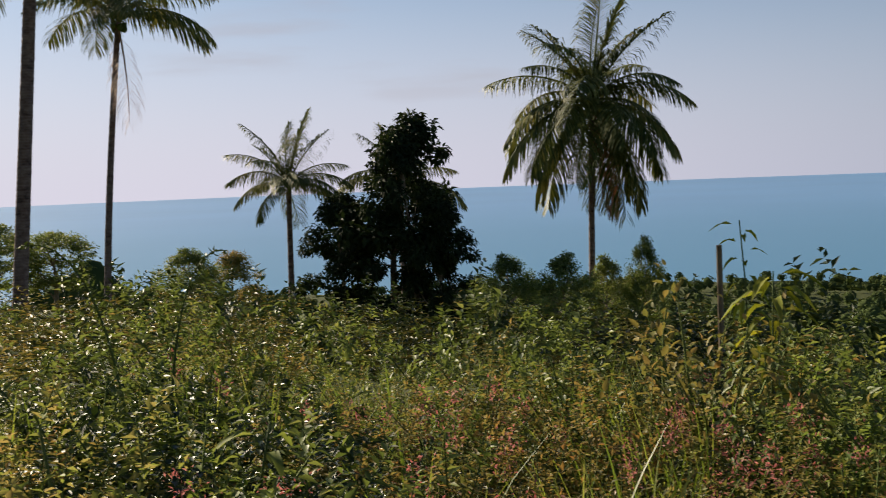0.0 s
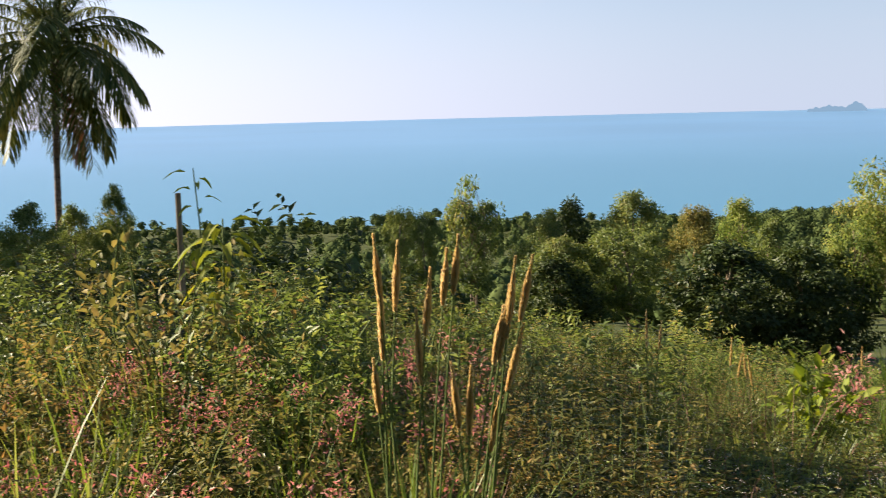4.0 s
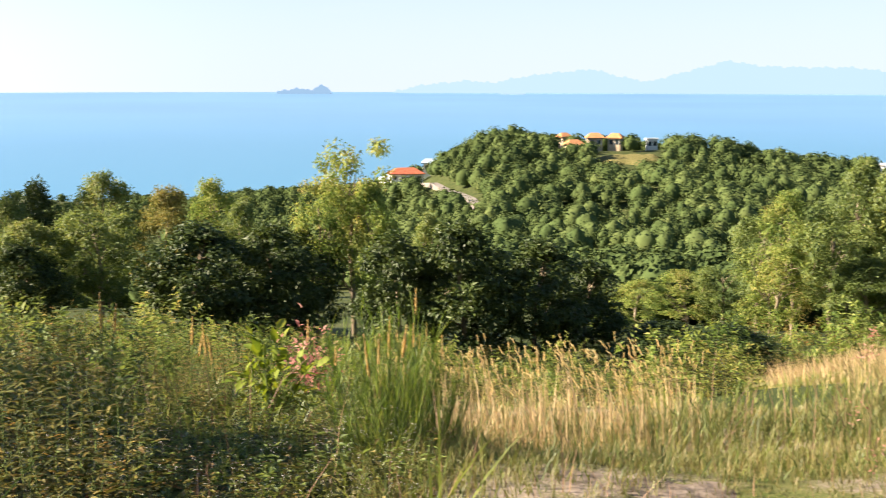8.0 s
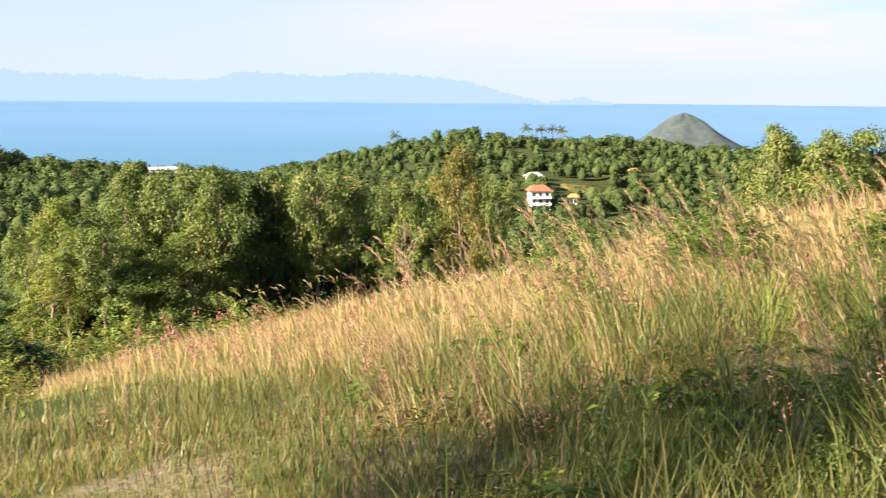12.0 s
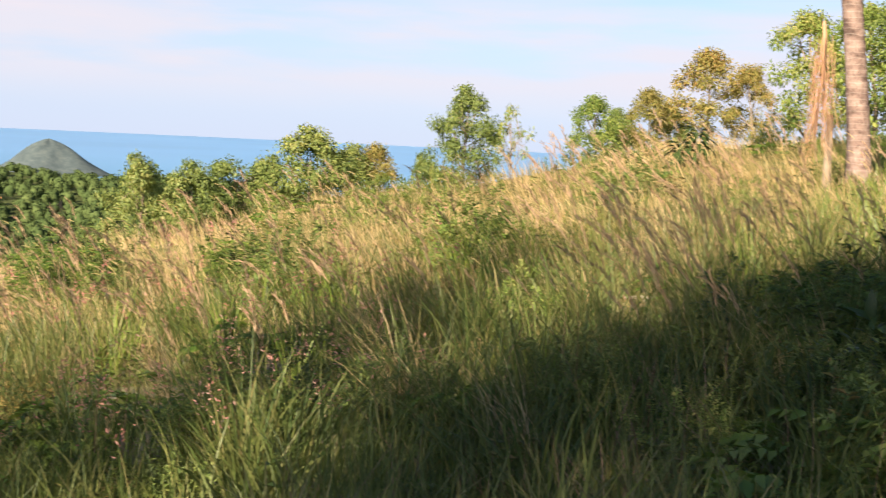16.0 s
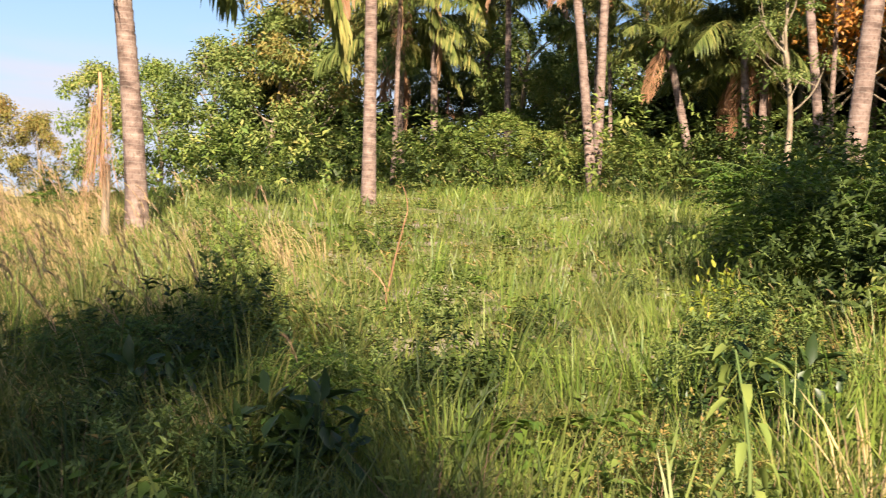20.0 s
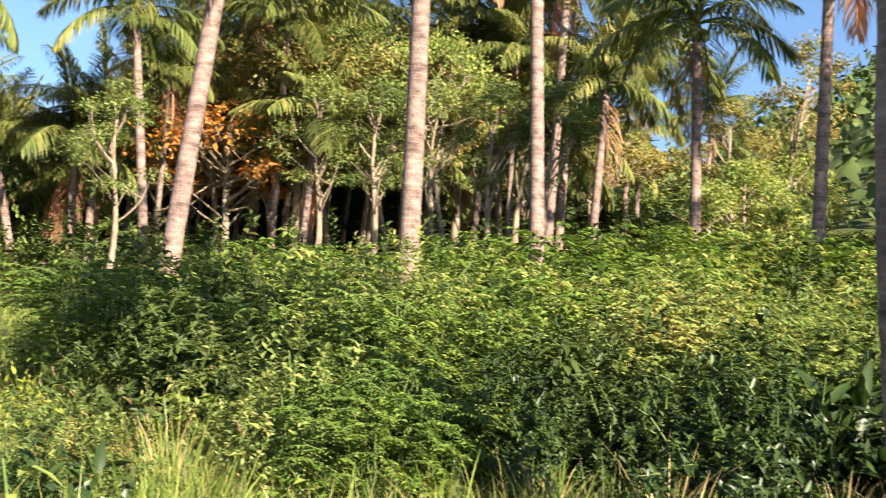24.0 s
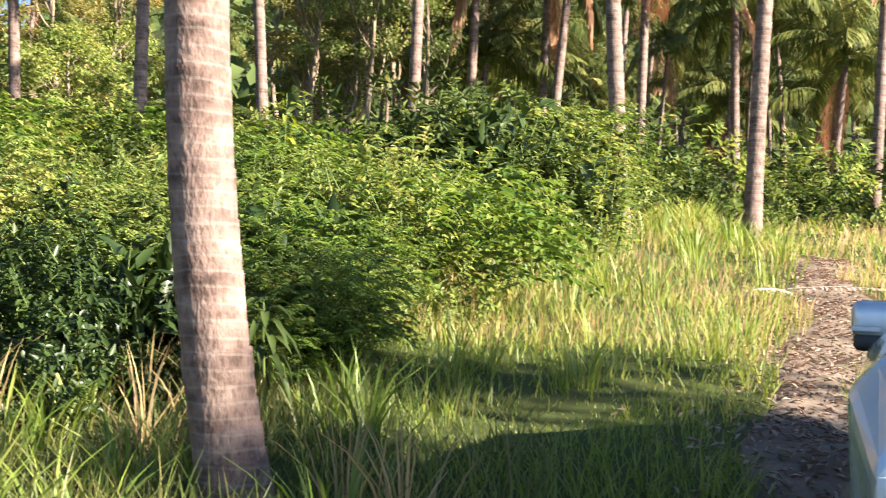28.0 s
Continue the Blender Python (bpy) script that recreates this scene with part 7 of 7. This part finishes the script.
def loft(sections):
    """A shell through (y, half width at sill, half width at shoulder, z0, z1, z of shoulder) sections."""
    bm = bmesh.new()
    rings = []
    for y, w0, w1, z0, z1, zs in sections:
        rings.append([bm.verts.new((x, y, z)) for x, z in ((-w0, z0), (-w1, zs), (-w1 * 0.9, z1), (0, z1 + 0.03), (w1 * 0.9, z1), (w1, zs), (w0, z0))])
    for a, b in zip(rings, rings[1:]):
        for k in range(6):
            bm.faces.new((a[k], a[k + 1], b[k + 1], b[k]))
        bm.faces.new((a[6], a[0], b[0], b[6]))
    bm.faces.new(rings[0])
    bm.faces.new(rings[-1][::-1])
    bmesh.ops.recalc_face_normals(bm, faces=bm.faces)
    return bevelled(bm, 0.03)


def car(x, y, z, yaw):
    c = empty("parked_car", "silver blue car parked beside the sandy track", "car")
    body = part("body", loft([(-2.1, 0.74, 0.78, 0.32, 0.86, 0.72), (-1.9, 0.82, 0.86, 0.24, 1.0, 0.9), (-1.0, 0.85, 0.88, 0.24, 1.06, 0.97), (0.9, 0.85, 0.88, 0.24, 1.07, 0.97), (1.9, 0.82, 0.86, 0.26, 1.0, 0.74), (2.1, 0.76, 0.8, 0.36, 0.9, 0.7)]), PAINT, c)
    part("cabin", loft([(-1.05, 0.78, 0.8, 0.95, 1.0, 0.98), (-0.35, 0.78, 0.72, 0.95, 1.44, 1.2), (1.1, 0.78, 0.72, 0.95, 1.46, 1.2), (1.85, 0.76, 0.74, 0.95, 1.06, 1.02)]), CAR_GLASS, c, "tinted glass cabin")
    part("roof", loft([(-0.32, 0.64, 0.66, 1.42, 1.49, 1.45), (1.08, 0.64, 0.66, 1.44, 1.51, 1.47)]), PAINT, c)
    for sx in (-1, 1):
        mir = part("wing_mirror", smooth(bevelled(boxed((-0.12, 0.12, -0.055, 0.05, -0.045, 0.08)), 0.045, 5)), PAINT, c)
        mir.location = (sx * 0.83, -0.72, 1.04)
        part("mirror_base", smooth(bevelled(boxed((-0.112, 0.112, -0.05, 0.048, -0.085, -0.02)), 0.03, 4)), TRIM, mir, "black mirror underside")
        part("indicator", smooth(bevelled(boxed((sx * 0.07 - 0.045, sx * 0.07 + 0.045, -0.062, -0.03, -0.022, -0.006)), 0.005, 2)), LAMP, mir, "clear indicator strip")
        part("door_handle", bevelled(boxed((sx * 0.885 - 0.015, sx * 0.885 + 0.015, 0.35, 0.55, 0.82, 0.86)), 0.008), PAINT, c)
        part("headlight", bevelled(boxed((sx * 0.62 - 0.16, sx * 0.62 + 0.16, -2.11, -1.9, 0.6, 0.74)), 0.03), LAMP, c)
        for wy in (-1.35, 1.35):
            t = bmesh.new()
            bmesh.ops.create_cone(t, cap_ends=True, segments=32, radius1=0.32, radius2=0.32, depth=0.21)
            bmesh.ops.bevel(t, geom=[e for e in t.edges if abs(e.verts[0].co.z - e.verts[1].co.z) < 1e-4], offset=0.04, segments=3, affect="EDGES")
            wheel = part("wheel", t, RUBBER, c, "black tyre")
            wheel.location, wheel.rotation_euler = (sx * 0.80, wy, 0.32), (0, radians(90), 0)
            rm = bmesh.new()
            bmesh.ops.create_cone(rm, cap_ends=True, segments=24, radius1=0.2, radius2=0.17, depth=0.225)
            part("rim", rm, RIM, wheel)
        part("wheel_arch", boxed((sx * 0.87 - 0.02, sx * 0.87 + 0.015, -1.75, -0.95, 0.24, 0.62)), TRIM, c)
    part("bumper", bevelled(boxed((-0.78, 0.78, -2.16, -2.0, 0.26, 0.5)), 0.04), TRIM, c)
    part("grille", bevelled(boxed((-0.4, 0.4, -2.14, -2.05, 0.55, 0.68)), 0.02), TRIM, c)
    c.location, c.rotation_euler.z = (x, y, z), yaw
    return c


ca, cb = radians(225.2), radians(221.0)
axis = Vector((math.sin(ca), math.cos(ca), 0))
side_on = Vector((axis.y, -axis.x, 0))
eye_xy = 0.3 * Vector((math.sin(radians(202)), math.cos(radians(202)), 0))
mid = eye_xy + 3.4 * Vector((math.sin(cb), math.cos(cb), 0)) + axis * 1.57 + side_on * 0.845
gz = float(ground(np.array(mid.x), np.array(mid.y)))
car(mid.x, mid.y, gz + 0.02, math.atan2(axis.y, axis.x) - math.pi / 2)
